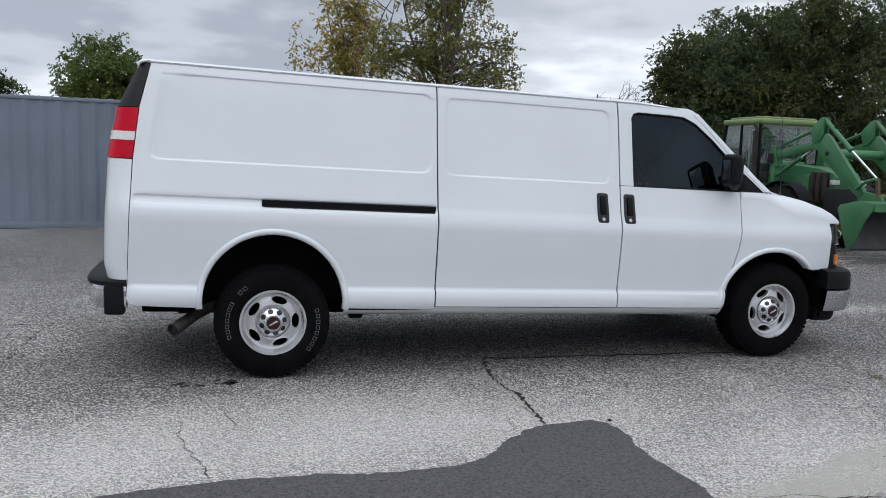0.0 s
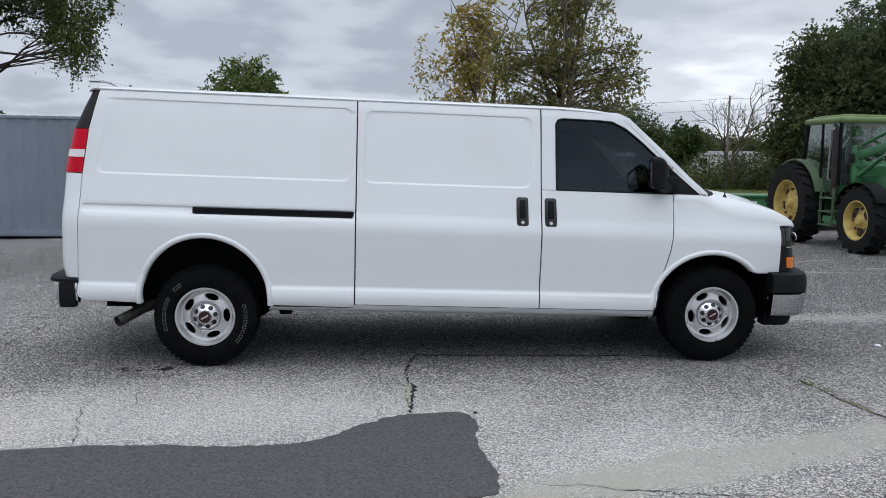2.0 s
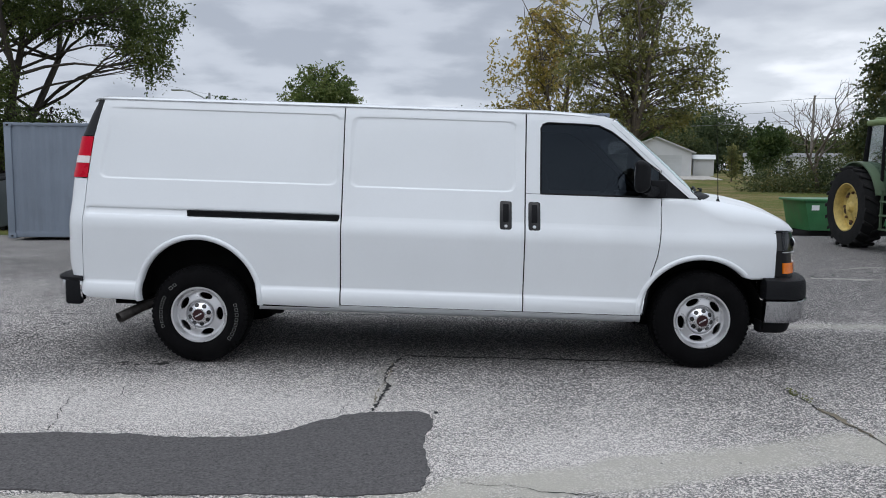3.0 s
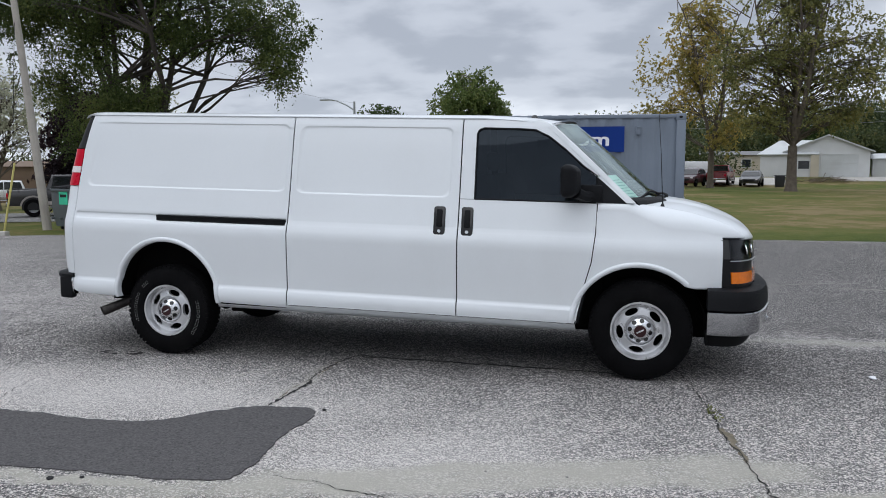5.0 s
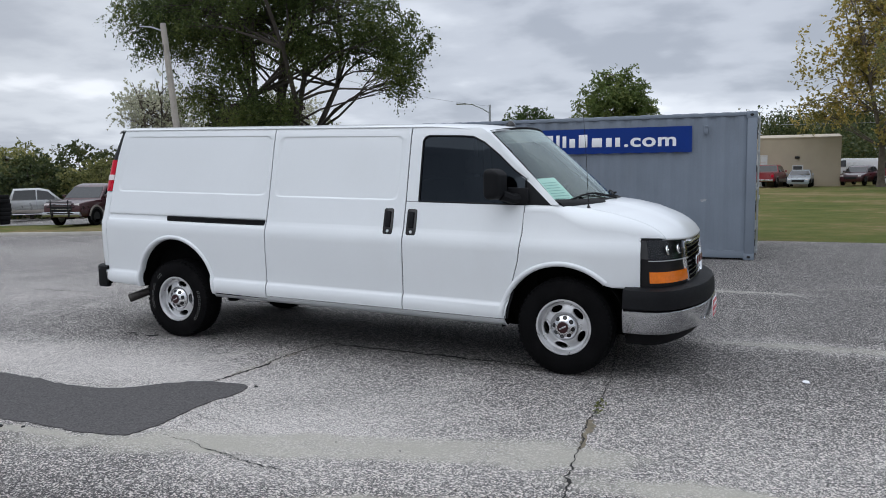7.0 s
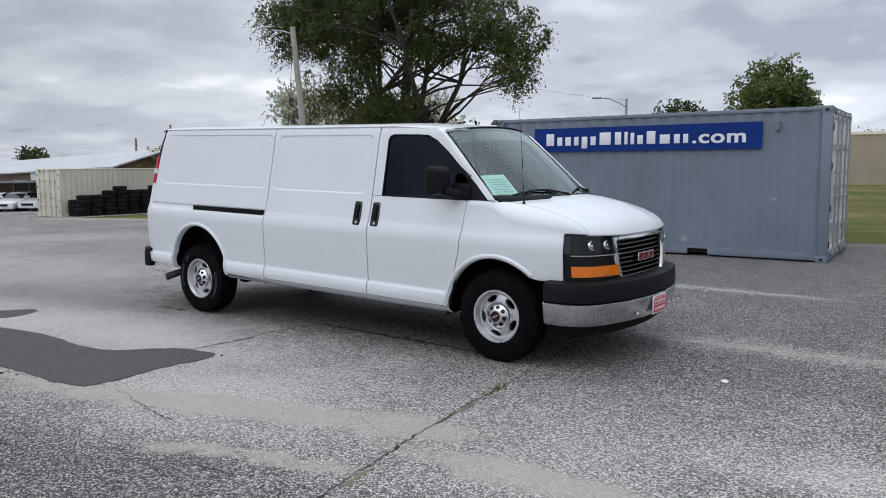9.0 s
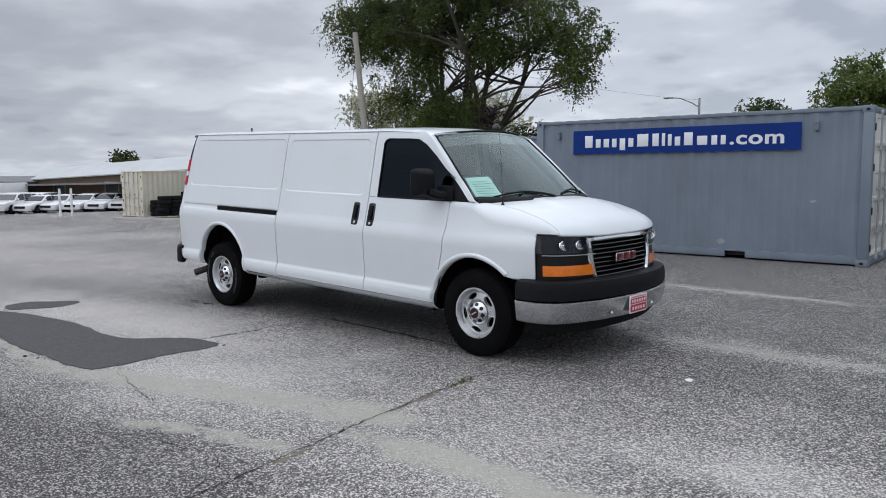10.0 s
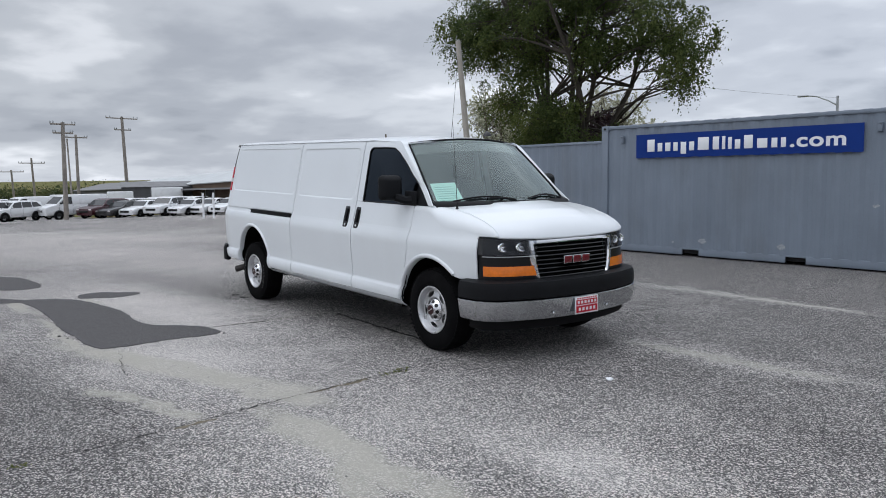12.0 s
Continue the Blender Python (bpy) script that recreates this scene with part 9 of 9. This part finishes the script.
shed("shed", "small white shed beside the house", 30.2, 85.0, gz(30.2, 85), -14, 2.3, 2.4, 1.95, SIDING, ROOF_WHITE, ())
shed("mobile_home", "pale mobile home with small windows", 41.0, 98.0, gz(41, 98), -20, 12, 4, 2.5, SIDING, ROOF_GREY, ((5.0, 6.0, 1.0, 2.0), (9, 10, 1.0, 2.0), (1.5, 2.3, 1, 2)))
shed("mobile_home", "white mobile home beyond the field", 55.0, 118.0, gz(55, 118), -24, 12, 4, 2.6, SIDING, ROOF_WHITE, ((2.0, 3.2, 1.0, 2.0), (6, 7.2, 1.0, 2.0)))
shed("mobile_home", "white mobile home beyond the field", 53.0, 104.0, gz(53, 104), -24, 11, 4, 2.6, SIDING, ROOF_GREY, ((2.0, 3.2, 1.0, 2.0), (6, 7.2, 1.0, 2.0)))
shed("house", "small beige house with a dark roof", 14.0, 98.0, gz(14, 98), 0, 8, 6, 2.6, BEIGE, ROOF_GREY, ((1, 2, 1, 2), (5, 6, 1, 2)))
# black bin on the lawn before the house
bin_at = (17.8, 68.0, gz(17.8, 68.0))
bin_ob = thing("trash_bin", bin_at, "black plastic wheeled bin before the white house", "bin")
BIN_BLACK = surf("bin_black", (0.02, 0.021, 0.024), rough=0.5, vary=0.2)
bm = bmesh.new()
box(bm, 17.4, 18.2, 67.65, 68.35, bin_at[2] + 0.04, bin_at[2] + 1.0, 0.05)
for v in bm.verts:
    if v.co.z < bin_at[2] + 0.3:
        v.co.x = 17.8 + (v.co.x - 17.8) * 0.85
        v.co.y = 68.0 + (v.co.y - 68.0) * 0.8
part("body", bm, BIN_BLACK, bin_ob)
bm = bmesh.new()
box(bm, 17.36, 18.24, 67.6, 68.4, bin_at[2] + 1.0, bin_at[2] + 1.08, 0.03)
part("lid", bm, BIN_BLACK, bin_ob)
for x in (17.5, 18.04):
    bm = bmesh.new()
    box(bm, x, x + 0.06, 68.2, 68.42, bin_at[2], bin_at[2] + 0.22, 0.03)
    part("wheel", bm, RUBBER, bin_ob)
# concrete drive before the house
bm = bmesh.new()
box(bm, 12.0, 20.5, 74.0, 82.0, -0.2, 0.03)
box(bm, 25.6, 31.5, 78.6, 83.4, -0.2, 0.03)
for v in bm.verts:
    v.co.z += gz(v.co.x, v.co.y)
alone("driveway", bm, CONCRETE, "pale concrete drive before the house", "driveway", kind="structure")

# low heap of cut brush before the garage door
rng = np.random.default_rng(77)
heap = thing("brush_pile", (23.6, 77.4, gz(23.6, 77.4)), "low heap of dry brown brush before the house", "brush pile")
bm = bmesh.new()
for k in range(90):
    c = Vector((23.6 + rng.normal() * 1.5, 77.4 + rng.normal() * 0.5, 0))
    c.z = gz(c.x, c.y) + 0.05 + 0.35 * rng.random() * max(0.0, 1 - abs(c.x - 23.6) / 3.2)
    d = Vector((rng.normal(), rng.normal(), rng.normal() * 0.3)).normalized() * (0.4 + 0.5 * rng.random())
    tube(bm, [c - d, c + Vector((0, 0, 0.06)), c + d], [0.03, 0.025, 0.012], 4)
tagged(part("twigs", bm, surf("dry_brush", (0.17, 0.135, 0.10), 0.95, vary=0.3, scale=4, island=0.5), heap), kind="stuff")

# long shop with a white metal roof beyond the cream container
shop = gabled("shop", "long low shop with a white metal roof", (-100.0, 25.4, -1.3 - 0.028 * 56), 0, 56.0, 8.8, 3.15, 4.4, WALL_BROWN, ROOF_WHITE, 0.35, 0, 0.028)
shed("shop", "low dark grey shop behind the row of cars", -76.2, 18.6, gz(-75, 20), 72, 9.5, 6.0, 2.9, WALL_DARK, ROOF_GREY, ((3.2, 4.4, 0.9, 1.8),))
gabled("shop", "dark low shop building behind the cars", (-124.0, 24.0, -4.1), 2, 34.0, 9.0, 3.9, 4.9, WALL_DARK, ROOF_GREY, 0.3, 0, 0.02)
for k in range(4):
    opening(shop, "door", 8 + k * 11, 10.5 + k * 11, 0.2 + 0.028 * (8 + k * 11), 2.4 + 0.028 * (8 + k * 11), SIDING, WALL_DARK)
bm = bmesh.new()
box(bm, 44.0, 49.0, -0.08, 0.0, 3.55, 4.25, 0.01)
bmesh.ops.translate(bm, verts=bm.verts, vec=Vector(shop.location))
part("sign_board", bm, SIGN_WHITE, shop)
bm = bmesh.new()
box(bm, 20, 55, -2.6, -0.1, 2.50 + 0.9, 2.66 + 0.9)
for v in bm.verts:
    v.co.z += 0.028 * (v.co.x - 40) * 0.6
bmesh.ops.translate(bm, verts=bm.verts, vec=Vector(shop.location))
part("canopy", bm, ROOF_GREY, shop)
shed("building", "brown flat building behind the pole", -52.0, 54.0, gz(-50, 54), 40, 7, 7, 3.3, WALL_BROWN, WALL_BROWN, ())
shed("building", "low pale building behind the trucks", -58.0, 50.0, gz(-55, 50), 40, 9, 5, 2.4, SIDING, ROOF_GREY, ((1, 3, 1, 2), (5, 7, 1, 2)))


# utility poles and street lamps
def pole(x, y, high, lean=(0, 0), r=0.15, arms=(), label="grey wooden utility pole", drop=0.0, wood=WOOD_POLE):
    p = thing("utility_pole", (x, y, gz(x, y) + drop), label, "pole")
    bm = bmesh.new()
    tube(bm, [(x, y, gz(x, y) + drop - 0.3), (x + lean[0], y + lean[1], gz(x, y) + drop + high)], [r, r * 0.7], 10)
    part("post", bm, wood, p)
    for h, half, dx, dy in arms:
        f = h / high
        c = Vector((x + lean[0] * f, y + lean[1] * f, gz(x, y) + drop + h))
        bm = bmesh.new()
        a, b = c - Vector((dx, dy, 0)) * half, c + Vector((dx, dy, 0)) * half
        tube(bm, [a, b], 0.07, 6)
        arm = part("crossarm", bm, WOOD_POLE, p)
        for q in (0.0, 0.12, 0.5, 0.88, 1.0):
            bm = bmesh.new()
            lathe(bm, [(0.03, 0), (0.06, 0.1), (0.03, 0.2), (0, 0.22)], 8, Matrix.Translation(a.lerp(b, q) + Vector((0, 0, 0.06))))
            part("insulator", bm, GALV, arm)
    return p


side_a = (-0.25, 0.97)
big = pole(-14.0, 15.45, 7.12, (-0.5, -0.38), 0.14, (), "tall pale grey wooden utility pole beside the locust tree", wood=surf("bleached_pole_wood", (0.40, 0.37, 0.33), rough=0.9, vary=0.15, scale=2, fine=30, bump=0.3, bump_scale=30))
bm = bmesh.new()
tube(bm, [(-14.5, 15.1, gz(-14, 15.45) + 6.85), (-14.85, 14.9, gz(-14, 15.45) + 7.0), (-15.2, 14.7, gz(-14, 15.45) + 7.03)], 0.022, 6)
part("lamp_arm", bm, GALV, big)
pole(-59.0, 9.65, 7.85, (0.03, 0.12), 0.2, ((7.7, 1.0, *side_a), (7.0, 0.8, *side_a)))
pole(-78.36, 14.87, 8.5, (0.0, 0.03), 0.18, ((8.2, 1.2, *side_a),))
pole(-73.6, 13.25, 7.7, (0.0, -0.2), 0.10)
pole(-83.95, 21.4, 11.1, (0, -0.3), 0.22, ((10.9, 1.9, *side_a), (9.6, 1.0, *side_a)))
pole(-128.4, 19.3, 8.8, (0, -0.3), 0.2, ((8.0, 2.0, *side_a),))
pole(-138.8, 17.9, 7.3, (0, -0.3), 0.2, ((7.0, 2.0, *side_a),))
pole(-70.0, 48.0, 8.6, (0, 0), 0.16)
pole(-73.0, 45.5, 7.2, (0, 0), 0.16)
pole(31.2, 57.7, 7.6, (0.05, 0), 0.11, (), "grey utility pole beside the bare tree")
# guy-wire guard
bm = bmesh.new()
tube(bm, [(-14.35, 14.0, gz(-14.35, 14.0)), (-14.08, 14.27, gz(-14.35, 14.0) + 2.1)], 0.03, 8)
alone("guy_guard", bm, surf("yellow_plastic", (0.55, 0.48, 0.16), 0.6), "slanted yellow guy-wire guard", "guard")
# slim street lamp
LAMP_X, LAMP_Y = -13.1, 42.7
sl = thing("street_lamp", (LAMP_X, LAMP_Y, gz(LAMP_X, LAMP_Y)), "tall grey street lamp with a curved arm", "street lamp")
z0 = gz(LAMP_X, LAMP_Y)
bm = bmesh.new()
tube(bm, [(LAMP_X, LAMP_Y, z0), (LAMP_X, LAMP_Y, 6.0)], [0.11, 0.07], 10)
part("post", bm, GALV, sl)
bm = bmesh.new()
tube(bm, [(LAMP_X, LAMP_Y, 5.45), (LAMP_X - 0.45, LAMP_Y - 0.15, 5.75), (LAMP_X - 1.1, LAMP_Y - 0.3, 6.05), (LAMP_X - 1.6, LAMP_Y - 0.4, 6.12)], 0.045, 8)
arm = part("arm", bm, GALV, sl)
bm = bmesh.new()
box(bm, LAMP_X - 2.2, LAMP_X - 1.55, LAMP_Y - 0.55, LAMP_Y - 0.3, 6.06, 6.17, 0.04)
part("lamp_head", bm, GALV, sl)
# overhead wires
WIRE = surf("black_wire", (0.01, 0.01, 0.01), 0.6)


def wire(a, b, sag, label="thin black overhead wire", r=0.012, metal=WIRE):
    bm = bmesh.new()
    a, b = Vector(a), Vector(b)
    tube(bm, [a.lerp(b, k / 14) - Vector((0, 0, sag * 4 * (k / 14) * (1 - k / 14))) for k in range(15)], r, 4, cap=False)
    alone("overhead_wire", bm, metal, label, "wire")


for dz in (0, -0.9, -1.7):
    wire((31.24, 57.7, gz(31.2, 57.7) + 7.37 + dz), (4.0, 75.0, 7.4 + dz), 0.4, "thin pale overhead wire", 0.02, GALV)
    wire((31.24, 57.7, gz(31.2, 57.7) + 7.37 + dz), (60.0, 50.0, 8.4 + dz), 0.5, "thin pale overhead wire", 0.02, GALV)
wire((-14.5, 15.1, gz(-14, 15.45) + 6.95), (-13.1, 42.6, 5.9), 0.4, r=0.006)
wire((-14.5, 15.1, gz(-14, 15.45) + 6.9), (-14.12, 14.22, gz(-14.3, 14) + 1.9), 0.0, "thin steel guy wire", 0.008)
# grass strip and kerb by the pole
bm = bmesh.new()
box(bm, -30.5, -13.2, 12.75, 12.95, -0.05, 0.12, 0.02)
for v in bm.verts:
    v.co.z += gz(v.co.x, v.co.y)
alone("kerb", bm, CONCRETE, "pale concrete kerb along the lot", "kerb", kind="structure")
ob = new("road", ground_mesh(list(range(-100, -5, 5)), [20.2, 23, 26, 29.0], -0.005))
ob.data.materials.append(asphalt("street_asphalt", (0.40, 0.39, 0.37), (0.17, 0.168, 0.162), 0.3))
tagged(ob, "pale worn asphalt of the side street", "road", kind="structure")

ob = new("pavement", ground_mesh([-64, -60, -56, -52, -48, -44, -40, -36, -32, -30.5], [12.74, 16, 20.3, 24, 30], -0.002))
ob.data.materials.append(LOT)
tagged(ob, "worn asphalt before the cream container", "pavement", kind="structure")

# stacked tyres before the cream container
TYRE_OLD = surf("old_tyre_rubber", (0.010, 0.010, 0.011), rough=0.9, spec=0.2, vary=0.3, scale=6)
bm = bmesh.new()
lathe(bm, [(0.20, 0.0), (0.34, 0.0), (0.36, 0.03), (0.37, 0.06), (0.37, 0.16), (0.36, 0.19), (0.34, 0.22), (0.20, 0.22), (0.19, 0.11)], 22, close=True)
tyre_ob = alone("stacked_tyre", bm, TYRE_OLD, "worn black tyre in a stack", "tyre", "tyre stacks")
rng = np.random.default_rng(8)
first = True
for k, n in enumerate([5, 5, 6, 7, 6, 6, 7, 7]):
    for row in (0, 1):
        for i in range(n - row):
            x, y = -32.3 - row * 0.72 + rng.normal() * 0.03, 16.5 + k * 0.72 + rng.normal() * 0.03
            m = Matrix.Translation((x, y, gz(x, y) + 0.222 * i)) @ pose(0, 0, 0, 0, 0, rng.random() * 90)
            if first:
                tyre_ob.matrix_basis, first = m, False
            else:
                copy_thing(tyre_ob, m)
# white bollards at the far row
for x, y in ((-42.6, 15.0), (-42.8, 15.8)):
    bm = bmesh.new()
    tube(bm, [(x, y, gz(x, y) - 0.2), (x, y, gz(x, y) + 1.75)], 0.075, 10)
    alone("white_post", bm, SIGN_WHITE, "slim white post at the edge of the lot", "post", "white posts")
